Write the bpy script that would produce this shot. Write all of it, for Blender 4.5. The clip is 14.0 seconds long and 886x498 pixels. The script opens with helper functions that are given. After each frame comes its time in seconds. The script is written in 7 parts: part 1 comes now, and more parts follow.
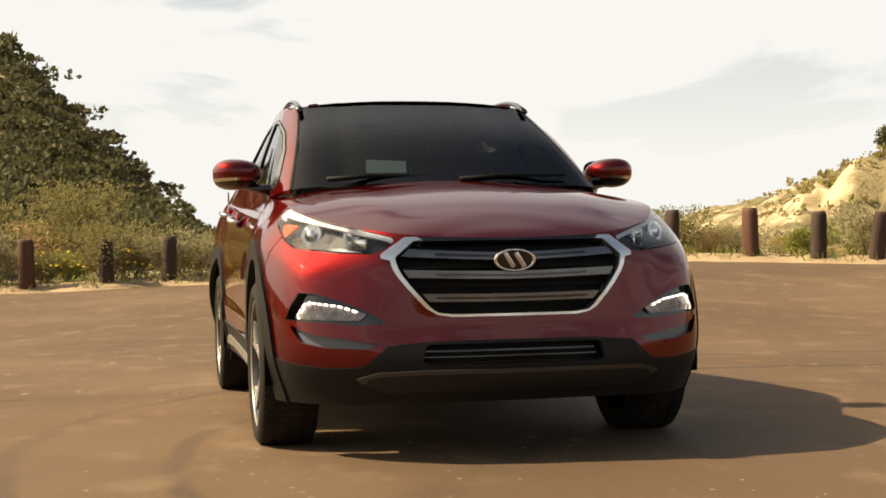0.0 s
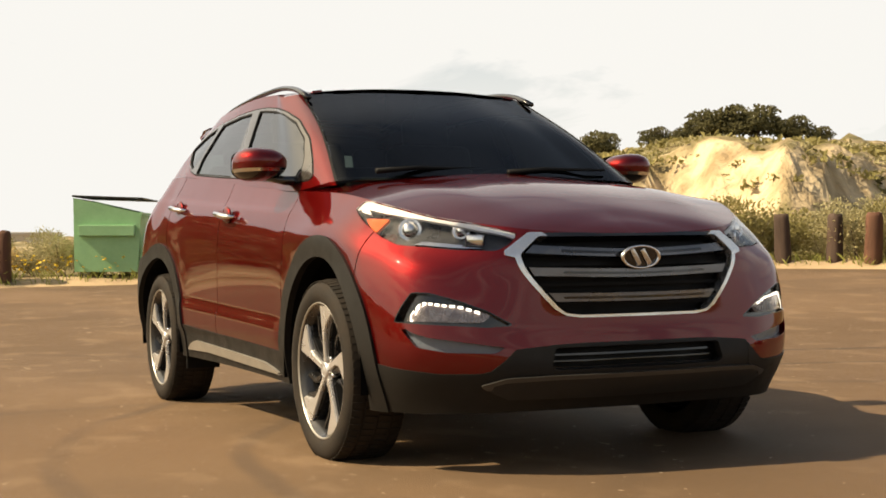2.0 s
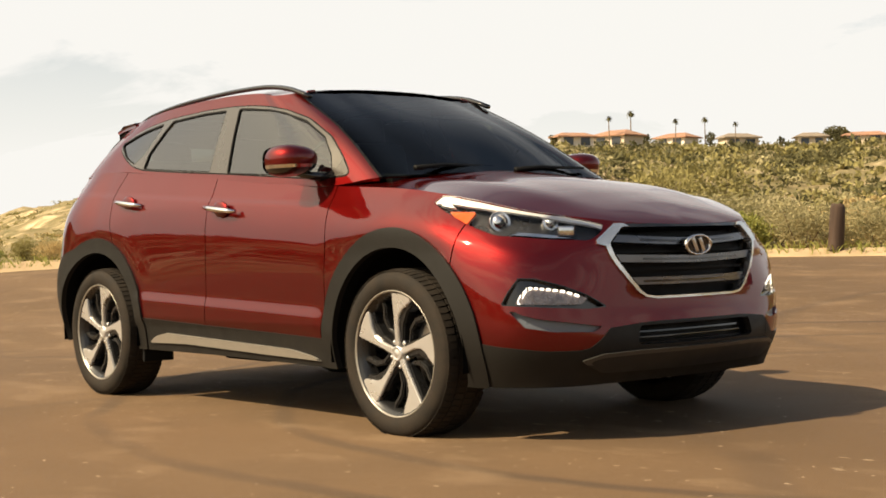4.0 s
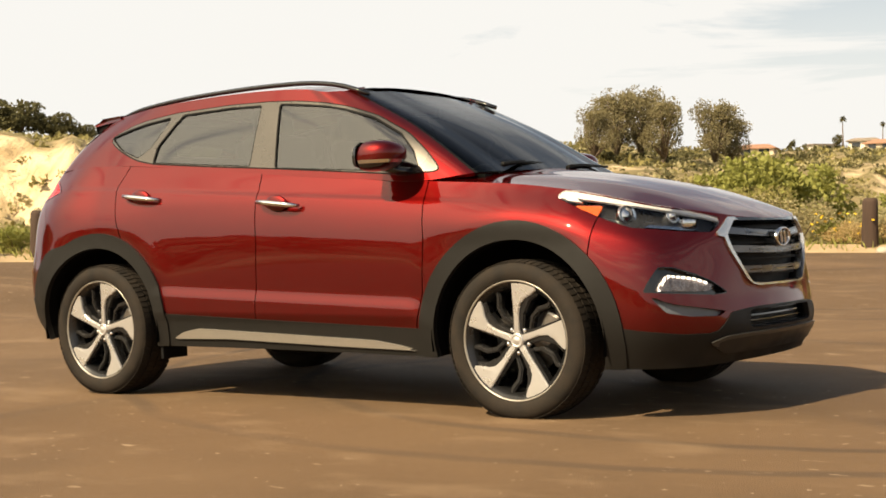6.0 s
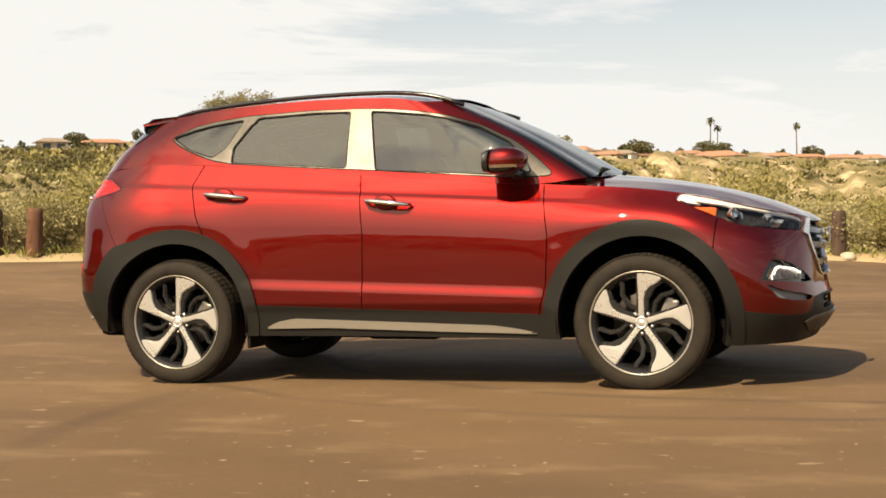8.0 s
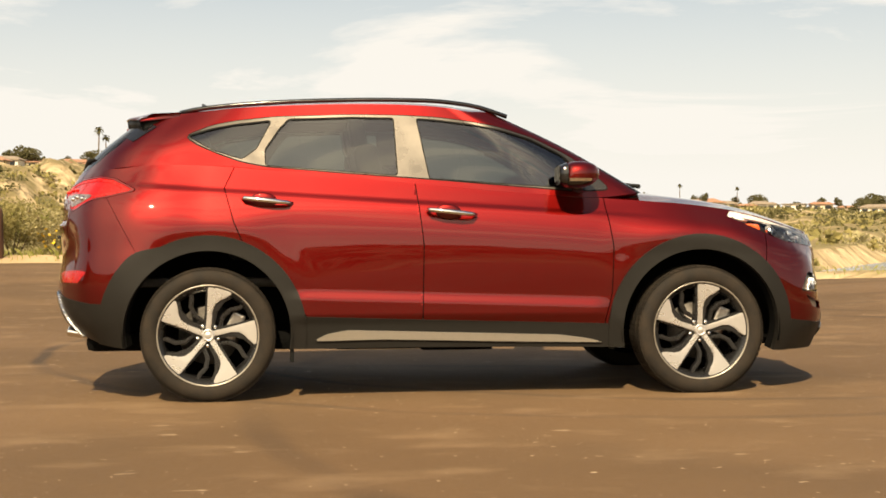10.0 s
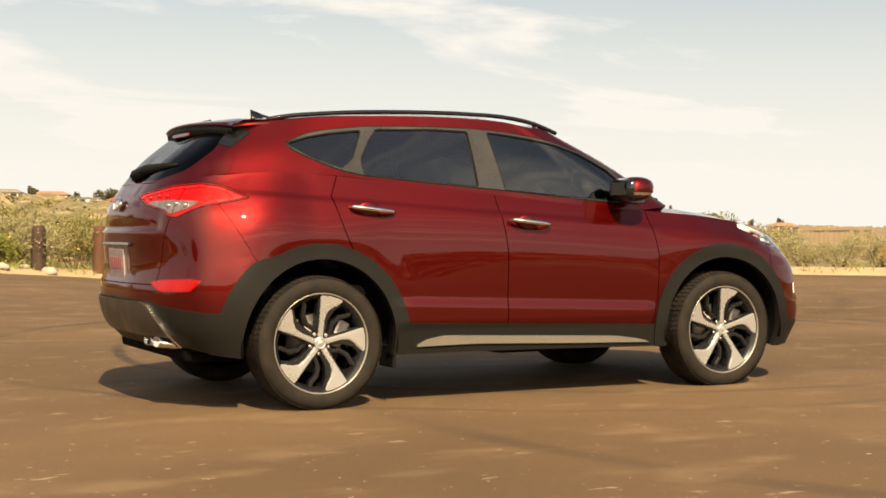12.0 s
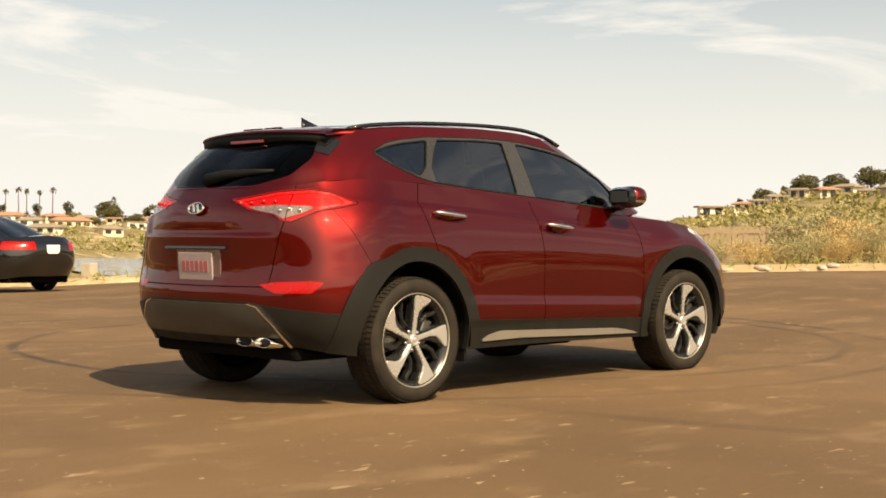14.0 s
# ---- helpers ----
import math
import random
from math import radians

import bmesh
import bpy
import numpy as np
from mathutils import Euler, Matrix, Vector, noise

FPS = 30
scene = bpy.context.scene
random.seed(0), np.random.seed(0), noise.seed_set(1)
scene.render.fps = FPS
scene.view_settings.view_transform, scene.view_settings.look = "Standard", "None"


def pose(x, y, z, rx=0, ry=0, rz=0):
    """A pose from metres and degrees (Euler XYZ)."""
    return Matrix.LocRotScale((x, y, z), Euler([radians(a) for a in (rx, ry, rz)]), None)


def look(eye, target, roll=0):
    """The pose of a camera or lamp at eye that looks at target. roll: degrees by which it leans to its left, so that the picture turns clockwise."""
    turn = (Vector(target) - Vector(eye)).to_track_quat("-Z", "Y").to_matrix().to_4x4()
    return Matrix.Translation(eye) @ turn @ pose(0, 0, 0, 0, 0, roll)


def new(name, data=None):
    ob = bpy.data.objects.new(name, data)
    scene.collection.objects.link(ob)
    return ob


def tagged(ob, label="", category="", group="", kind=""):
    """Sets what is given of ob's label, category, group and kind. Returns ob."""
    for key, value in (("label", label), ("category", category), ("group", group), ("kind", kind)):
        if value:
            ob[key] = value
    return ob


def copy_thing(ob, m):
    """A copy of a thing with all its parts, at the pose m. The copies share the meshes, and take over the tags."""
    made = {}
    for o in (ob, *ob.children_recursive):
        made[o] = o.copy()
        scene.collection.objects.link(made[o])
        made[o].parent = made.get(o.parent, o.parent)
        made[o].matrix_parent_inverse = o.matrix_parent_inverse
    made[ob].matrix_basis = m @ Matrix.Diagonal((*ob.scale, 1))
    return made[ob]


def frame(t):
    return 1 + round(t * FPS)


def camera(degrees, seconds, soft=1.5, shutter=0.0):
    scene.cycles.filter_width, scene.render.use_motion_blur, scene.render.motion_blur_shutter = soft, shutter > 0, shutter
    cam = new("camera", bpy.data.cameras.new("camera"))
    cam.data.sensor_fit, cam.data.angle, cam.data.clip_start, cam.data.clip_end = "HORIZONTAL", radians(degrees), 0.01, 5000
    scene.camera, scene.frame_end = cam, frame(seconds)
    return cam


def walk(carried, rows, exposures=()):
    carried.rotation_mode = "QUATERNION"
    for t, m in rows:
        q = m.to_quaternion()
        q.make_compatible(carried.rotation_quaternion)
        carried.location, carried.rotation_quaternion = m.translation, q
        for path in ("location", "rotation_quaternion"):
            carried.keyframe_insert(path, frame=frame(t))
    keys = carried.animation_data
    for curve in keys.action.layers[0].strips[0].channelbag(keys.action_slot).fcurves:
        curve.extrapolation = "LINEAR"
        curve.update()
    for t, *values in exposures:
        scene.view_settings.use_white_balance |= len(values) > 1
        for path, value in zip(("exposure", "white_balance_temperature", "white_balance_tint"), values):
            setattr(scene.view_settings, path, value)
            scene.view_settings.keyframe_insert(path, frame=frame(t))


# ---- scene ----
cam = camera(35.00, 14.0, soft=1.7)
PATH = [
    (0, (7.389, -1.421, 0.871), (5.4357, -0.9935, 0.8597), -0.26),
    (0.5, (7.249, -1.704, 0.883), (5.3149, -1.1959, 0.8598), -0.53),
    (1, (7.053, -2.032, 0.882), (5.1434, -1.4379, 0.8521), -0.84),
    (1.5, (6.815, -2.386, 0.868), (4.9428, -1.6837, 0.8472), -0.73),
    (2, (6.523, -2.764, 0.844), (4.7043, -1.9322, 0.8373), -0.09),
    (4.5, (5.738, -4.996, 0.834), (4.3034, -3.6020, 0.8101), -0.73),
    (5, (5.412, -5.390, 0.831), (4.0743, -3.9041, 0.8058), -0.67),
    (5.5, (5.005, -5.764, 0.820), (3.7660, -4.1936, 0.8030), -0.62),
    (6, (4.595, -6.167, 0.810), (3.4550, -4.5235, 0.7934), -0.63),
    (6.5, (4.187, -6.625, 0.803), (3.1553, -4.9114, 0.7870), -0.56),
    (7, (3.726, -7.111, 0.800), (2.8132, -5.3318, 0.7788), -0.61),
    (7.5, (3.203, -7.586, 0.798), (2.4227, -5.7447, 0.7797), -0.54),
    (8, (2.638, -8.037, 0.797), (2.0069, -6.1391, 0.7802), -0.43),
    (10.5, (-1.879, -8.402, 0.792), (-1.4484, -6.4484, 0.7921), 0.52),
    (11, (-2.670, -8.231, 0.797), (-2.0730, -6.3225, 0.8003), 0.57),
    (11.5, (-3.439, -8.021, 0.806), (-2.6779, -6.1713, 0.8039), 0.57),
    (12, (-4.196, -7.786, 0.814), (-3.2727, -6.0112, 0.8179), 0.50),
    (12.5, (-4.922, -7.517, 0.818), (-3.8531, -5.8269, 0.8183), 0.29),
    (13, (-5.625, -7.217, 0.817), (-4.4220, -5.6188, 0.8243), 0.36),
    (13.5, (-6.298, -6.868, 0.810), (-4.9656, -5.3767, 0.8187), 0.28),
    (14, (-6.957, -6.500, 0.798), (-5.5127, -5.1170, 0.8082), 0.17),
]
walk(cam, [(t, look(eye, target, roll)) for t, eye, target, roll in PATH],
     exposures=[(0.0, 0.44, 7400, 8), (8.0, 0.44, 7400, 8), (10.5, 0.44, 7850, 8), (14.0, 0.44, 7850, 8)])

# ---- light ----
SUN_AZ, SUN_EL = radians(-104), radians(43)
world = bpy.data.worlds.new("sky")
scene.world = world
world.use_nodes = True
wt = world.node_tree
wt.nodes.clear()


def wnode(kind, **kw):
    n = wt.nodes.new(kind)
    for k, v in kw.items():
        n.inputs[k].default_value = v
    return n


w_out = wnode("ShaderNodeOutputWorld")
w_bg = wnode("ShaderNodeBackground", Strength=0.084)
w_sky = wnode("ShaderNodeTexSky")
w_sky.sky_type, w_sky.sun_disc = "NISHITA", False
w_sky.sun_elevation, w_sky.sun_rotation = SUN_EL, math.pi / 2 - SUN_AZ
w_sky.air_density, w_sky.dust_density, w_sky.ozone_density = 1.0, 1.3, 1.0
w_tc = wnode("ShaderNodeTexCoord")
w_map = wnode("ShaderNodeMapping", Scale=(1.3, 1.3, 6.5), Location=(0.35, 0.1, 0.25))
w_n1 = wnode("ShaderNodeTexNoise", Scale=2.1, Detail=9.0, Roughness=0.58, Distortion=0.5)
w_r1 = wnode("ShaderNodeMapRange", **{"From Min": 0.44, "From Max": 0.56, "To Min": 0.28, "To Max": 1.0})
w_sep = wnode("ShaderNodeSeparateXYZ")
w_low = wnode("ShaderNodeMapRange", **{"From Min": 0.27, "From Max": 0.05, "To Min": 0.0, "To Max": 1.0})
w_dir = wnode("ShaderNodeVectorMath")
w_dir.operation = "DOT_PRODUCT"
w_dir.inputs[1].default_value = (-0.90, 0.0, -0.15)
w_veil = wnode("ShaderNodeMapRange", **{"From Min": -0.35, "From Max": 0.55, "To Min": -0.045, "To Max": 0.13})
w_sum = wnode("ShaderNodeMath")
w_sum.operation = "ADD"
w_max = wnode("ShaderNodeMath")
w_max.operation = "MAXIMUM"
w_mix = wnode("ShaderNodeMix")
w_mix.data_type = "RGBA"
# haze and cloud brighten towards the sun
w_sun = wnode("ShaderNodeVectorMath")
w_sun.operation = "DOT_PRODUCT"
w_sun.inputs[1].default_value = (math.cos(SUN_AZ) * math.cos(SUN_EL), math.sin(SUN_AZ) * math.cos(SUN_EL), math.sin(SUN_EL))
w_near = wnode("ShaderNodeMapRange", **{"From Min": 0.40, "From Max": 1.0, "To Min": 0.0, "To Max": 1.0})
w_near.interpolation_type = "SMOOTHSTEP"
w_haze = wnode("ShaderNodeMix")
w_haze.data_type = "RGBA"
w_haze.inputs[6].default_value, w_haze.inputs[7].default_value = (7.9, 8.2, 8.8, 1), (22.0, 20.0, 16.5, 1)
wt.links.new(w_tc.outputs["Generated"], w_sun.inputs[0])
wt.links.new(w_sun.outputs["Value"], w_near.inputs["Value"])
wt.links.new(w_near.outputs[0], w_haze.inputs[0])
wt.links.new(w_haze.outputs[2], w_mix.inputs[7])
wt.links.new(w_tc.outputs["Generated"], w_map.inputs["Vector"])
wt.links.new(w_map.outputs[0], w_n1.inputs["Vector"])
wt.links.new(w_tc.outputs["Generated"], w_dir.inputs[0])
wt.links.new(w_dir.outputs["Value"], w_veil.inputs["Value"])
wt.links.new(w_n1.outputs["Fac"], w_sum.inputs[0])
wt.links.new(w_veil.outputs[0], w_sum.inputs[1])
wt.links.new(w_sum.outputs[0], w_r1.inputs["Value"])
wt.links.new(w_tc.outputs["Generated"], w_sep.inputs[0])
wt.links.new(w_sep.outputs["Z"], w_low.inputs["Value"])
w_high = wnode("ShaderNodeMapRange", **{"From Min": 0.30, "From Max": 0.62, "To Min": 1.0, "To Max": 0.12})
w_cov = wnode("ShaderNodeMath")
w_cov.operation = "MULTIPLY"
wt.links.new(w_sep.outputs["Z"], w_high.inputs["Value"])
wt.links.new(w_r1.outputs[0], w_cov.inputs[0])
w_side = wnode("ShaderNodeVectorMath")
w_side.operation = "DOT_PRODUCT"
w_side.inputs[1].default_value = (-0.75, -0.65, 0.0)
wt.links.new(w_tc.outputs["Generated"], w_side.inputs[0])
w_bank = wnode("ShaderNodeMapRange", **{"From Min": 0.15, "From Max": 0.60, "To Min": 0.0, "To Max": 1.0})
w_top = wnode("ShaderNodeMath")
w_top.operation = "MAXIMUM"
wt.links.new(w_side.outputs["Value"], w_bank.inputs["Value"])
wt.links.new(w_high.outputs[0], w_top.inputs[0])
wt.links.new(w_bank.outputs[0], w_top.inputs[1])
wt.links.new(w_top.outputs[0], w_cov.inputs[1])
wt.links.new(w_cov.outputs[0], w_max.inputs[0])
wt.links.new(w_low.outputs[0], w_max.inputs[1])
wt.links.new(w_max.outputs[0], w_mix.inputs[0])
wt.links.new(w_sky.outputs[0], w_mix.inputs[6])
wt.links.new(w_mix.outputs[2], w_bg.inputs["Color"])
wt.links.new(w_bg.outputs[0], w_out.inputs[0])

sun = new("sun", bpy.data.lights.new("sun", "SUN"))
sun.data.energy, sun.data.angle, sun.data.color = 6.8, radians(0.55), (1.0, 0.86, 0.66)
sun.matrix_basis = look((math.cos(SUN_AZ) * math.cos(SUN_EL) * 60, math.sin(SUN_AZ) * math.cos(SUN_EL) * 60, math.sin(SUN_EL) * 60), (0, 0, 0))


# ---- materials ----
def surf(name, base, other=None, rough=0.5, metal=0.0, scale=6.0, fine=60.0, bump=0.0, bump_scale=80.0, coat=0.0,
         spec=0.5, rough_vary=0.08, island=0.0, stretch=(1, 1, 1), emit=0.0, thin=0.0, edge=None):
    """A node material: two scales of noise between two base colours, with fine relief."""
    m = bpy.data.materials.new(name)
    m.use_nodes = True
    nt = m.node_tree
    b = nt.nodes["Principled BSDF"]
    b.inputs["Metallic"].default_value = metal
    b.inputs["Specular IOR Level"].default_value = spec
    b.inputs["Coat Weight"].default_value = coat
    b.inputs["Coat Roughness"].default_value = 0.02
    b.inputs["Coat IOR"].default_value = 1.44
    tc = nt.nodes.new("ShaderNodeTexCoord")
    mp = nt.nodes.new("ShaderNodeMapping")
    mp.inputs["Scale"].default_value = stretch
    nt.links.new(tc.outputs["Object"], mp.inputs["Vector"])
    n1 = nt.nodes.new("ShaderNodeTexNoise")
    n1.inputs["Scale"].default_value, n1.inputs["Detail"].default_value = scale, 5
    n2 = nt.nodes.new("ShaderNodeTexNoise")
    n2.inputs["Scale"].default_value, n2.inputs["Detail"].default_value = fine, 3
    for n in (n1, n2):
        nt.links.new(mp.outputs[0], n.inputs["Vector"])
    add = nt.nodes.new("ShaderNodeMath")
    add.operation = "MULTIPLY_ADD"
    nt.links.new(n2.outputs["Fac"], add.inputs[0])
    add.inputs[1].default_value = 0.45
    nt.links.new(n1.outputs["Fac"], add.inputs[2])
    fac = add.outputs[0]
    if island:
        g = nt.nodes.new("ShaderNodeNewGeometry")
        a2 = nt.nodes.new("ShaderNodeMath")
        a2.operation = "MULTIPLY_ADD"
        nt.links.new(g.outputs["Random Per Island"], a2.inputs[0])
        a2.inputs[1].default_value = island
        nt.links.new(fac, a2.inputs[2])
        fac = a2.outputs[0]
    rm = nt.nodes.new("ShaderNodeMapRange")
    rm.inputs["From Min"].default_value, rm.inputs["From Max"].default_value = 0.45, 1.0 + island
    nt.links.new(fac, rm.inputs["Value"])
    mix = nt.nodes.new("ShaderNodeMix")
    mix.data_type = "RGBA"
    other = other or tuple(c * 0.72 for c in base)
    mix.inputs[6].default_value, mix.inputs[7].default_value = (*base, 1), (*other, 1)
    nt.links.new(rm.outputs[0], mix.inputs[0])
    nt.links.new(mix.outputs[2], b.inputs["Base Color"])
    rr = nt.nodes.new("ShaderNodeMapRange")
    rr.inputs["From Min"].default_value, rr.inputs["From Max"].default_value = 0.3, 0.7
    rr.inputs["To Min"].default_value, rr.inputs["To Max"].default_value = max(rough - rough_vary, 0.01), min(rough + rough_vary, 1)
    nt.links.new(n1.outputs["Fac"], rr.inputs["Value"])
    nt.links.new(rr.outputs[0], b.inputs["Roughness"])
    if bump:
        n3 = nt.nodes.new("ShaderNodeTexNoise")
        n3.inputs["Scale"].default_value, n3.inputs["Detail"].default_value = bump_scale, 4
        nt.links.new(mp.outputs[0], n3.inputs["Vector"])
        bp = nt.nodes.new("ShaderNodeBump")
        bp.inputs["Strength"].default_value, bp.inputs["Distance"].default_value = 1.0, bump
        nt.links.new(n3.outputs["Fac"], bp.inputs["Height"])
        nt.links.new(bp.outputs[0], b.inputs["Normal"])
    if edge:
        b.inputs["Specular Tint"].default_value = (*edge, 1)
    if thin:
        tl = nt.nodes.new("ShaderNodeBsdfTranslucent")
        nt.links.new(mix.outputs[2], tl.inputs["Color"])
        ms = nt.nodes.new("ShaderNodeMixShader")
        ms.inputs[0].default_value = thin
        nt.links.new(b.outputs[0], ms.inputs[1])
        nt.links.new(tl.outputs[0], ms.inputs[2])
        nt.links.new(ms.outputs[0], nt.nodes["Material Output"].inputs["Surface"])
    if emit:
        b.inputs["Emission Color"].default_value = (*base, 1)
        b.inputs["Emission Strength"].default_value = emit
    return m


def glass(name, tint, see=0.3, rough=0.0, ior=1.5):
    """A thin pane: clear tinted passage mixed with a mirror by Fresnel."""
    m = bpy.data.materials.new(name)
    m.use_nodes = True
    nt = m.node_tree
    nt.nodes.clear()
    out = nt.nodes.new("ShaderNodeOutputMaterial")
    tr = nt.nodes.new("ShaderNodeBsdfTransparent")
    tr.inputs["Color"].default_value = tuple(c * see for c in tint) + (1,)
    gl = nt.nodes.new("ShaderNodeBsdfGlossy")
    gl.inputs["Roughness"].default_value = rough
    gl.inputs["Color"].default_value = (0.95, 0.95, 0.95, 1)
    fr = nt.nodes.new("ShaderNodeFresnel")
    fr.inputs["IOR"].default_value = ior
    mx = nt.nodes.new("ShaderNodeMixShader")
    nt.links.new(fr.outputs[0], mx.inputs[0])
    nt.links.new(tr.outputs[0], mx.inputs[1])
    nt.links.new(gl.outputs[0], mx.inputs[2])
    nt.links.new(mx.outputs[0], out.inputs["Surface"])
    return m


M_PAINT = surf("red_metallic_paint", (0.118, 0.0036, 0.0036), (0.098, 0.0030, 0.0030), rough=0.42, metal=0.90, spec=0.2, edge=(0.55, 0.10, 0.09), scale=2.0, fine=900, coat=1.0, rough_vary=0.03, bump=0.00004, bump_scale=1500)
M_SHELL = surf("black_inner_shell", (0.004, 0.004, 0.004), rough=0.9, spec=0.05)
M_CLAD = surf("dark_grey_moulded_plastic", (0.0115, 0.0105, 0.0095), (0.0085, 0.008, 0.007), rough=0.52, spec=0.2, scale=9, fine=300, bump=0.00025, bump_scale=700)
M_BLACK = surf("gloss_black_plastic", (0.008, 0.008, 0.009), rough=0.16, coat=0.5, scale=5)
M_MATT = surf("matt_black_plastic", (0.007, 0.007, 0.007), rough=0.6, scale=9, spec=0.12)
M_CHROME = surf("bright_chrome", (0.82, 0.81, 0.79), (0.74, 0.73, 0.71), rough=0.09, metal=1.0, scale=7, rough_vary=0.04)
M_FRAME = surf("satin_bright_chrome", (0.68, 0.675, 0.67), (0.60, 0.60, 0.59), rough=0.20, metal=0.9, scale=7)
M_SATIN = surf("satin_bronze_silver_trim", (0.108, 0.098, 0.085), (0.088, 0.08, 0.07), rough=0.30, metal=0.8, coat=0.5, scale=6)
M_REARPANEL = surf("satin_dark_grey_panel", (0.060, 0.056, 0.050), (0.048, 0.045, 0.040), rough=0.36, metal=0.4, scale=6)
M_SILL = surf("satin_champagne_sill", (0.34, 0.315, 0.275), (0.28, 0.26, 0.23), rough=0.36, metal=0.6, scale=5)
M_SLAT = surf("satin_dark_chrome", (0.17, 0.17, 0.175), (0.13, 0.13, 0.135), rough=0.30, metal=0.95, scale=6)
M_SKID = surf("satin_grey_skid_plate", (0.014, 0.0135, 0.0135), (0.011, 0.0105, 0.0105), rough=0.42, metal=0.0, spec=0.3, scale=7)
M_SIDEGLASS = glass("tinted_side_glass", (0.55, 0.64, 0.58), 0.38, ior=2.05)
M_SCREEN = glass("tinted_windscreen", (0.66, 0.76, 0.70), 0.36, ior=1.20)
M_ROOFGLASS = surf("black_panoramic_glass", (0.006, 0.006, 0.007), rough=0.05, coat=1.0, scale=3, rough_vary=0.02)
M_LENS = glass("clear_lamp_lens", (1, 1, 1), 0.93, ior=1.4)
M_REDLENS = surf("red_lamp_lens", (0.34, 0.002, 0.002), (0.26, 0.0015, 0.002), rough=0.25, spec=0.3, coat=0.25, scale=14, fine=200, bump=0.0004, bump_scale=160)
M_AMBER = surf("amber_reflector", (0.75, 0.13, 0.03), (0.62, 0.09, 0.02), rough=0.2, coat=0.6, scale=60)
M_REDDARK = surf("deep_red_lamp_rim", (0.14, 0.003, 0.003), (0.10, 0.002, 0.002), rough=0.15, coat=0.5, scale=14)
M_REDGUIDE = surf("bright_red_light_guide", (0.50, 0.004, 0.003), (0.42, 0.003, 0.003), rough=0.3, scale=40, fine=200)
M_CLEARIN = surf("clear_silver_lamp_insert", (0.36, 0.30, 0.28), (0.12, 0.09, 0.085), rough=0.28, metal=0.6, coat=0.6, scale=30, fine=90, bump=0.001, bump_scale=120)
# near-white base stands in for sky reflected by the chrome brow strip
M_BROW = surf("reflection_white_strip", (0.92, 0.91, 0.89), (0.84, 0.83, 0.81), rough=0.22, metal=0.35, coat=0.7, scale=20)
M_LAMPIN = surf("dark_chrome_lamp_housing", (0.10, 0.10, 0.10), (0.05, 0.05, 0.05), rough=0.30, metal=0.8, scale=16)
M_LED = surf("white_daytime_lamp", (1.0, 0.97, 0.90), (0.95, 0.93, 0.88), rough=0.3, emit=1.8)
M_TYRE = surf("dusty_black_tyre_rubber", (0.011, 0.010, 0.009), (0.030, 0.023, 0.017), rough=0.8, spec=0.15, scale=12, fine=220, bump=0.0006, bump_scale=260)
M_ALLOY = surf("machined_alloy", (0.62, 0.61, 0.60), (0.56, 0.55, 0.54), rough=0.30, metal=0.75, coat=0.3, scale=9, fine=30)
M_POCKET = surf("dark_painted_alloy", (0.030, 0.030, 0.031), (0.022, 0.022, 0.023), rough=0.30, metal=0.6, coat=0.3, scale=14)
M_DISC = surf("brushed_brake_steel", (0.34, 0.32, 0.30), (0.24, 0.22, 0.20), rough=0.38, metal=1.0, scale=30)
M_SEAT = surf("dark_leather_seat", (0.035, 0.032, 0.030), (0.022, 0.020, 0.019), rough=0.5, scale=9, bump=0.0008, bump_scale=120)
M_TRIMIN = surf("grey_cabin_trim", (0.06, 0.055, 0.05), rough=0.65, scale=6)
M_PLATE = surf("pale_licence_plate", (0.30, 0.235, 0.24), (0.25, 0.195, 0.20), rough=0.4, scale=20)
M_HOLDER = surf("satin_mauve_grey_holder", (0.20, 0.135, 0.135), (0.16, 0.105, 0.105), rough=0.3, metal=0.5, coat=0.4, scale=8)
# mirror metal darkened to put a reflection of dark ground into its colour
M_DARKMIRROR = surf("reflection_dark_mirror", (0.16, 0.16, 0.17), (0.13, 0.13, 0.14), rough=0.03, metal=1.0, scale=3, rough_vary=0.01)
M_PLATEINK = surf("red_plate_ink", (0.30, 0.09, 0.10), rough=0.5)
M_BLUEGREY = surf("blue_grey_slot_plastic", (0.12, 0.14, 0.165), (0.095, 0.11, 0.13), rough=0.3, scale=8)


# ---- mesh helpers ----
def mesh_object(name, verts, faces, material, parent=None, label="", smooth=True, materials=None, slots=None):
    me = bpy.data.meshes.new(name)
    me.from_pydata([tuple(map(float, v)) for v in verts], [], [tuple(map(int, f)) for f in faces])
    for m in (materials or [material]):
        me.materials.append(m)
    if slots is not None:
        me.polygons.foreach_set("material_index", np.asarray(slots, dtype=np.int32))
    if smooth:
        me.polygons.foreach_set("use_smooth", np.ones(len(me.polygons), dtype=bool))
    me.update()
    ob = new(name, me)
    if parent is not None:
        ob.parent = parent
    if label:
        tagged(ob, label)
    return ob


def part(name, bm, material, parent=None, label="", smooth=False):
    """Links a bmesh as one mesh object under a thing or a part."""
    me = bpy.data.meshes.new(name)
    bmesh.ops.recalc_face_normals(bm, faces=bm.faces)
    bm.to_mesh(me)
    bm.free()
    me.materials.append(material)
    if smooth:
        me.polygons.foreach_set("use_smooth", np.ones(len(me.polygons), dtype=bool))
    ob = new(name, me)
    if parent is not None:
        ob.parent = parent
    if label:
        tagged(ob, label)
    return ob


def empty(name, m=None, label="", category="", group="", kind=""):
    ob = new(name)
    if m is not None:
        ob.matrix_basis = m
    return tagged(ob, label, category, group, kind)


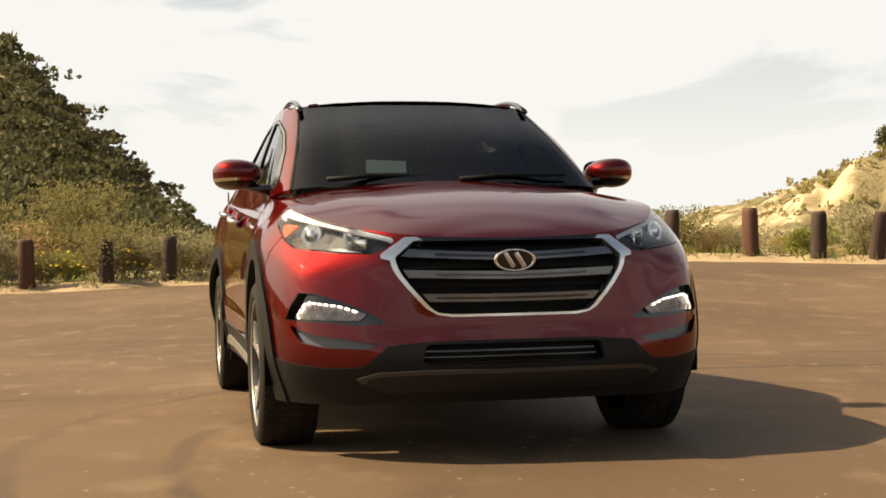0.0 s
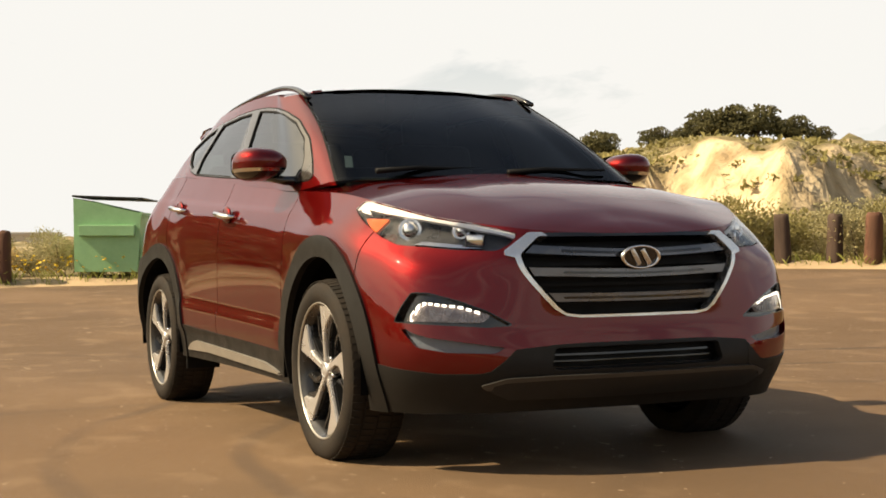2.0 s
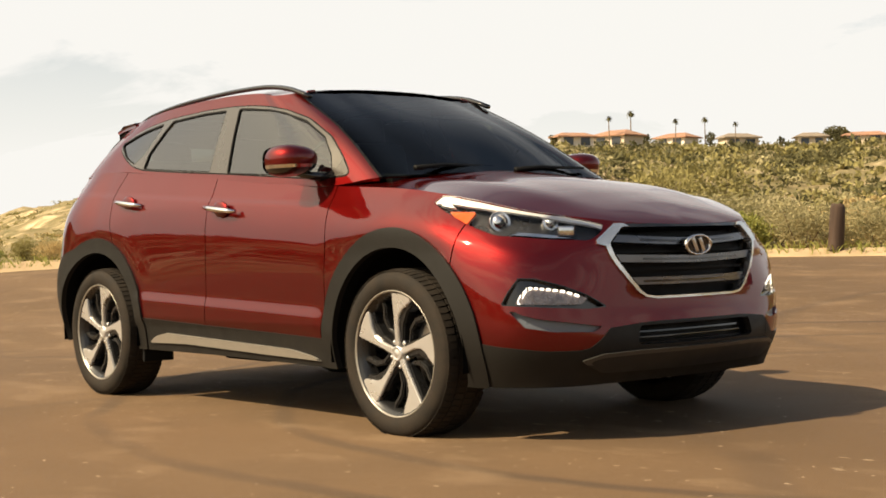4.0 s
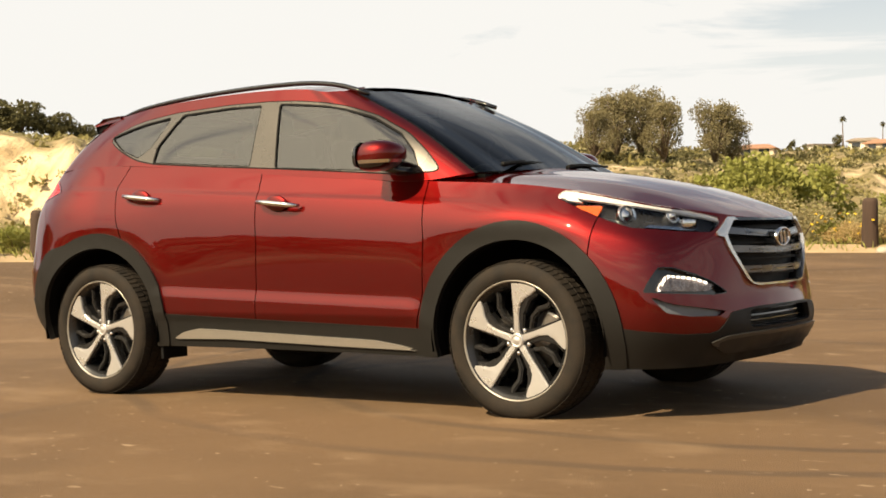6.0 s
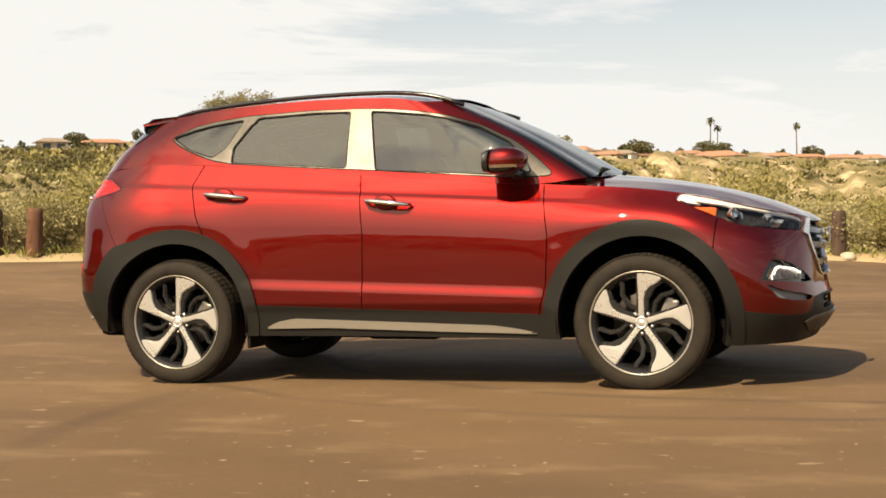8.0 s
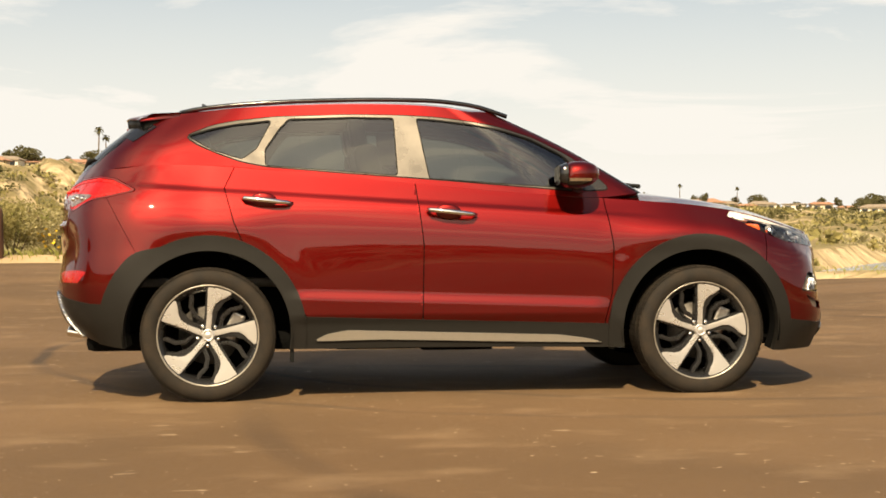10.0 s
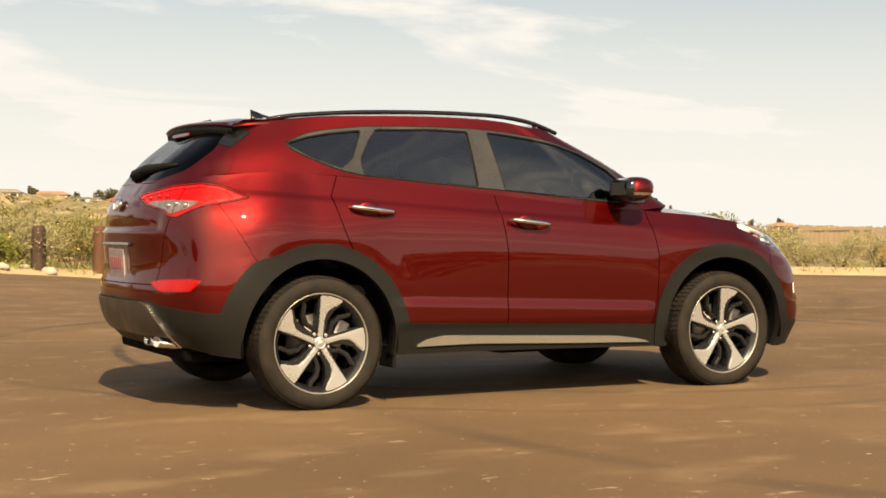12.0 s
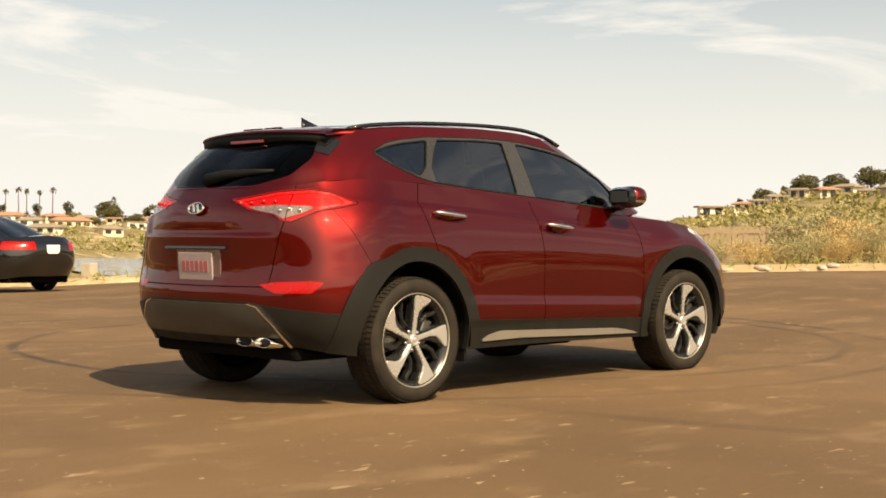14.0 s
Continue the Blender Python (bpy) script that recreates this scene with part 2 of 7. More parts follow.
def box(bm, size, m=None, bevel=0.0, segs=2):
    """A box of that size, standing round its centre at the pose m."""
    got = bmesh.ops.create_cube(bm, size=1.0, matrix=(m or Matrix()) @ Matrix.Diagonal((*size, 1)))
    if bevel:
        edges = {e for v in got["verts"] for e in v.link_edges}
        bmesh.ops.bevel(bm, geom=list(edges), offset=bevel, segments=segs, affect="EDGES", profile=0.6)


def lathe(profile, n=48, axis="y", close=False):
    """Verts and faces of a turned profile [(radius, along)]."""
    vs, fs = [], []
    for k in range(n):
        c, s = math.cos(2 * math.pi * k / n), math.sin(2 * math.pi * k / n)
        for r, a in profile:
            vs.append((r * c, a, r * s) if axis == "y" else (r * c, r * s, a))
    p = len(profile)
    for k in range(n):
        for i in range(p if close else p - 1):
            a, b = k * p + i, k * p + (i + 1) % p
            c, d = ((k + 1) % n) * p + (i + 1) % p, ((k + 1) % n) * p + i
            fs.append((a, b, c, d))
    return vs, fs


def tube(points, radius, n=8, radii=None, flat=1.0):
    """Verts and faces of a tube along points."""
    pts = np.array(points, float)
    vs, fs = [], []
    up = np.array([0.0, 0.0, 1.0])
    for i, p in enumerate(pts):
        d = pts[min(i + 1, len(pts) - 1)] - pts[max(i - 1, 0)]
        d = d / (np.linalg.norm(d) + 1e-9)
        s = np.cross(d, up)
        s = s / np.linalg.norm(s) if np.linalg.norm(s) > 1e-4 else np.array([1.0, 0, 0])
        q = np.cross(s, d)
        r = radii[i] if radii is not None else radius
        for k in range(n):
            a = 2 * math.pi * k / n
            vs.append(p + r * (math.cos(a) * s + flat * math.sin(a) * q))
    for i in range(len(pts) - 1):
        for k in range(n):
            fs.append((i * n + k, i * n + (k + 1) % n, (i + 1) * n + (k + 1) % n, (i + 1) * n + k))
    fs.append(tuple(range(n - 1, -1, -1)))
    fs.append(tuple(range((len(pts) - 1) * n, len(pts) * n)))
    return vs, fs


def smooth_curve(keys, vals, at):
    """Smooth interpolation of rows vals over keys (finite-difference cubic)."""
    keys, vals, at = np.asarray(keys, float), np.asarray(vals, float), np.asarray(at, float)
    if vals.ndim == 1:
        return smooth_curve(keys, vals[:, None], at)[:, 0]
    h = np.diff(keys)
    d = np.diff(vals, axis=0) / h[:, None]
    m = np.zeros_like(vals)
    m[0], m[-1] = d[0], d[-1]
    m[1:-1] = (d[:-1] * h[1:, None] + d[1:] * h[:-1, None]) / (h[:-1] + h[1:])[:, None]
    i = np.clip(np.searchsorted(keys, at) - 1, 0, len(h) - 1)
    t = ((at - keys[i]) / h[i])[:, None]
    hh = h[i][:, None]
    return ((2 * t**3 - 3 * t**2 + 1) * vals[i] + (t**3 - 2 * t**2 + t) * hh * m[i]
            + (-2 * t**3 + 3 * t**2) * vals[i + 1] + (t**3 - t**2) * hh * m[i + 1])


# ---- the body sheet: smooth surfaces cut into panels ----
class Sheet:
    """Triangles with place, normal and two surface coordinates; cut along fields."""

    def __init__(self, v, t):
        self.v, self.t = v, t

    @property
    def p(self):
        return self.v[:, :3]

    def cut(self, f):
        """Splits where f crosses zero: the part with f < 0 and the rest."""
        v, t = self.v, self.t
        f = np.where(np.abs(f) < 1e-7, 1e-7, f)
        s = f[t] < 0
        n = s.sum(1)
        ins, outs = [t[n == 3]], [t[n == 0]]
        extra, made, count = [], {}, len(v)
        new_in, new_out = [], []
        for tri, ss in zip(t[(n == 1) | (n == 2)], s[(n == 1) | (n == 2)]):
            lone = int(np.argmax(ss)) if ss.sum() == 1 else int(np.argmin(ss))
            a, b, c = tri[lone], tri[(lone + 1) % 3], tri[(lone + 2) % 3]
            cr = []
            for q in (b, c):
                key = (a, q) if a < q else (q, a)
                if key not in made:
                    w = f[key[0]] / (f[key[0]] - f[key[1]])
                    extra.append(v[key[0]] * (1 - w) + v[key[1]] * w)
                    made[key] = count
                    count += 1
                cr.append(made[key])
            one, two = (new_in, new_out) if ss.sum() == 1 else (new_out, new_in)
            one.append((a, cr[0], cr[1]))
            two.append((cr[0], b, c))
            two.append((cr[0], c, cr[1]))
        vv = np.vstack([v, np.array(extra)]) if extra else v
        ti = np.vstack(ins + ([np.array(new_in)] if new_in else []))
        to = np.vstack(outs + ([np.array(new_out)] if new_out else []))
        return Sheet(vv, ti).tidy(), Sheet(vv, to).tidy()

    def tidy(self):
        used = np.unique(self.t)
        back = np.full(len(self.v), -1)
        back[used] = np.arange(len(used))
        return Sheet(self.v[used], back[self.t] if len(self.t) else self.t)

    def both(self):
        """The sheet with its mirror image across y = 0, joined in the middle."""
        w = self.v.copy()
        w[:, 1] *= -1
        w[:, 4] *= -1
        n = len(self.v)
        mid = np.abs(self.v[:, 1]) < 1e-4
        idx = np.where(mid, np.arange(n), np.arange(n) + n)
        return Sheet(np.vstack([self.v, w]), np.vstack([self.t, idx[self.t][:, ::-1]])).tidy()

    def mirror(self):
        w = self.v.copy()
        w[:, 1] *= -1
        w[:, 4] *= -1
        return Sheet(w, self.t[:, ::-1])

    def out(self, name, material, parent, off=0.0, rim=0.012, label="", lift=None):
        """Links the sheet as a panel, off metres proud of the body, with its edges folded in by rim."""
        if not len(self.t):
            return None
        o = off if lift is None else (off + lift)[:, None] if np.ndim(lift) else off + lift
        top = self.p + o * self.v[:, 3:6]
        verts, faces = [top], [self.t]
        if rim:
            e = np.vstack([self.t[:, [0, 1]], self.t[:, [1, 2]], self.t[:, [2, 0]]])
            k = np.sort(e, axis=1)
            _, first, cnt = np.unique(k, axis=0, return_index=True, return_counts=True)
            b = e[first[cnt == 1]]
            m = len(top)
            rv = np.vstack([top[b[:, 0]], top[b[:, 1]], top[b[:, 1]] - rim * self.v[b[:, 1], 3:6], top[b[:, 0]] - rim * self.v[b[:, 0], 3:6]])
            q = len(b)
            r = np.arange(q) + m
            verts.append(rv)
            faces.append(np.stack([r + q, r, r + 3 * q], 1))
            faces.append(np.stack([r + q, r + 3 * q, r + 2 * q], 1))
        return mesh_object(name, np.vstack(verts), np.vstack(faces), material, parent, label)


def grid_sheet(g, coord):
    """A Sheet from a grid of places g[u][v] and its coordinates."""
    nu, nv = g.shape[:2]
    du = np.gradient(g, axis=0)
    dv = np.gradient(g, axis=1)
    n = np.cross(du, dv)
    ln = np.linalg.norm(n, axis=2, keepdims=True)
    n = n / np.where(ln < 1e-12, 1, ln)
    v = np.concatenate([g, n, coord[..., None]], axis=2).reshape(-1, 7)
    i = np.arange(nu * nv).reshape(nu, nv)
    a, b, c, d = i[:-1, :-1].ravel(), i[1:, :-1].ravel(), i[1:, 1:].ravel(), i[:-1, 1:].ravel()
    return Sheet(v, np.vstack([np.stack([a, b, c], 1), np.stack([a, c, d], 1)]))


def rings_to_grid(rings, nu, nv, vkeys=None):
    """A smooth grid through rings of stations (x, half width, height), on the side y < 0."""
    r = np.array(rings, float)
    k, m = r.shape[:2]
    mid = r[k // 2]
    s = np.concatenate([[0], np.cumsum(np.linalg.norm(np.diff(mid[:, :2], axis=0), axis=1))])
    lo, hi = r[:, 1:2] * [1, -1, 1], r[:, -2:-1] * [1, -1, 1]
    ext = np.concatenate([lo, r, hi], axis=1)
    se = np.concatenate([[-s[1]], s, [2 * s[-1] - s[-2]]])
    su = np.linspace(0, s[-1], nu)
    wide = np.stack([smooth_curve(se, ext[j], su) for j in range(k)])
    vk = np.arange(k) if vkeys is None else np.asarray(vkeys, float)
    sv = np.linspace(vk[0], vk[-1], nv)
    g = np.stack([smooth_curve(vk, wide[:, i], sv) for i in range(nu)])
    g[..., 1] *= -1
    g[0, :, 1] = g[-1, :, 1] = 0
    return g, su


def poly_field(px, py, poly):
    """Signed distance to a polygon, negative inside."""
    poly = np.asarray(poly, float)
    d = np.full(len(px), 1e9)
    ins = np.zeros(len(px), bool)
    for (x0, y0), (x1, y1) in zip(poly, np.roll(poly, -1, axis=0)):
        ex, ey = x1 - x0, y1 - y0
        t = np.clip(((px - x0) * ex + (py - y0) * ey) / (ex * ex + ey * ey + 1e-12), 0, 1)
        d = np.minimum(d, np.hypot(px - x0 - t * ex, py - y0 - t * ey))
        c = (y0 > py) != (y1 > py)
        ins ^= c & (px < (x1 - x0) * (py - y0) / (y1 - y0 + 1e-12) + x0)
    return np.where(ins, -d, d)


def rounded(poly, r, n=4):
    """The polygon with its corners rounded."""
    poly = [np.array(p, float) for p in poly]
    out = []
    for i, p in enumerate(poly):
        a, b = poly[i - 1] - p, poly[(i + 1) % len(poly)] - p
        la, lb = np.linalg.norm(a), np.linalg.norm(b)
        q = min(r, la * 0.45, lb * 0.45)
        s, e = p + a / la * q, p + b / lb * q
        for k in range(n + 1):
            t = k / n
            out.append((1 - t) ** 2 * s + 2 * t * (1 - t) * p + t * t * e)
    return np.array(out)


def ramp(x, a, b):
    t = np.clip((x - a) / (b - a), 0, 1)
    return t * t * (3 - 2 * t)


# ---- ground ----
EDGE_R = 19.0
EDGE_AZ = [0, 18, 28, 36, 43, 50, 62, 66, 72, 79, 84, 90, 95, 100, 106, 112, 118, 130, 136, 142, 148, 153, 158, 165, 172, 178, 183, 188, 192, 200, 260, 320, 360]
EDGE_Z = [.5, .55, .49, .44, .44, .43, .22, .12, .10, .16, .27, .37, .40, .45, .47, .45, .44, .40, .40, .42, .45, .48, .38, .25, .12, .08, .04, -.04, -.09, -.3, -.2, .2, .5]


def edge_z(az):
    return np.interp(az % 360, EDGE_AZ, EDGE_Z)


def edge_r(az):
    """Radius of the asphalt's edge, a little further out where the black car stands and behind the path."""
    az = az % 360
    return EDGE_R + 3.6 * np.exp(-((az - 68) / 11.0) ** 2) + 5 * np.exp(-((az - 270) / 60.0) ** 2) + 0.10 * np.sin(az * 0.9) + 0.06 * np.sin(az * 2.3 + 1)


def lot_z(x, y):
    """Height of the asphalt: the slope under the car, bending up gently to its edge."""
    r = np.hypot(x, y)
    az = np.degrees(np.arctan2(y, x))
    k = ramp(r, 4.0, 17.0)
    return (0.0140 * x + 0.0105 * y) * (1 - k) + edge_z(az) * k


def mat_asphalt():
    m = surf("brown_worn_asphalt", (0.117, 0.0695, 0.0345), (0.082, 0.049, 0.024), rough=0.86, scale=0.35, fine=26, bump=0.004, bump_scale=160, spec=0.3)
    nt = m.node_tree
    b = nt.nodes["Principled BSDF"]
    base = b.inputs["Base Color"].links[0].from_socket
    tc = next(n for n in nt.nodes if n.type == "TEX_COORD")

    def math_node(op, a, bval=None, c=None):
        n = nt.nodes.new("ShaderNodeMath")
        n.operation = op
        for i, q in enumerate((a, bval, c)):
            if q is None:
                continue
            if isinstance(q, (int, float)):
                n.inputs[i].default_value = q
            else:
                nt.links.new(q, n.inputs[i])
        return n.outputs[0]

    def mixed(fac, a, color):
        n = nt.nodes.new("ShaderNodeMix")
        n.data_type = "RGBA"
        nt.links.new(fac, n.inputs[0])
        nt.links.new(a, n.inputs[6])
        n.inputs[7].default_value = (*color, 1)
        return n.outputs[2]

    def noise_node(scale, detail=4.0, stretch=(1, 1, 1)):
        mp = nt.nodes.new("ShaderNodeMapping")
        mp.inputs["Scale"].default_value = stretch
        nt.links.new(tc.outputs["Object"], mp.inputs["Vector"])
        n = nt.nodes.new("ShaderNodeTexNoise")
        n.inputs["Scale"].default_value, n.inputs["Detail"].default_value = scale, detail
        nt.links.new(mp.outputs[0], n.inputs["Vector"])
        return n.outputs["Fac"]

    def step(val, lo, hi):
        n = nt.nodes.new("ShaderNodeMapRange")
        n.inputs["From Min"].default_value, n.inputs["From Max"].default_value = lo, hi
        nt.links.new(val, n.inputs["Value"])
        return n.outputs[0]

    col = base
    # skid rings left by turning cars
    sep = nt.nodes.new("ShaderNodeSeparateXYZ")
    nt.links.new(tc.outputs["Object"], sep.inputs[0])
    wob = noise_node(0.8, 2.0)
    worn = step(noise_node(0.9, 4.0), 0.30, 0.52)
    for cx, cy, rad, wid, amt in ((1.70, 2.50, 4.42, .070, 1.0), (2.10, 2.30, 3.60, .065, 1.0), (-1.2, -5.2, 6.2, .12, .35), (6.5, -1.0, 7.6, .12, .40), (3.4, 9.0, 6.0, .14, .45)):
        dx, dy = math_node("SUBTRACT", sep.outputs[0], cx), math_node("SUBTRACT", sep.outputs[1], cy)
        d = math_node("SQRT", math_node("ADD", math_node("MULTIPLY", dx, dx), math_node("MULTIPLY", dy, dy)))
        d = math_node("ADD", d, math_node("MULTIPLY", wob, 0.22))
        off = math_node("ABSOLUTE", math_node("SUBTRACT", d, rad + 0.11))
        ring = math_node("MULTIPLY", math_node("MULTIPLY", step(off, wid, wid * 0.35), worn), amt)
        col = mixed(ring, col, (0.038, 0.025, 0.016))
    # pale scuffs and specks of old paint
    scuff = math_node("MULTIPLY", step(noise_node(5.5, 6.0, (1, 2.4, 1)), 0.66, 0.70), step(noise_node(0.9, 2.0), 0.49, 0.60))
    col = mixed(math_node("MULTIPLY", scuff, 0.75), col, (0.36, 0.27, 0.18))
    speck = step(noise_node(24.0, 2.0), 0.72, 0.75)
    col = mixed(math_node("MULTIPLY", speck, 0.7), col, (0.48, 0.37, 0.26))
    patch = step(noise_node(0.16, 3.0, (1, 2.2, 1)), 0.46, 0.60)
    col = mixed(math_node("MULTIPLY", patch, 0.35), col, (0.185, 0.113, 0.059))
    blot = step(noise_node(0.7, 6.0), 0.50, 0.66)
    col = mixed(math_node("MULTIPLY", blot, 0.38), col, (0.085, 0.053, 0.029))
    dust = step(noise_node(1.6, 7.0, (1, 1.6, 1)), 0.55, 0.70)
    col = mixed(math_node("MULTIPLY", dust, 0.30), col, (0.26, 0.175, 0.105))
    nt.links.new(col, b.inputs["Base Color"])
    return m


M_ASPHALT = mat_asphalt()
M_DUST = surf("pale_dry_dirt", (0.44, 0.325, 0.20), (0.32, 0.235, 0.145), rough=0.95, scale=1.2, fine=18, bump=0.02, bump_scale=30, spec=0.1)


def mat_hill():
    """Dry scrub ground that turns to pale sandstone where it is steep."""
    m = surf("scrub_and_sandstone", (0.105, 0.098, 0.044), (0.26, 0.20, 0.11), rough=0.95, scale=0.22, fine=1.6, bump=0.7, bump_scale=0.9, spec=0.1)
    nt = m.node_tree
    b = nt.nodes["Principled BSDF"]
    base = b.inputs["Base Color"].links[0].from_socket
    geo = nt.nodes.new("ShaderNodeNewGeometry")
    sep = nt.nodes.new("ShaderNodeSeparateXYZ")
    nt.links.new(geo.outputs["Normal"], sep.inputs[0])
    st = nt.nodes.new("ShaderNodeMapRange")
    st.inputs["From Min"].default_value, st.inputs["From Max"].default_value = 0.97, 0.80
    gully = nt.nodes.new("ShaderNodeTexNoise")
    gully.inputs["Scale"].default_value, gully.inputs["Detail"].default_value = 0.16, 6
    gm = nt.nodes.new("ShaderNodeMapping")
    gm.inputs["Scale"].default_value = (1, 1, 0.45)
    tco = next(q for q in nt.nodes if q.type == "TEX_COORD")
    nt.links.new(tco.outputs["Object"], gm.inputs["Vector"])
    nt.links.new(gm.outputs[0], gully.inputs["Vector"])
    wear = nt.nodes.new("ShaderNodeMath")
    wear.operation = "MULTIPLY_ADD"
    nt.links.new(gully.outputs["Fac"], wear.inputs[0])
    wear.inputs[1].default_value = -0.85
    zz = nt.nodes.new("ShaderNodeMath")
    zz.operation = "ADD"
    zz.inputs[1].default_value = 0.42
    nt.links.new(sep.outputs["Z"], zz.inputs[0])
    nt.links.new(zz.outputs[0], wear.inputs[2])
    nt.links.new(wear.outputs[0], st.inputs["Value"])
    mx = nt.nodes.new("ShaderNodeMix")
    mx.data_type = "RGBA"
    rock = nt.nodes.new("ShaderNodeMix")
    rock.data_type = "RGBA"
    rock.inputs[6].default_value, rock.inputs[7].default_value = (0.56, 0.44, 0.28, 1), (0.28, 0.205, 0.115, 1)
    rs = nt.nodes.new("ShaderNodeMapRange")
    rs.inputs["From Min"].default_value, rs.inputs["From Max"].default_value = 0.42, 0.68
    fine_n = nt.nodes.new("ShaderNodeTexNoise")
    fine_n.inputs["Scale"].default_value, fine_n.inputs["Detail"].default_value = 0.45, 7
    nt.links.new(gm.outputs[0], fine_n.inputs["Vector"])
    nt.links.new(fine_n.outputs["Fac"], rs.inputs["Value"])
    nt.links.new(rs.outputs[0], rock.inputs[0])
    nt.links.new(rock.outputs[2], mx.inputs[7])
    nt.links.new(st.outputs[0], mx.inputs[0])
    nt.links.new(base, mx.inputs[6])
    nt.links.new(mx.outputs[2], b.inputs["Base Color"])
    return m


M_HILL = mat_hill()

# the asphalt lot, one sheet bent like a shallow dish
N_AZ = 360
azs = np.arange(N_AZ)
fr = np.concatenate([np.linspace(0, .98, 60), [1.0]])
lr = edge_r(azs)[:, None] * fr[None]
lx, ly = lr * np.cos(np.radians(azs))[:, None], lr * np.sin(np.radians(azs))[:, None]
lz = lot_z(lx, ly)
n = len(fr)
fs = [(i * n + k, i * n + k + 1, ((i + 1) % N_AZ) * n + k + 1, ((i + 1) % N_AZ) * n + k) for i in range(N_AZ) for k in range(n - 1)]
tagged(mesh_object("parking_lot", np.stack([lx, ly, lz], 2).reshape(-1, 3), fs, M_ASPHALT), "worn brown asphalt lot with dark skid rings", "parking lot", kind="structure")

# the land round it: bank, valley, slopes and ridges out to the horizon
RIDGE_AZ = [0, 15, 26, 28, 30, 32, 35, 37, 41, 45, 50, 55, 59, 63, 66, 70, 76, 80, 86, 88, 91, 95, 98, 101, 105, 109, 112.6, 116, 120, 124, 128, 132, 134, 137, 140, 143, 145.4, 147.5, 149.5, 151, 155, 158, 163, 172, 177.5, 178.5, 180, 181, 182.2, 183.5, 185, 186.7, 192, 210, 230, 260, 300, 340, 360]
# from 192 degrees on the slopes are unseen, set low for the paint's reflections
RIDGE_EL = [4.0, 2.9, 2.7, 2.6, 2.3, 1.8, 1.1, .9, .8, .9, .9, 1.3, 1.5, 1.5, 1.5, 1.6, 1.7, 1.9, 2.2, 2.4, 2.7, 2.9, 3.0, 3.1, 3.2, 3.3, 3.1, 3.6, 3.8, 3.6, 3.6, 3.7, 3.7, 3.8, 4.0, 4.1, 4.0, 3.7, 3.2, 2.6, 1.6, .8, .3, .1, .2, .7, 1.6, 2.6, 4.0, 5.4, 7.0, 8.6, 9, 5, 4, 4, 4, 4, 4]
DIST_AZ = [0, 34, 45, 70, 95, 108, 125, 139, 152, 160, 174, 177, 230, 310, 345, 360]
DIST_R = [240, 260, 520, 520, 460, 330, 260, 150, 150, 520, 520, 75, 75, 90, 120, 240]
CLIFF_AZ = [0, 62, 74, 80, 86, 106, 110, 118, 128, 132, 136, 138, 140, 147, 150, 153, 158, 360]
CLIFF_K = [0, 0, .16, .22, .28, .28, .10, .05, .10, .20, .24, .34, .48, .52, .40, .12, 0, 0]


def land_z(x, y):
    r = np.hypot(x, y)
    az = np.degrees(np.arctan2(y, x)) % 360
    e = edge_z(az)
    r0 = edge_r(az)
    R = np.interp(az, DIST_AZ, DIST_R)
    H = np.tan(np.radians(np.interp(az, RIDGE_AZ, RIDGE_EL))) * R + 0.85
    ck = np.interp(az, CLIFF_AZ, CLIFF_K)
    valley = np.interp(az, [0, 40, 48, 51.5, 61.5, 64.5, 78, 95, 170, 174, 360], [.6, .6, .8, -1, -1, .8, .6, -.6, -.6, .8, .8])
    ck = ck * (0.94 + 0.08 * np.sin(az * 1.1) + 0.05 * np.sin(az * 2.6 + 1))
    bend = np.interp(az, [48, 51, 62, 65], [1.5, 3, 3, 1.5])
    wavy = .022 * np.sin(az * .35) + .016 * np.sin(az * .83 + 1) + .006 * np.sin(az * 1.9 + 2) + .005 * np.sin(az * 4.1 + .5)
    f = np.clip((r - r0 - 5) / (R - r0 - 5), 0, 1)
    slope = f ** bend * (1 - ck) + ck * ramp(f, .48 + wavy, .575 + wavy)
    body_ = valley + (H - valley) * slope
    bank = e + 0.13 * ramp(r, r0, r0 + 0.45)
    k = ramp(r, r0 + 1.5, r0 + 11)
    z = bank * (1 - k) + body_ * k
    past = ramp(r, R * 1.02, R * 2.6)
    z = z * (1 - past) + past * (-2.0)
    rough = ramp(r, r0 + 3, r0 + 30) * (1 - 0.85 * past)
    return z, rough, r0


ring_r = np.concatenate([np.linspace(0, 17.0, 4), np.linspace(18.0, 26, 17), np.geomspace(27, 640, 150), np.geomspace(680, 4000, 9)])
az2 = np.concatenate([np.arange(0, 10, 2.0), np.arange(10, 196, 0.5), np.arange(196, 360, 2.0)])
gx, gy = ring_r[None] * np.cos(np.radians(az2))[:, None], ring_r[None] * np.sin(np.radians(az2))[:, None]
gz, rough_, g_r0 = land_z(gx, gy)
lump = np.zeros_like(gz)
for i in range(gz.shape[0]):
    for j in range(gz.shape[1]):
        if rough_[i, j] > 0.01:
            sc = ring_r[j]
            lump[i, j] = rough_[i, j] * sc * (0.004 * noise.noise((az2[i] * .14, math.log(sc) * 2.2, 2)) + 0.0055 * noise.noise((az2[i] * .40, math.log(sc) * 6, 5)) + 0.0045 * noise.noise((az2[i] * .9, math.log(sc) * 14, 8)))
            if 136 < az2[i] < 154 or 72 < az2[i] < 108:
                lump[i, j] += rough_[i, j] * sc * (0.008 * abs(noise.noise((az2[i] * .75, math.log(sc) * 16, 11))) + 0.006 * noise.noise((az2[i] * 1.0, math.log(sc) * 28, 14)))
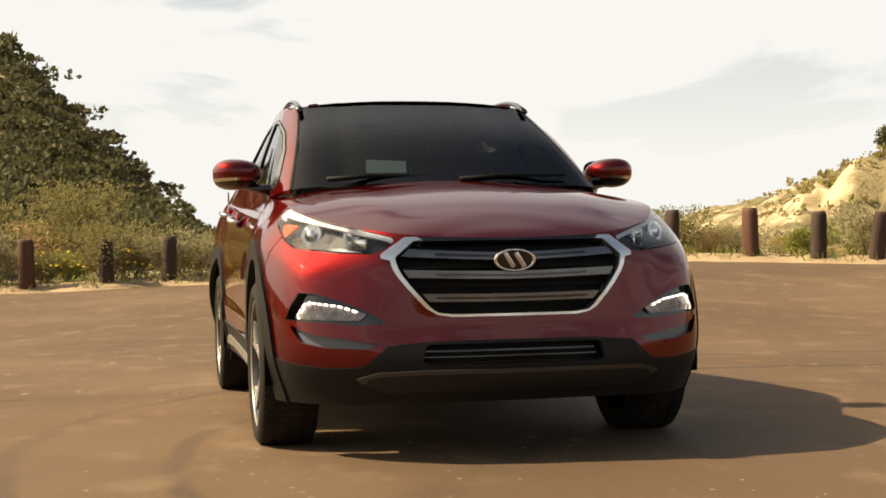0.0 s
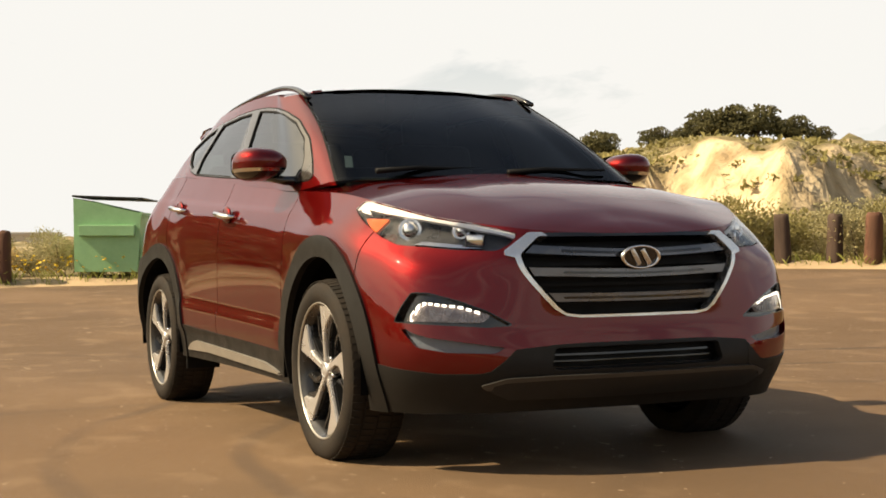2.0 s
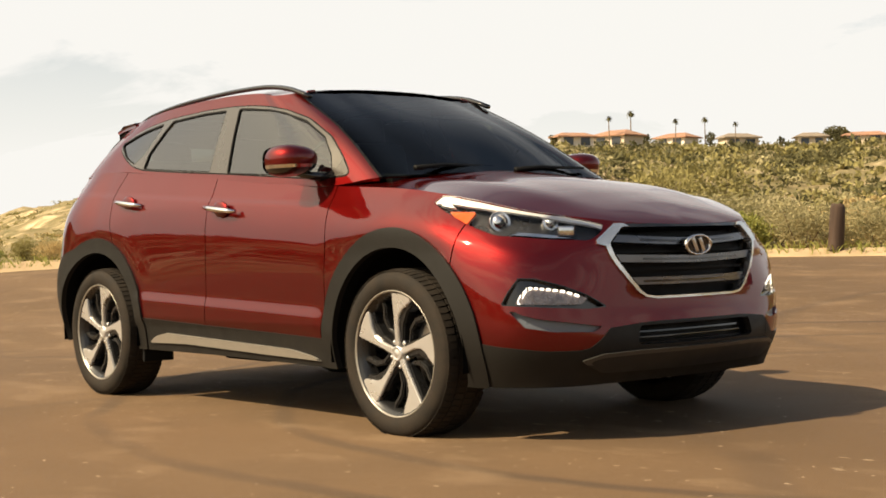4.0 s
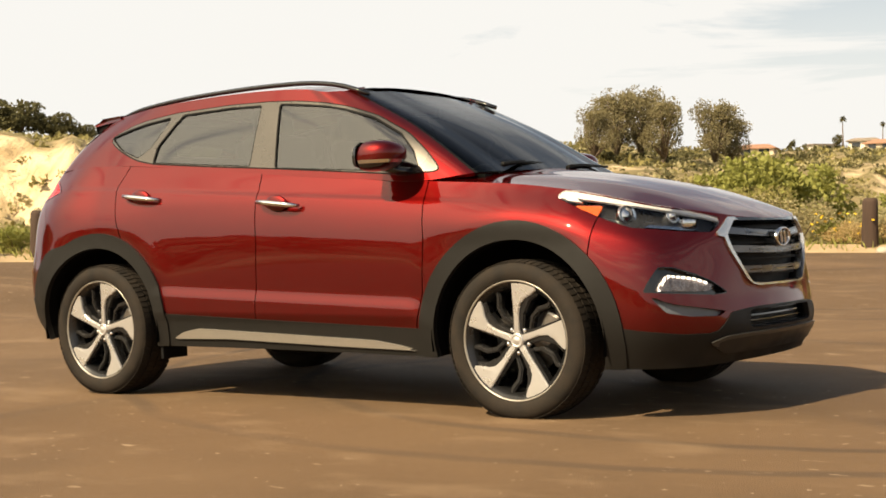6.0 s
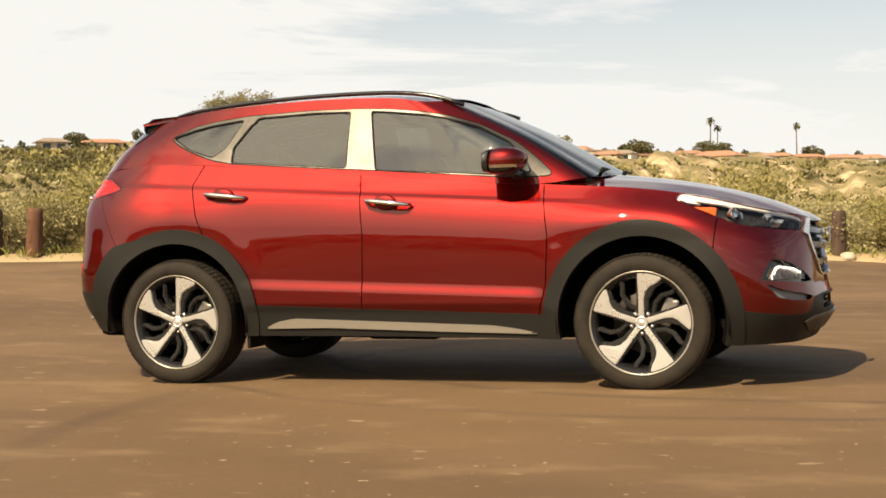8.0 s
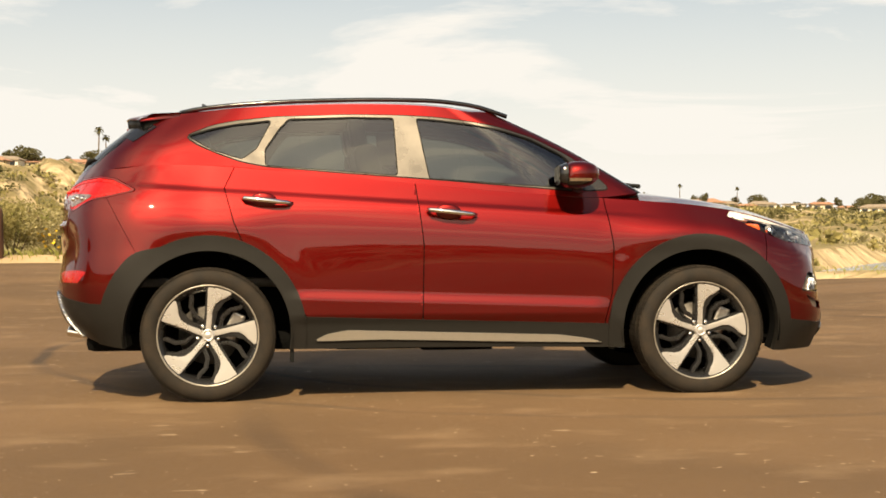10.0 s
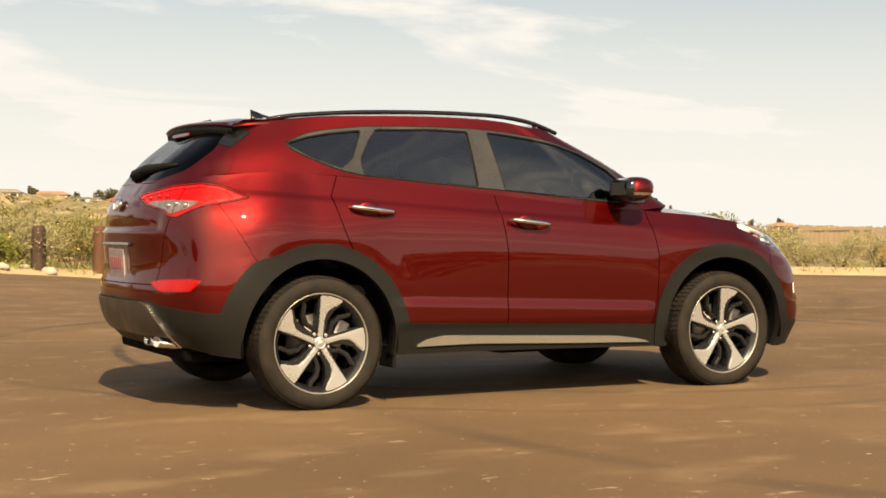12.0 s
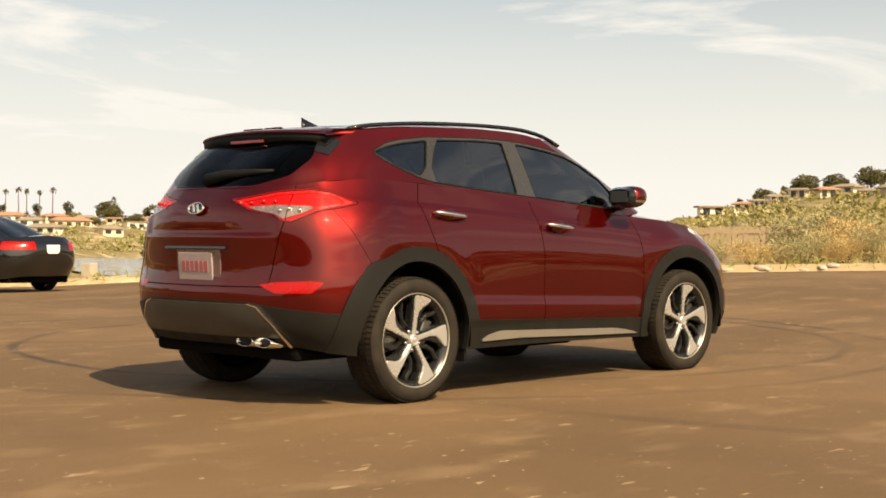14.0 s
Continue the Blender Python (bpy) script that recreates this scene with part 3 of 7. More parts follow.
gz = gz + np.where(ring_r[None] < 660, lump, 0)
inside = ramp(np.hypot(gx, gy), g_r0 + 0.02, g_r0 - 0.5)
gz = np.where(inside > 0, np.minimum(gz, lot_z(gx, gy) - 0.02 - 0.06 * inside), gz + 0.012)
n = len(ring_r)
na = len(az2)
fs = [(i * n + k, i * n + k + 1, ((i + 1) % na) * n + k + 1, ((i + 1) % na) * n + k) for i in range(na) for k in range(n - 1)]
slots = [0 if ring_r[k] < 20.6 else 1 for i in range(na) for k in range(n - 1)]
tagged(mesh_object("ground", np.stack([gx, gy, gz], 2).reshape(-1, 3), fs, None, materials=[M_DUST, M_HILL], slots=slots), "dry scrub hills with pale sandstone bluffs round the lot", "ground", kind="structure")
M_WATER = surf("calm_grey_blue_water", (0.10, 0.12, 0.13), (0.14, 0.16, 0.16), rough=0.12, scale=0.2, fine=2.0, bump=0.02, bump_scale=1.5)
wv, wf = [], []
for i in range(41):
    a = radians(50 + 13 * i / 40)
    for r in (22.5, 70, 160, 300):
        wv.append((r * math.cos(a), r * math.sin(a), 0.35))
for i in range(40):
    for k in range(3):
        wf.append((i * 4 + k, i * 4 + k + 1, i * 4 + k + 5, i * 4 + k + 4))
tagged(mesh_object("water", wv, wf, M_WATER), "calm grey lagoon beyond the lot", "water", kind="structure")


def land_at(x, y):
    return float(land_z(np.array([x]), np.array([y]))[0][0])


# ---- the red car ----
# the lot slopes here by 1 degree; the car leans with it, its nose a little down
TILT = Matrix(((0.999847, -0.000184, -0.017495, 0), (0, 0.999945, -0.010499, 0), (0.017496, 0.010498, 0.999792, 0), (0, 0, 0, 1)))
suv = empty("suv", TILT @ pose(0, 0, -.004, 0, .41, 0), "glossy metallic red family suv with dark grey cladding on asphalt", "car")
WB, ARCH_Z = 1.335, 0.362

LOWER = [
    [(-2.07, 0, .33), (-2.05, .42, .33), (-1.98, .66, .33), (-1.90, .785, .31), (-1.78, .875, .29), (-1.335, .895, .28), (-.85, .882, .275), (-.2, .875, .275),
     (.4, .875, .27), (.85, .885, .265), (1.335, .90, .26), (1.70, .88, .24), (1.90, .79, .235), (2.05, .64, .235), (2.13, .35, .24), (2.15, 0, .24)],
    [(-2.16, 0, .44), (-2.14, .42, .44), (-2.05, .70, .44), (-1.94, .835, .43), (-1.80, .91, .44), (-1.335, .92, .45), (-.85, .906, .45), (-.2, .897, .44),
     (.4, .897, .43), (.85, .906, .42), (1.335, .92, .42), (1.74, .908, .41), (1.985, .815, .40), (2.12, .63, .39), (2.205, .34, .38), (2.235, 0, .38)],
    [(-2.20, 0, .60), (-2.175, .41, .60), (-2.085, .70, .60), (-1.975, .845, .60), (-1.82, .918, .60), (-1.335, .923, .60), (-.85, .907, .57), (-.2, .899, .56),
     (.4, .899, .55), (.85, .909, .56), (1.335, .923, .57), (1.75, .912, .57), (1.99, .812, .56), (2.115, .62, .55), (2.185, .33, .55), (2.215, 0, .55)],
    [(-2.175, 0, .76), (-2.155, .40, .76), (-2.065, .685, .77), (-1.97, .828, .78), (-1.83, .90, .79), (-1.335, .912, .80), (-.85, .901, .77), (-.2, .896, .75),
     (.4, .896, .74), (.85, .904, .75), (1.335, .914, .76), (1.75, .892, .75), (1.97, .79, .73), (2.09, .60, .71), (2.18, .33, .70), (2.21, 0, .70)],
    [(-2.20, 0, 1.02), (-2.165, .40, 1.02), (-2.06, .655, 1.02), (-1.955, .785, 1.02), (-1.80, .862, 1.02), (-1.335, .885, 1.0), (-.85, .880, .98), (-.2, .882, .95),
     (.4, .885, .92), (.85, .892, .90), (1.335, .90, .90), (1.70, .866, .86), (1.92, .76, .82), (2.085, .565, .79), (2.175, .31, .785), (2.20, 0, .79)],
    [(-2.09, 0, 1.205), (-2.06, .38, 1.205), (-1.95, .605, 1.215), (-1.85, .70, 1.235), (-1.70, .748, 1.248), (-1.335, .778, 1.25), (-.85, .786, 1.215), (-.2, .795, 1.155),
     (.4, .80, 1.105), (.85, .80, 1.075), (1.335, .79, 1.04), (1.68, .755, .985), (1.90, .645, .93), (2.08, .47, .893), (2.15, .26, .872), (2.175, 0, .866)],
]
GREEN = [
    [(-2.09, 0, 1.205), (-2.06, .38, 1.205), (-1.95, .605, 1.215), (-1.85, .70, 1.235), (-1.70, .748, 1.248), (-1.335, .778, 1.25), (-.85, .786, 1.215), (-.2, .795, 1.155),
     (.4, .80, 1.105), (.84, .79, 1.085), (1.00, .745, 1.105), (1.075, .45, 1.125), (1.09, 0, 1.138)],
    [(-1.97, 0, 1.34), (-1.95, .38, 1.34), (-1.86, .56, 1.35), (-1.77, .635, 1.36), (-1.60, .682, 1.375), (-1.30, .705, 1.385), (-.83, .718, 1.375), (-.25, .725, 1.36),
     (.24, .73, 1.335), (.55, .716, 1.328), (.640, .667, 1.340), (.665, .42, 1.368), (.675, 0, 1.378)],
    [(-1.70, 0, 1.56), (-1.69, .35, 1.555), (-1.645, .48, 1.545), (-1.57, .54, 1.540), (-1.45, .565, 1.548), (-1.2, .595, 1.574), (-.8, .615, 1.595), (-.35, .627, 1.600),
     (-.05, .63, 1.585), (.11, .63, 1.562), (.19, .60, 1.564), (.19, .36, 1.592), (.19, 0, 1.602)],
]

g_low, su = rings_to_grid(LOWER, 420, 110)
# relief of the doors: a flared lower edge and a folded shoulder line
X, Z = g_low[..., 0], g_low[..., 2]
side = ramp(np.abs(g_low[..., 1]), 0.66, 0.80)
near = (X > -1.15) & (X < 1.05) & (Z > 0.38) & (Z < 1.08) & (side > 0.9)
terms = np.stack([X ** a * (Z - 0.7) ** b for a in range(5) for b in range(4)], -1)
skin = terms @ np.linalg.lstsq(terms[near], g_low[..., 1][near], rcond=None)[0]
even = ramp(X, -1.12, -0.85) * (1 - ramp(X, 0.75, 1.02)) * ramp(Z, 0.38, 0.46) * (1 - ramp(Z, 0.98, 1.07)) * side
g_low[..., 1] += (skin - g_low[..., 1]) * even
low_line = 0.535 - 0.032 * (X + 0.7)
fade = ramp(X, -0.97, -0.80) * (1 - ramp(X, 0.74, 0.88))
flare = 0.014 * (1 - ramp(Z, low_line - 0.012, low_line + 0.06)) * fade * ramp(Z, 0.40, 0.46) * side
fold_line = 1.115 - 0.060 * (X + 1.2)
fold = 0.0075 * (1 - ramp(Z, fold_line - 0.016, fold_line + 0.012)) * ramp(Z, 0.70, 1.0) * ramp(X, -1.9, -1.5) * (1 - ramp(X, 0.6, 1.3)) * side
haunch = 0.003 * (np.exp(-((np.hypot(X + WB, Z - ARCH_Z) - 0.56) / 0.06) ** 2) + np.exp(-((np.hypot(X - WB, Z - ARCH_Z) - 0.55) / 0.06) ** 2)) * side * ramp(Z, 0.5, 0.7)
g_low[..., 1] -= flare + fold + haunch
# the tailgate steps in above a sharp crease below its badge
tail = ramp(-X, 1.95, 2.06) * (1 - ramp(np.abs(g_low[..., 1]), 0.52, 0.62))
g_low[..., 0] += 0.020 * tail * ramp(Z, 0.935, 0.955) * (1 - ramp(Z, 0.98, 1.16))
coord = np.repeat(su[:, None], g_low.shape[1], axis=1)
body = grid_sheet(g_low, coord)
BODY_P, BODY_A = body.p.copy(), body.v[:, 6].copy()


def along(x, w, z):
    """The coordinate along the body's wrap nearest to a place on the near side."""
    d = (BODY_P[:, 0] - x) ** 2 + (BODY_P[:, 1] + w) ** 2 + (BODY_P[:, 2] - z) ** 2
    return float(BODY_A[np.argmin(d)])


def wrap(points):
    return [(along(x, w, z), z) for x, w, z in points]


def field(sheet, poly):
    return poly_field(sheet.v[:, 6], sheet.v[:, 2], poly)


def arch(sheet, x0, r):
    d = np.hypot(sheet.p[:, 0] - x0, sheet.p[:, 2] - ARCH_Z)
    return np.where(np.abs(sheet.p[:, 1]) > 0.5, d - r, 1.0)


def sides(sheet, name, material, off=0.0, rim=0.012, label="", parent=None):
    sheet.out(name, material, parent or suv, off, rim, label)
    sheet.mirror().out(name, material, parent or suv, off, rim, label)


GAP = 0.0028
grille_in = rounded([(along(2.235, 0, 0.7) + 0.5, .856), (along(2.155, 0.388, 0.856), .856), (along(2.15, 0.462, 0.79), .792), (along(2.2, 0.332, 0.61), .606), (along(2.205, 0.298, 0.583), .584), (along(2.21, 0.25, 0.577), .577), (along(2.235, 0, 0.576) + 0.5, .576)], 0.008)
grille_out = [(along(2.235, 0, 0.7) + 0.5, .870), (along(2.139, 0.413, 0.87), .870), (along(2.118, 0.508, 0.8), .805), (along(2.124, 0.504, 0.788), .790), (along(2.148, 0.472, 0.782), .782), (along(2.198, 0.343, 0.6), .599), (along(2.205, 0.305, 0.575), .575), (along(2.21, 0.25, 0.567), .567), (along(2.235, 0, 0.566) + 0.5, .566)]
lamp_front = rounded(wrap([(1.515, 0.806, 0.98), (1.525, 0.78, 1.006), (1.6, 0.757, 1), (1.718, 0.724, 0.975), (1.828, 0.662, 0.951), (1.926, 0.597, 0.927), (2.032, 0.532, 0.897), (2.115, 0.448, 0.866), (2.121, 0.481, 0.835), (2.105, 0.53, 0.81), (2.013, 0.64, 0.817), (1.927, 0.71, 0.829), (1.848, 0.778, 0.838), (1.757, 0.807, 0.87), (1.669, 0.821, 0.91)]), 0.012)
fog_rec = rounded(wrap([(1.915, 0.836, 0.561), (1.94, 0.816, 0.614), (1.97, 0.784, 0.668), (2.008, 0.747, 0.665), (2.07, 0.659, 0.635), (2.119, 0.576, 0.599), (2.16, 0.482, 0.545), (2.126, 0.581, 0.54), (2.058, 0.705, 0.55), (1.964, 0.807, 0.558)]), 0.010)
slot_rec = rounded(wrap([(1.945, 0.818, 0.541), (1.966, 0.806, 0.541), (1.987, 0.791, 0.526), (2.036, 0.741, 0.508), (2.113, 0.619, 0.487), (2.16, 0.515, 0.47), (2.146, 0.555, 0.448), (2.063, 0.707, 0.453), (2, 0.784, 0.472)]), 0.008)
intake = rounded([(along(2.235, 0, 0.45) + 0.5, .470), (along(2.208, 0.35, 0.462), .464), (along(2.20, 0.36, 0.4), .398), (along(2.21, 0.33, 0.386), .386), (along(2.24, 0, 0.386) + 0.5, .386)], 0.010)
skid = rounded([(along(2.24, 0, 0.376) + 0.5, .374), (along(2.205, 0.35, 0.372), .370), (along(2.15, 0.515, 0.366), .364), (along(2.115, 0.60, 0.335), .340), (along(2.115, 0.57, 0.315), .318), (along(2.12, 0.5, 0.285), .288), (along(2.2, 0, 0.285) + 0.5, .288)], 0.008)
clad_line = [(-0.5, .20), (-0.5, .578), (along(-2.19, 0.446, 0.578), .576), (along(-2.119, 0.633, 0.55), .550), (along(-1.947, 0.839, 0.52), .522), (along(-1.80, .89, .5), .515), (along(-1.0, .89, .45), .452), (along(-.2, .88, .43), .424), (along(.85, .89, .40), .394), (along(1.74, .89, .42), .425), (along(1.906, 0.833, 0.4), .400), (along(2.042, 0.715, 0.375), .380), (along(2.114, 0.605, 0.377), .379), (along(2.135, 0.565, 0.382), .386), (along(2.16, 0.53, 0.42), .420), (along(2.185, 0.485, 0.46), .462), (along(2.208, 0.35, 0.474), .474), (along(2.228, 0.229, 0.478), .478), (along(2.24, 0, 0.48) + 0.5, .480), (along(2.24, 0, 0.478) + 0.5, .20)]
tail_lamp = rounded(wrap([(-1.7, 0.827, 1.117), (-1.752, 0.798, 1.146), (-1.843, 0.751, 1.184), (-1.945, 0.698, 1.197), (-2.038, 0.545, 1.186), (-2.091, 0.393, 1.158), (-2.121, 0.249, 1.138), (-2.143, 0.405, 1.079), (-2.103, 0.573, 1.049), (-2.084, 0.631, 1.016), (-2.057, 0.675, 1.012), (-1.951, 0.759, 1.068), (-1.836, 0.804, 1.088)]), 0.010)
reflector = rounded(wrap([(-1.955, 0.838, 0.688), (-2.002, 0.796, 0.695), (-2.11, 0.631, 0.688), (-2.165, 0.505, 0.672), (-2.128, 0.621, 0.627), (-2.014, 0.791, 0.629)]), 0.008)
tailgate = [(-0.5, .655), (along(-2.135, 0.58, 0.67), .660), (along(-2.132, 0.58, 0.69), .690), (along(-2.114, 0.59, 0.8), .80), (along(-2.106, 0.616, 0.92), .922), (along(-2.08, 0.64, 1.02), 1.02), (along(-2.0, .62, 1.2), 1.30), (-0.5, 1.30)]
front_seam = [(.800, .20), (.800, .41), (.838, .56), (.848, .81), (.821, 1.00), (.800, 1.2)]
mid_seam = [(-.197, .20), (-.197, .44), (-.189, .82), (-.217, 1.07), (-.240, 1.25)]
rear_seam = [(-.80, .20), (-.82, .45), (-.95, .62), (-1.11, .74), (-1.20, .95), (-1.25, 1.13), (-1.19, 1.26), (-1.17, 1.4)]
F_DOOR = mid_seam + front_seam[::-1]
R_DOOR = rear_seam + mid_seam[::-1]

# inner shell, just under the panels
shell = body.cut(arch(body, WB, 0.432))[1]
shell = shell.cut(arch(shell, -WB, 0.432))[1]
for hole in (grille_in, lamp_front, fog_rec, slot_rec, intake):
    shell = shell.cut(field(shell, hole))[1]
shell.both().out("inner_body", M_SHELL, suv, -0.016, 0.05)

rest = body
for x0 in (WB, -WB):
    rest = rest.cut(arch(rest, x0, 0.435))[1]
    grow = 0.055 * ramp(-rest.p[:, 0] - WB, 0.22, 0.42) if x0 < 0 else 0.0
    ring, rest = rest.cut(arch(rest, x0, 0.517) - grow)
    sides(ring, "wheel_arch_trim", M_CLAD, 0.012, 0.06, "dark grey plastic wheel arch trim")
clad, rest = rest.cut(field(rest, clad_line))
sill_strip = [(-.78, .316), (-.71, .352), (-.60, .372), (.55, .336), (.70, .316), (.80, .294), (.3, .303), (-.4, .322)]
f_strip = np.where((np.abs(clad.p[:, 0]) < 0.9), poly_field(clad.p[:, 0], clad.p[:, 2], rounded(sill_strip, 0.02)), 1.0)
strip, clad = clad.cut(f_strip)
sides(strip, "sill_strip", M_SILL, 0.016, 0.02, "satin silver sill strip")
inner, clad = clad.cut(field(clad, intake))
plate_s, clad = clad.cut(field(clad, skid))
rear_panel = rounded([(-0.5, .566), (along(-2.19, .43, .57), .566), (along(-2.168, .505, .55), .548), (along(-2.115, .588, .46), .462), (along(-2.05, .61, .39), .392), (-0.5, .385)], 0.012)
r_panel, clad = clad.cut(np.where(clad.p[:, 0] < -1.5, field(clad, rear_panel), 1.0))
r_panel.both().out("rear_skid_panel", M_REARPANEL, suv, 0.014, 0.03, "satin grey rear skid panel")
edge_band = [(along(-2.19, .43, .57), .575), (along(-2.168, .515, .555), .555), (along(-2.105, .605, .46), .460), (along(-2.01, .64, .34), .340), (along(-2.02, .625, .34), .337), (along(-2.112, .592, .46), .460), (along(-2.168, .505, .55), .548), (along(-2.19, .43, .57), .567)]
r_line, clad = clad.cut(np.where(clad.p[:, 0] < -1.5, field(clad, edge_band), 1.0))
sides(r_line, "bumper_trim_line", M_CHROME, 0.016, 0.02, "slim chrome line on the bumper")
sk_line, plate_s = plate_s.cut(np.maximum(-(field(plate_s, skid) + 0.014), .325 - plate_s.p[:, 2]))
plate_s.both().out("skid_plate", M_SKID, suv, 0.012, 0.02, "dark satin front skid plate")
sk_line.both().out("skid_trim", M_REARPANEL, suv, 0.015, 0.012, "thin satin line along the skid plate")
for lo, hi, nm in ((-3, -1.40, "rear_lower_cladding"), (-1.40, 1.40, "sill_cladding"), (1.40, 3, "front_lower_cladding")):
    piece = clad.cut(clad.p[:, 0] - hi)[0]
    piece = piece.cut(lo - piece.p[:, 0])[0]
    if nm == "sill_cladding":
        sides(piece, nm, M_CLAD, 0.004, 0.03)
    else:
        if nm == "front_lower_cladding":
            mid, piece = piece.cut(np.maximum(np.abs(piece.p[:, 1]) - .50, .335 - piece.p[:, 2]))
            mid.both().out("intake_surround", M_CLAD, suv, 0.003, 0.03, "dark grey surround of the lower intake")
        piece.both().out(nm, M_CLAD, suv, 0.004, 0.03)

# lamps, grille and recesses come out of the painted sheet
front_lens, rest = rest.cut(field(rest, lamp_front) - 0.0)
rest = rest.cut(field(rest, lamp_front) - GAP)[1]
g_face, rest = rest.cut(field(rest, grille_out))
g_open, g_ring = g_face.cut(field(g_face, grille_in))
fog_face, rest = rest.cut(field(rest, fog_rec))
slot_face, rest = rest.cut(field(rest, slot_rec))
rear_lens, rest = rest.cut(field(rest, tail_lamp))
rest = rest.cut(field(rest, tail_lamp) - GAP)[1]
refl, rest = rest.cut(field(rest, reflector))


def seam_x(sheet, poly):
    return poly_field(sheet.p[:, 0], sheet.p[:, 2], poly)


door_f, rest = rest.cut(np.where(np.abs(rest.p[:, 1]) > .4, seam_x(rest, F_DOOR), 1))
door_f = door_f.cut(seam_x(door_f, F_DOOR) + GAP)[0]
rest = rest.cut(np.where(np.abs(rest.p[:, 1]) > .4, seam_x(rest, F_DOOR) - GAP, 1))[1]
door_r, rest = rest.cut(np.where(np.abs(rest.p[:, 1]) > .4, seam_x(rest, R_DOOR), 1))
door_r = door_r.cut(seam_x(door_r, R_DOOR) + GAP)[0]
rest = rest.cut(np.where(np.abs(rest.p[:, 1]) > .4, seam_x(rest, R_DOOR) - GAP, 1))[1]
gate, rest = rest.cut(field(rest, tailgate) + GAP)
rest = rest.cut(field(rest, tailgate) - GAP)[1]
gate.both().out("tailgate", M_PAINT, suv)
front, rear = rest.cut(-rest.p[:, 0])
bump_seam = 1.705 + 0.10 * (front.p[:, 2] - 0.7)
bumper_f, fender = front.cut(bump_seam - front.p[:, 0])
fender = fender.cut(fender.p[:, 0] - (1.705 + 0.10 * (fender.p[:, 2] - 0.7)) + 2 * GAP)[0]
bumper_f.both().out("front_bumper", M_PAINT, suv, 0, 0.03)
sides(fender, "front_wing", M_PAINT)
f_b = np.maximum(rear.p[:, 0] + 1.850 - 0.56 * (1.052 - rear.p[:, 2]), rear.p[:, 2] - 1.10)
bumper_r, quarter = rear.cut(f_b)
bumper_r = bumper_r.cut(np.maximum(bumper_r.p[:, 0] + 1.850 - 0.56 * (1.052 - bumper_r.p[:, 2]), bumper_r.p[:, 2] - 1.10) + GAP)[0]
bumper_r.both().out("rear_bumper", M_PAINT, suv, 0, 0.03)
quarter = quarter.cut(quarter.p[:, 0] + .985)[0]
sides(quarter, "rear_wing", M_PAINT)
doors = []
for sheet, nm in ((door_f, "front_door"), (door_r, "rear_door")):
    doors.append((sheet.out(nm, M_PAINT, suv), sheet.mirror().out(nm, M_PAINT, suv)))

# greenhouse
g_up, su2 = rings_to_grid(GREEN, 420, 60, [0, 0.45, 1.0])
house = grid_sheet(g_up, np.repeat(su2[:, None], 60, axis=1))
HP, HA = house.p.copy(), house.v[:, 6].copy()


def along2(x, w, z):
    return float(HA[np.argmin((HP[:, 0] - x) ** 2 + (HP[:, 1] + w) ** 2 + (HP[:, 2] - z) ** 2)])


DAY = [(-1.462, 1.415), (-1.40, 1.370), (-1.30, 1.325), (-1.165, 1.275), (-1.03, 1.249), (-.60, 1.215), (-.139, 1.183), (.66, 1.119), (.860, 1.126),
       (.765, 1.215), (.635, 1.315), (.43, 1.416), (.24, 1.474), (.088, 1.503), (-.10, 1.525), (-.287, 1.535), (-.56, 1.538), (-.972, 1.524), (-1.20, 1.498), (-1.32, 1.474)]
PANE_F = rounded([(-.145, 1.187), (.60, 1.137), (.735, 1.150), (.69, 1.225), (.595, 1.315), (.42, 1.404), (.24, 1.457), (.088, 1.485), (-.10, 1.507), (-.205, 1.515)], 0.012)
PANE_R = rounded([(-1.030, 1.256), (-.60, 1.224), (-.325, 1.204), (-.338, 1.517), (-.56, 1.520), (-.905, 1.508), (-.955, 1.455), (-1.032, 1.340)], 0.012)
PANE_Q = rounded([(-1.445, 1.415), (-1.31, 1.338), (-1.160, 1.290), (-1.085, 1.345), (-1.005, 1.500), (-1.20, 1.476), (-1.32, 1.452)], 0.016)


def side_field(sheet, poly):
    return np.where(np.abs(sheet.p[:, 1]) > 0.52, poly_field(sheet.p[:, 0], sheet.p[:, 2], poly), 1.0)


screen_poly = rounded([(along2(.66, .645, 1.342), 1.02), (along2(.66, .645, 1.342), 1.36), (along2(.19, .575, 1.567), 1.60), (along2(.19, 0, 1.6) + .5, 1.65), (along2(.19, 0, 1.6) + .5, 1.02)], 0.02)
back_poly = rounded([(-0.5, 1.209), (along2(-2.06, .36, 1.21), 1.214), (along2(-1.96, .54, 1.26), 1.268), (along2(-1.83, .58, 1.36), 1.37), (along2(-1.70, .50, 1.52), 1.53), (-0.5, 1.53)], 0.03)
rest2 = house
day, rest2 = rest2.cut(side_field(rest2, rounded(DAY, 0.04)))
screen, rest2 = rest2.cut(field(rest2, screen_poly))
back, rest2 = rest2.cut(field(rest2, back_poly))
screen_seal, rest2 = rest2.cut(field(rest2, screen_poly) - 0.011)
sides(screen_seal, "screen_seal", M_MATT, 0.001, 0.01, "black rubber seal beside the windscreen")
screen.both().out("windscreen", M_SCREEN, suv, -0.002, 0.004, "dark tinted windscreen")
back.both().out("rear_window", M_SCREEN, suv, -0.002, 0.004, "dark tinted rear window")
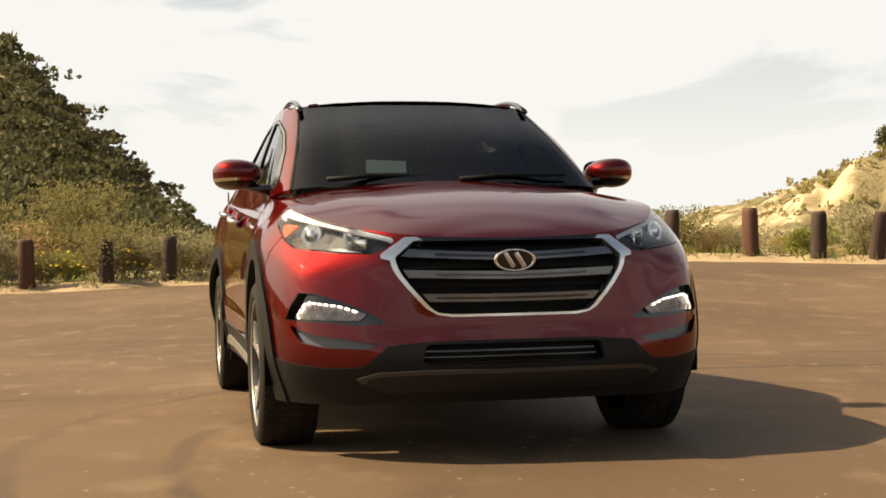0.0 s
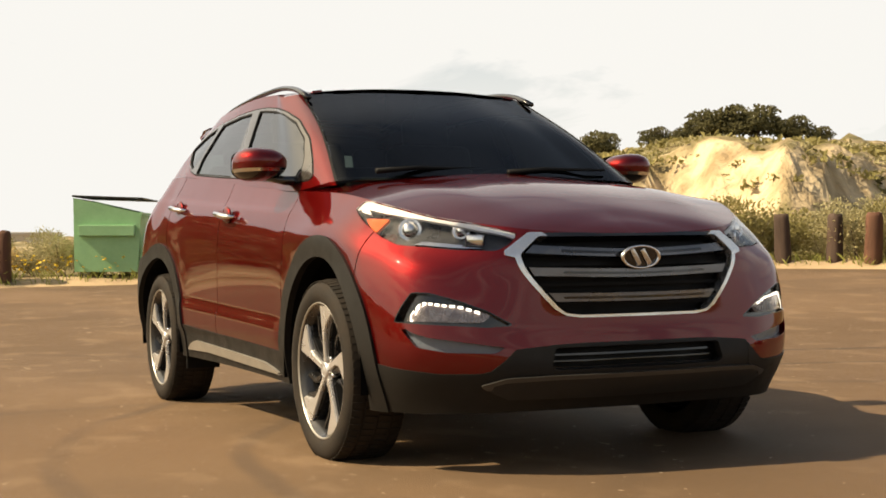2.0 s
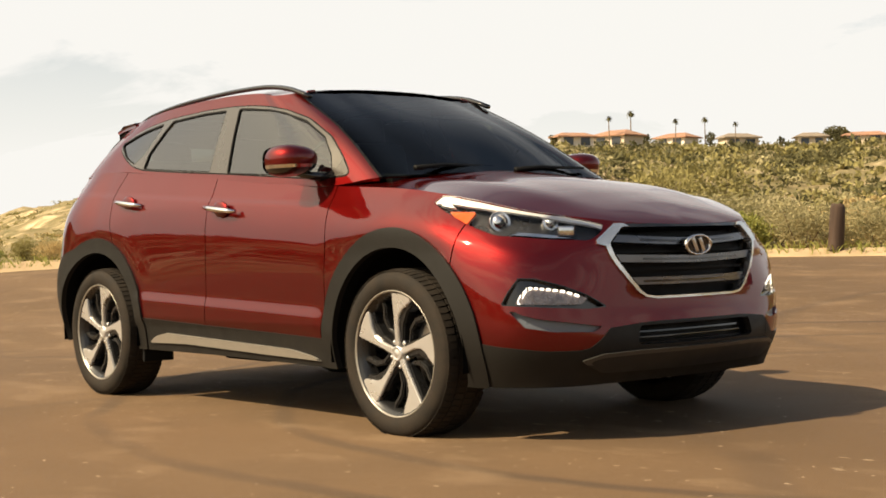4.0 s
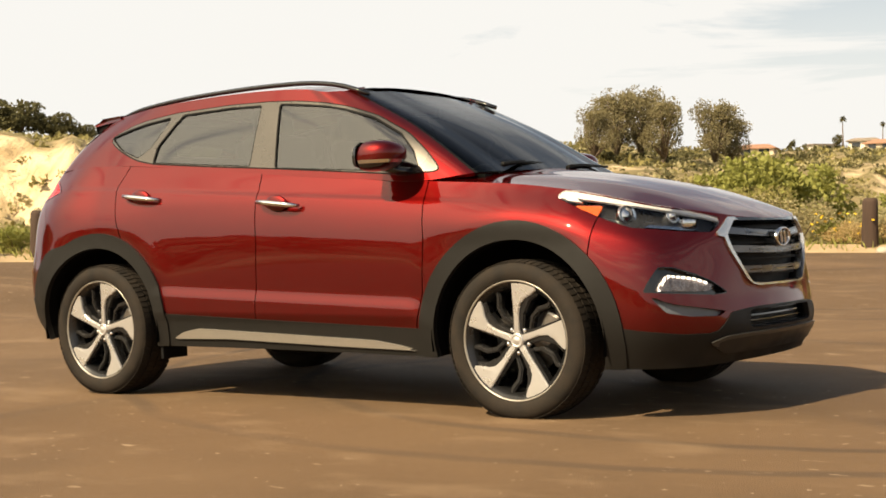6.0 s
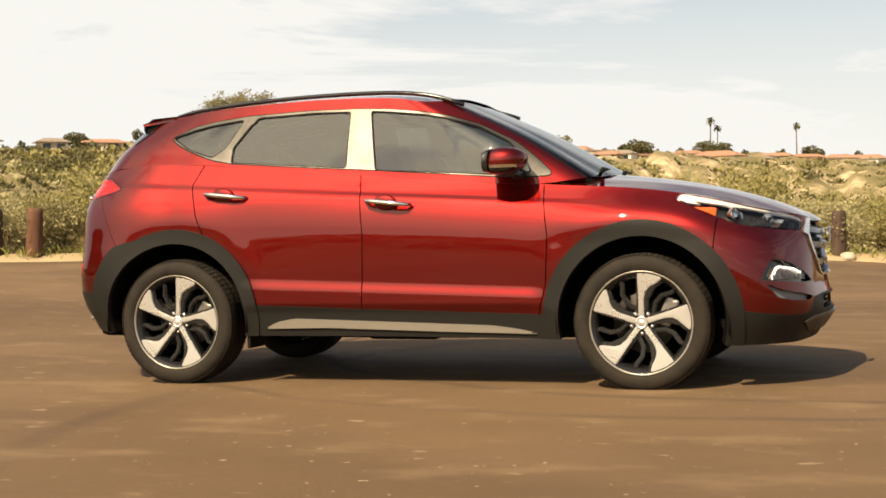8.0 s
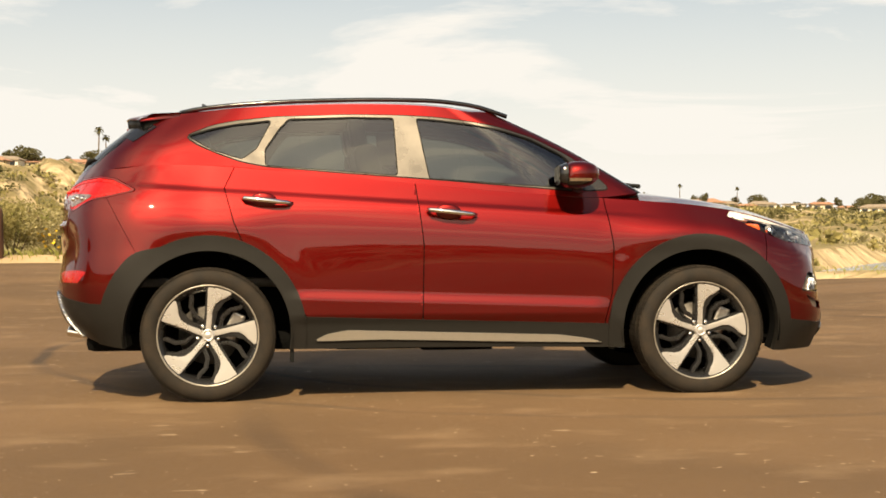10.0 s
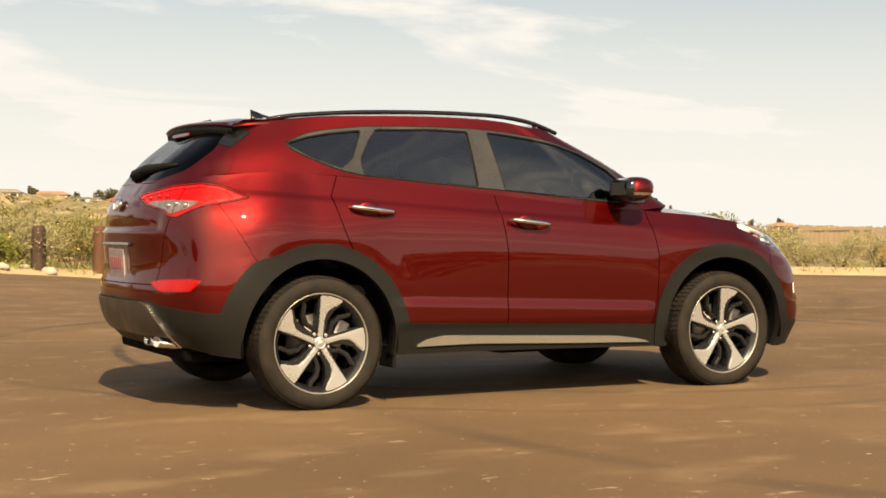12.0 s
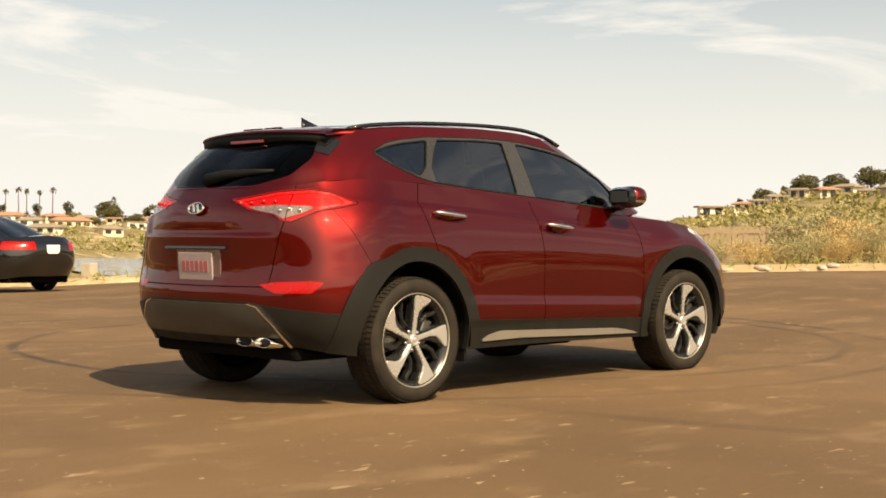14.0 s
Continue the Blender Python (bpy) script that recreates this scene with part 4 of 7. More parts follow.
for pane, k in ((PANE_F, 0), (PANE_R, 1), (PANE_Q, None)):
    p_in, day = day.cut(side_field(day, pane))
    seal, day = day.cut(side_field(day, pane) - 0.0065)
    sides(seal, "window_seal", M_MATT, 0.001, 0.008)
    for j, sh in enumerate((p_in, p_in.mirror())):
        ob = sh.out("window_pane" if k is not None else "quarter_window", M_SIDEGLASS, suv if k is None else doors[k][j], -0.006, 0.004)
gasket, rest2 = rest2.cut(side_field(rest2, rounded(DAY, 0.04)) - 0.006)
sides(gasket, "window_gasket", M_MATT, -0.002, 0.006)
sides(day, "window_surround", M_SATIN, 0.003, 0.012, "satin bronze window surround")
fin, rest2 = rest2.cut(side_field(rest2, [(-1.62, 1.470), (-1.70, 1.505), (-1.95, 1.52), (-1.82, 1.425), (-1.745, 1.385)]))
sides(fin, "spoiler_fin", M_BLACK, 0.004, 0.02, "gloss black fin beside the window")
rest2.both().out("pillar_frame", M_PAINT, suv, 0, 0.02)

# roof and bonnet: spanned from their edge to the middle line
P = g_up[:, -1]
spine_z = smooth_curve([-1.70, -1.2, -.5, -.1, .19], [1.560, 1.612, 1.640, 1.635, 1.602], np.clip(P[:, 0], -1.70, .19))
sv = np.linspace(0, 1, 40)
roof_g = np.zeros((len(P), 40, 3))
roof_g[..., 0] = P[:, None, 0]
roof_g[..., 1] = P[:, None, 1] * (1 - sv)[None]
roof_g[..., 2] = P[:, None, 2] + (spine_z - P[:, 2])[:, None] * (1 - (1 - sv) ** 2.4)[None]
roof = grid_sheet(roof_g, np.zeros(roof_g.shape[:2]))
glass_f = np.maximum(np.maximum(np.abs(roof.p[:, 1]) - 0.485, roof.p[:, 0] - 0.5), -1.42 - roof.p[:, 0])
roof_glass, roof_red = roof.cut(glass_f)
roof_glass.both().out("panoramic_roof", M_ROOFGLASS, suv, 0.001, 0.004, "black glass panoramic roof")
roof_red.both().out("roof_frame", M_PAINT, suv, 0, 0.01)

E0 = g_low[:, -1]
i0 = int(np.argmin(np.abs(E0[:, 0] - 0.83) + (E0[:, 0] < 0) * 9))
E1 = E0[i0:]
tt = np.linspace(0, 1, len(E1))
arc = np.concatenate([[0], np.cumsum(np.linalg.norm(np.diff(E1, axis=0), axis=1))])
arc /= arc[-1]
sx = 1.08 + (2.175 - 1.08) * (arc * 0.62 + 0.38 * (1 - (1 - arc) ** 2))
sz = smooth_curve([1.05, 1.25, 1.6, 1.887, 2.05, 2.13, 2.175], [1.146, 1.122, 1.066, .990, .927, .893, .866], sx)
Q = np.stack([sx, np.zeros_like(sx), sz], 1)
sv = np.linspace(0, 1, 60)
hood_g = E1[:, None] * (1 - sv)[None, :, None] + Q[:, None] * sv[None, :, None]
hood_g[..., 0] = E1[:, None, 0] + (Q[:, 0] - E1[:, 0])[:, None] * (1 - (1 - sv) ** 1.7)[None]
hood_g[..., 2] = E1[:, None, 2] + (Q[:, 2] - E1[:, 2])[:, None] * (1 - (1 - sv) ** 2.0)[None]
yy = np.abs(hood_g[..., 1])
crest = 0.70 - 0.18 * ramp(hood_g[..., 0], 0.9, 2.1)
hood_g[..., 2] += 0.010 * np.exp(-((yy - crest + 0.10) / 0.075) ** 2) * (1 - ramp(hood_g[..., 0], 1.75, 2.15)) * ramp(sv, 0, 0.08)[None]
for _ in range(70):
    mid_z = hood_g[1:-1, 1:-1, 2] * 0.2 + 0.2 * (hood_g[:-2, 1:-1, 2] + hood_g[2:, 1:-1, 2] + hood_g[1:-1, :-2, 2] + hood_g[1:-1, 2:, 2])
    hood_g[1:-1, 1:-1, 2] = mid_z
    hood_g[1:-1, -1, 2] = hood_g[1:-1, -2, 2]
hood = grid_sheet(hood_g, np.zeros(hood_g.shape[:2]))
hood.both().out("bonnet", M_PAINT, suv, 0, 0.012)

# grille: recessed dark mesh, chrome frame, three bars, oval badge
g_open.both().out("grille_mesh", M_MATT, suv, -0.055, 0.0)
rim_sheet, top_strip = g_ring.cut(g_ring.p[:, 2] - (.856 + .02 * ramp(np.abs(g_ring.p[:, 1]), .34, .37)))
top_strip.both().out("grille_top", M_BLACK, suv, 0.002, 0.03)
rim_sheet.both().out("grille_frame", M_FRAME, suv, 0.010, 0.06, "bright chrome grille frame")
for z0, drop in ((.796, .018), (.723, .010), (.637, .004)):
    bar = g_open.cut(np.abs(g_open.p[:, 2] - (z0 + drop * (np.abs(g_open.p[:, 1]) / .4) ** 1.5)) - 0.0150)[0]
    bar = bar.cut(np.maximum(field(bar, grille_in) + 0.012, -1))[0]
    b = bar.both().out("grille_bar", M_SLAT, suv, -0.004, 0.03, "satin dark chrome grille bar")
    groove = bar.cut(np.maximum(np.abs(bar.p[:, 2] - (z0 - 0.001 + drop * (np.abs(bar.p[:, 1]) / .4) ** 1.5)) - 0.0045, np.abs(bar.p[:, 1]) - .30))[0]
    groove.both().out("groove", M_BLACK, b, -0.002, 0.002)
for z0 in (.835, .760, .685, .612):
    bar = g_open.cut(np.abs(g_open.p[:, 2] - z0) - 0.006)[0]
    bar.both().out("grille_slat", M_MATT, suv, -0.035, 0.015)
inner.both().out("intake_mesh", M_MATT, suv, -0.05, 0.0)
for k in range(4):
    bar = inner.cut(np.abs(inner.p[:, 2] - (.39 + .026 * k)) - 0.004)[0]
    bar.both().out("intake_slat", M_BLACK, suv, -0.03, 0.01)


def oval_badge(x, z, rx, lean, name):
    """A chrome oval ring with a slanted bar over a dark oval."""
    bd = empty(name)
    bd.parent = suv
    bd.matrix_basis = pose(x, 0, z, 0, lean, 0)
    vs, fs = [], []
    for k in range(48):
        a = 2 * math.pi * k / 48
        for s, h in ((1.0, 0), (1.0, .010), (.96, .013), (.88, .013), (.84, .010), (.84, 0)):
            vs.append((h, math.cos(a) * rx * s, math.sin(a) * rx * .52 * s))
    for k in range(48):
        for i in range(5):
            fs.append((k * 6 + i, k * 6 + i + 1, ((k + 1) % 48) * 6 + i + 1, ((k + 1) % 48) * 6 + i))
    mesh_object("ring", vs, fs, M_CHROME, bd, "chrome oval ring")
    n = len(vs)
    back_v = [(.002, math.cos(2 * math.pi * k / 48) * rx * .86, math.sin(2 * math.pi * k / 48) * rx * .45) for k in range(48)]
    mesh_object("badge_back", back_v, [tuple(range(48))], M_BLACK, bd, smooth=False)
    bm = bmesh.new()
    for q in (-1, 1):
        box(bm, (.010, rx * .22, rx * .80), pose(.006, q * rx * .26, 0, 32, 0, 0), .003)
    part("emblem", bm, M_FRAME, bd, "plain slanted chrome emblem", True)
    return bd


oval_badge(2.214, .780, .083, 6, "front_badge")
rb = oval_badge(-2.182, 1.088, .072, 0, "rear_badge")
rb.matrix_basis = pose(-2.180, 0, 1.088, 0, -20, 180)

# headlamps
housing = front_lens
sides(housing, "headlamp_housing", M_LAMPIN, -0.045, 0.0)
for mir in (1, -1):
    lens = (front_lens if mir == 1 else front_lens.mirror()).out("headlamp", M_LENS, suv, 0.001, 0.003, "clear headlamp with dark chrome housing")
    fx = front_lens.p[:, 0]
    brow, _ = front_lens.cut(np.maximum(-(field(front_lens, lamp_front) + 0.028 - 0.036 * np.clip(fx - 1.6, 0, .46)), np.where(front_lens.p[:, 2] > .958 - .21 * (fx - 1.6), -1, 1)))
    foot, _ = front_lens.cut(np.maximum(np.maximum(-(field(front_lens, lamp_front) + 0.022), field(front_lens, lamp_front) + 0.010), np.where((front_lens.p[:, 2] < .925 - .21 * (fx - 1.6)) & (fx > 1.90), -1, 1)))
    (brow if mir == 1 else brow.mirror()).out("brow_strip", M_BROW, lens, -0.006, 0.012, "bright strip along the lamp's brow")
    (foot if mir == 1 else foot.mirror()).out("lower_strip", M_CHROME, lens, -0.012, 0.010)
    amb = front_lens.cut(field(front_lens, rounded(wrap([(1.600, .812, .950), (1.715, .770, .944), (1.712, .812, .893), (1.656, .819, .916)]), 0.006)))[0]
    (amb if mir == 1 else amb.mirror()).out("amber_reflector", M_AMBER, lens, -0.018, 0.01, "orange side reflector")
    for cx, cw, cz, r in ((1.826, .746, .883, .046), (1.975, .610, .874, .034)):
        vs, fs = lathe([(r, 0), (r, .028), (r * .86, .036), (r * .80, .026), (r * .6, .036), (r * .3, .043), (0.001, .045)], 28, "z")
        ob = mesh_object("projector", vs, fs, M_CHROME, lens, "round chrome projector lamp")
        ob.matrix_basis = pose(cx - .045, -mir * (cw - .035), cz, 0, 76, -mir * 30)
    bm = bmesh.new()
    box(bm, (.05, .07, .045), pose(2.005, -mir * .555, .845, 0, 0, -mir * 40), .008)
    part("reflector_box", bm, M_CHROME, lens, "", True)

# fog lamps with a bright daytime strip, and the slots below them
for mir in (1, -1):
    def s(sh):
        return sh if mir == 1 else sh.mirror()
    rec = s(fog_face).out("fog_recess", M_BLACK, suv, -0.030, 0.0)
    wall = s(fog_face.cut(-(field(fog_face, fog_rec) + 0.003))[0]).out("recess_wall", M_BLACK, rec, -0.001, 0.035)
    lampf = fog_face.cut(field(fog_face, rounded(wrap([(1.964, .806, .566), (1.985, .783, .606), (2.002, .762, .634), (2.073, .661, .618), (2.127, .565, .584), (2.118, .592, .560), (2.057, .704, .562)]), 0.008)))[0]
    lamp = s(lampf).out("fog_lamp", M_CLEARIN, suv, -0.016, 0.012, "small lamp with a bright led strip")
    led = lampf.cut(-(field(lampf, rounded(wrap([(1.971, .800, .545), (1.990, .778, .605), (2.005, .757, .6245), (2.073, .661, .6100), (2.119, .580, .583), (2.14, .53, .540)]), 0.006))))[0]
    for xk in np.arange(1.978, 2.126, .0135):
        dot = led.cut(np.abs(led.p[:, 0] - xk) - .0042)[0]
        if len(dot.p) > 8:
            s(dot).out("led", M_LED, lamp, -0.008, 0.002, "bright white led")
    s(lampf).out("fog_lens", M_LENS, lamp, -0.003, 0.002)
    s(slot_face).out("bumper_slot", M_BLUEGREY, suv, -0.022, 0.0, "blue grey slot in the bumper")
    s(slot_face.cut(-(field(slot_face, slot_rec) + 0.002))[0]).out("slot_wall", M_PAINT, suv, -0.0005, 0.025)

# rear lamps and reflectors
clear_poly = rounded(wrap([(-2.133, 0.393, 1.096), (-2.07, 0.581, 1.106), (-1.97, 0.727, 1.1), (-1.954, 0.745, 1.092), (-2.011, 0.709, 1.061), (-2.081, 0.63, 1.032), (-2.099, 0.573, 1.058), (-2.13, 0.454, 1.08)]), 0.006)
def on_tail(w, z):
    """The place on the tail's surface at a half width and height."""
    q = BODY_P[BODY_P[:, 0] < -1.75]
    return q[np.argmin((q[:, 1] + w) ** 2 + (q[:, 2] - z) ** 2)]


c_in, c_out = rear_lens.cut(field(rear_lens, clear_poly))
rim_l, core = c_out.cut(-(field(c_out, tail_lamp) + 0.007))
f_core = field(core, tail_lamp)
guide, core = core.cut(np.maximum(np.maximum(-(f_core + 0.024), f_core + 0.011), 1.085 + .30 * np.clip(np.abs(core.p[:, 1]) - .60, -.3, 0) * -.1 - core.p[:, 2]))
for mir in (1, -1):
    def flip(sheet):
        return sheet if mir == 1 else sheet.mirror()
    inner_l, outer_l = core.cut(field(core, tailgate) + GAP)
    outer_l = outer_l.cut(field(outer_l, tailgate) - GAP)[1]
    tl = flip(outer_l).out("tail_lamp", M_REDLENS, suv, -0.004, 0.01, "red and clear tail lamp")
    flip(inner_l).out("gate_lamp", M_REDLENS, tl, -0.004, 0.01)
    flip(rim_l).out("lamp_rim", M_REDDARK, tl, 0.001, 0.02, "deep red lamp rim")
    flip(guide).out("light_guide", M_REDGUIDE, tl, -0.001, 0.006, "bright red light guide")
    for piece in c_in.cut(field(c_in, tailgate)):
        flip(piece.cut(np.abs(field(piece, tailgate)) * -1 + GAP)[0]).out("clear_insert", M_CLEARIN, tl, -0.002, 0.006, "clear silver insert")
    for w, z in ((.34, 1.120), (.41, 1.120), (.48, 1.124), (.54, 1.128), (.64, 1.084), (.69, 1.080), (.60, 1.078)):
        x_, y_, z_ = on_tail(w, z)
        bm = bmesh.new()
        bmesh.ops.create_uvsphere(bm, u_segments=10, v_segments=6, radius=.010 if z > 1.1 else .014)
        dot = part("bulb", bm, M_REDGUIDE if z > 1.1 else M_CHROME, tl, "", True)
        dot.matrix_basis = pose(float(x_), float(y_) * mir, float(z_))
    (refl if mir == 1 else refl.mirror()).out("rear_reflector", M_REDLENS, suv, 0.001, 0.01, "long red bumper reflector")

# plate, its recess and the bumper's trims
bm = bmesh.new()
box(bm, (.014, .31, .155), pose(-2.185, 0, .765, 0, -4, 0), .004)
plate = part("number_plate", bm, M_PLATE, suv, "pale plate with red characters in a grey holder")
for k in range(6):
    bm = bmesh.new()
    box(bm, (.004, .028, .062), pose(-2.1935, -.105 + .042 * k, .765, 0, -4, 0), .001)
    part("plate_bar", bm, M_PLATEINK, plate)
bm = bmesh.new()
box(bm, (.012, .40, .20), pose(-2.177, -.02, .766, 0, -3, 0), .006)
part("plate_holder", bm, M_HOLDER, suv, "satin mauve grey plate holder")
bm = bmesh.new()
box(bm, (.020, .56, .020), pose(-2.190, 0, .868, 0, 10, 0), .006)
part("grab_strip", bm, M_BLACK, suv, "black strip over the plate")
for y in (-.50, -.34):
    vs, fs = lathe([(.036, 0), (.036, .12), (.033, .125), (.030, .12), (.028, .03), (.0, .03)], 28, "z")
    ob = mesh_object("exhaust_tip", [(a * .80, b * 2.05, c) for a, b, c in vs], fs, M_CHROME, suv, "oval chrome exhaust tip")
    ob.matrix_basis = pose(-1.985, y, .338, 0, -82, 0)

# roof spoiler, wiper, aerial, roof rails
sp_n = 33
vs, fs = [], []
for i in range(sp_n):
    y = -.57 + 1.14 * i / (sp_n - 1)
    c = abs(y) / .57
    x1 = -1.835 + .085 * c ** 2 + .03 * c ** 8
    d = .020 * c ** 2 + .006 * c ** 8
    for x, z in ((-1.47 - .03 * c, 1.578 - d), (-1.65, 1.570 - d), (x1 + .04, 1.550 - d), (x1 + .008, 1.542 - d), (x1, 1.533 - d), (x1 + .012, 1.527 - d), (-1.50, 1.552 - d)):
        vs.append((x, y, z))
for i in range(sp_n - 1):
    for k in range(7):
        fs.append((i * 7 + k, (i + 1) * 7 + k, (i + 1) * 7 + (k + 1) % 7, i * 7 + (k + 1) % 7))
fs += [tuple(range(6, -1, -1)), tuple(range((sp_n - 1) * 7, sp_n * 7))]
mesh_object("roof_spoiler", vs, fs, M_PAINT, suv, "red roof spoiler over the rear window")
vs, fs = [], []
for i in range(sp_n):
    y = -.563 + 1.126 * i / (sp_n - 1)
    c = abs(y) / .563
    x1 = -1.825 + .085 * c ** 2 + .03 * c ** 8
    d = .020 * c ** 2 + .006 * c ** 8
    for x, z in ((x1 - .004, 1.529 - d), (x1 - .002, 1.500 - d), (x1 + .022, 1.455 - d), (x1 + .075, 1.432 - d - .01 * c), (-1.66, 1.490 - d), (-1.58, 1.53 - d)):
        vs.append((x, y, z))
for i in range(sp_n - 1):
    for k in range(6):
        fs.append((i * 6 + k, (i + 1) * 6 + k, (i + 1) * 6 + (k + 1) % 6, i * 6 + (k + 1) % 6))
fs += [tuple(range(5, -1, -1)), tuple(range((sp_n - 1) * 6, sp_n * 6))]
mesh_object("spoiler_underside", vs, fs, M_MATT, suv, "gloss black underside of the spoiler")
bm = bmesh.new()
box(bm, (.012, .30, .020), pose(-1.822, 0, 1.482, 0, 8, 0), .004)
part("brake_lamp", bm, M_REDDARK, suv, "narrow red brake lamp under the spoiler")
for mir in (1, -1):
    rail = []
    for k in range(25):
        f = k / 24
        x = -1.50 + 1.81 * f
        lift = .030 * min(1, f / .08, (1 - f) / .08) ** .5
        rail.append((x, -mir * smooth_curve([-1.6, -1.2, -.5, -.05, .31], [.505, .545, .575, .588, .588], [x])[0],
                     smooth_curve([-1.6, -1.35, -1.11, -.68, -.28, -.05, .135, .28], [1.540, 1.572, 1.594, 1.615, 1.619, 1.611, 1.585, 1.546], [x])[0] + lift * .3))
    vs, fs = tube(rail, .017, 10, flat=.75)
    mesh_object("roof_rail", vs, fs, M_BLACK, suv, "slim black roof rail")
vs, fs = tube([(-2.062, .06, 1.250), (-2.045, -.08, 1.280), (-2.015, -.32, 1.292), (-1.975, -.43, 1.298)], .016, 8, radii=[.040, .030, .018, .008])
mesh_object("rear_wiper", vs, fs, M_MATT, suv, "black rear wiper")
vs = []
for k in range(12):
    f = k / 11
    for s_ in (-1, 1):
        vs.append((-1.265 - .14 * f, s_ * .028 * math.sin(math.pi * min(f * .6 + .2, 1)) * (1 - f * .6), 1.590))
    vs.append((-1.265 - .145 * f, 0, 1.606 + .046 * f ** 1.1))
fs = [(3 * k, 3 * k + 3, 3 * k + 5, 3 * k + 2) for k in range(11)] + [(3 * k + 1, 3 * k + 2, 3 * k + 5, 3 * k + 4) for k in range(11)] + [(33, 34, 35)]
mesh_object("shark_fin_aerial", vs, fs, M_BLACK, suv, "black shark fin aerial")
for y in (.06, -.56):
    vs, fs = tube([(1.075, y, 1.150), (1.04, y + .20, 1.168), (1.02, y + .52, 1.168)], .009, 6, radii=[.014, .010, .006])
    mesh_object("front_wiper", vs, fs, M_MATT, suv)

# door handles and mirrors
for k, (x, z, tilt_) in enumerate(((-.035, 1.000, 6), (-1.02, 1.062, 6))):
    for j, mir in enumerate((1, -1)):
        w0 = .899 if k == 0 else .878
        h = empty("door_handle")
        h.parent = doors[k][j]
        h.matrix_basis = pose(x, -mir * w0, z, 0, tilt_, 0)
        vs, fs = tube([(-.135, mir * .012, 0), (-.12, -mir * .016, 0), (-.06, -mir * .030, 0), (.04, -mir * .032, 0), (.10, -mir * .022, 0), (.13, mir * .010, 0)], .013, 10, radii=[.010, .0135, .0145, .0145, .0125, .009], flat=.95)
        mesh_object("grip", vs, fs, M_CHROME, h, "chrome door handle")
        bm = bmesh.new()
        bmesh.ops.create_uvsphere(bm, u_segments=20, v_segments=10, radius=1, matrix=pose(-.02, mir * .012, 0) @ Matrix.Diagonal((.070, .016, .042, 1)))
        part("cup", bm, M_PAINT, h, "", True)
for mir in (1, -1):
    mr = empty("door_mirror")
    mr.parent = suv
    mr.matrix_basis = pose(.630, -mir * .930, 1.200)
    # housing: a swollen shell, taller at the outside front
    nu, nv = 28, 16
    vs, fs = [], []
    for i in range(nv + 1):
        b = math.pi * i / nv - math.pi / 2
        for k in range(nu):
            a = 2 * math.pi * k / nu
            cx, cy, cz = math.cos(b) * math.cos(a), math.cos(b) * math.sin(a), math.sin(b)
            sq = lambda q, e: math.copysign(abs(q) ** e, q)
            x = .125 * sq(cx, .95) if cx > 0 else .085 * sq(cx, .6)
            vs.append((x + .015 * cz, mir * (.118 * sq(cy, .85)), (.072 + .010 * cy * -1) * sq(cz, .82)))
    for i in range(nv):
        for k in range(nu):
            fs.append((i * nu + k, i * nu + (k + 1) % nu, (i + 1) * nu + (k + 1) % nu, (i + 1) * nu + k))
    low = [(v[0], v[1], v[2]) for v in vs]
    zc = [sum(vs[q][2] for q in f) / 4 for f in fs]
    mesh_object("mirror_cap", vs, [f for f, z in zip(fs, zc) if z > -.012], M_PAINT, mr)
    bm = bmesh.new()
    oval = [(math.copysign(abs(math.cos(q * math.pi / 16)) ** .6, math.cos(q * math.pi / 16)), math.copysign(abs(math.sin(q * math.pi / 16)) ** .6, math.sin(q * math.pi / 16))) for q in range(32)]
    rv = [(-.098, a * .085, b * .052) for a, b in oval] + [(-.060, a * .112, b * .066) for a, b in oval]
    mesh_object("mirror_rim", rv, [tuple(range(32))] + [(q, (q + 1) % 32, 32 + (q + 1) % 32, 32 + q) for q in range(32)], M_BLACK, mr, "gloss black rear of the mirror")
    mesh_object("mirror_base", vs, [f for f, z in zip(fs, zc) if z <= -.036], M_BLACK, mr)
    mesh_object("repeater", vs, [f for f, z in zip(fs, zc) if -.036 < z <= -.012], M_CHROME, mr, "chrome strip with the side repeater")
    bm = bmesh.new()
    box(bm, (.006, .135, .078), pose(-.099, 0, .002), .002)
    part("mirror_glass", bm, M_DARKMIRROR, mr)
    vs, fs = tube([(.01, mir * .03, -.055), (.03, mir * .10, -.070), (.06, mir * .165, -.075)], .03, 10, radii=[.028, .034, .040], flat=.6)
    mesh_object("mirror_arm", vs, fs, M_BLACK, mr)

# underbody and wheel housings
bm = bmesh.new()
box(bm, (4.0, 1.30, .10), pose(0, 0, .30), .04)
box(bm, (.40, 1.60, .34), pose(0, 0, .42), .02)
part("underbody", bm, M_SHELL, suv)
for x0 in (WB, -WB):
    for mir in (1, -1):
        vs, fs = [], []
        for k in range(29):
            a = math.radians(-9 + 198 * k / 28)
            for y in (.918, .55):
                vs.append((x0 + .446 * math.cos(a), -mir * y, ARCH_Z + .446 * math.sin(a)))
        fs = [(2 * k, 2 * k + 1, 2 * k + 3, 2 * k + 2) for k in range(28)]
        n = len(vs)
        vs.append((x0, -mir * .55, ARCH_Z))
        fs += [(2 * k + 1, n, 2 * k + 3) for k in range(28)]
        mesh_object("wheel_housing", vs, fs, M_SHELL, suv)
for mir in (1, -1):
    bm = bmesh.new()
    box(bm, (.020, .18, .12), pose(-.895, -mir * .79, .262), .006)
    part("mud_flap", bm, M_MATT, suv)
bm = bmesh.new()
box(bm, (.9, .5, .08), pose(-.2, -.10, .262), .02)
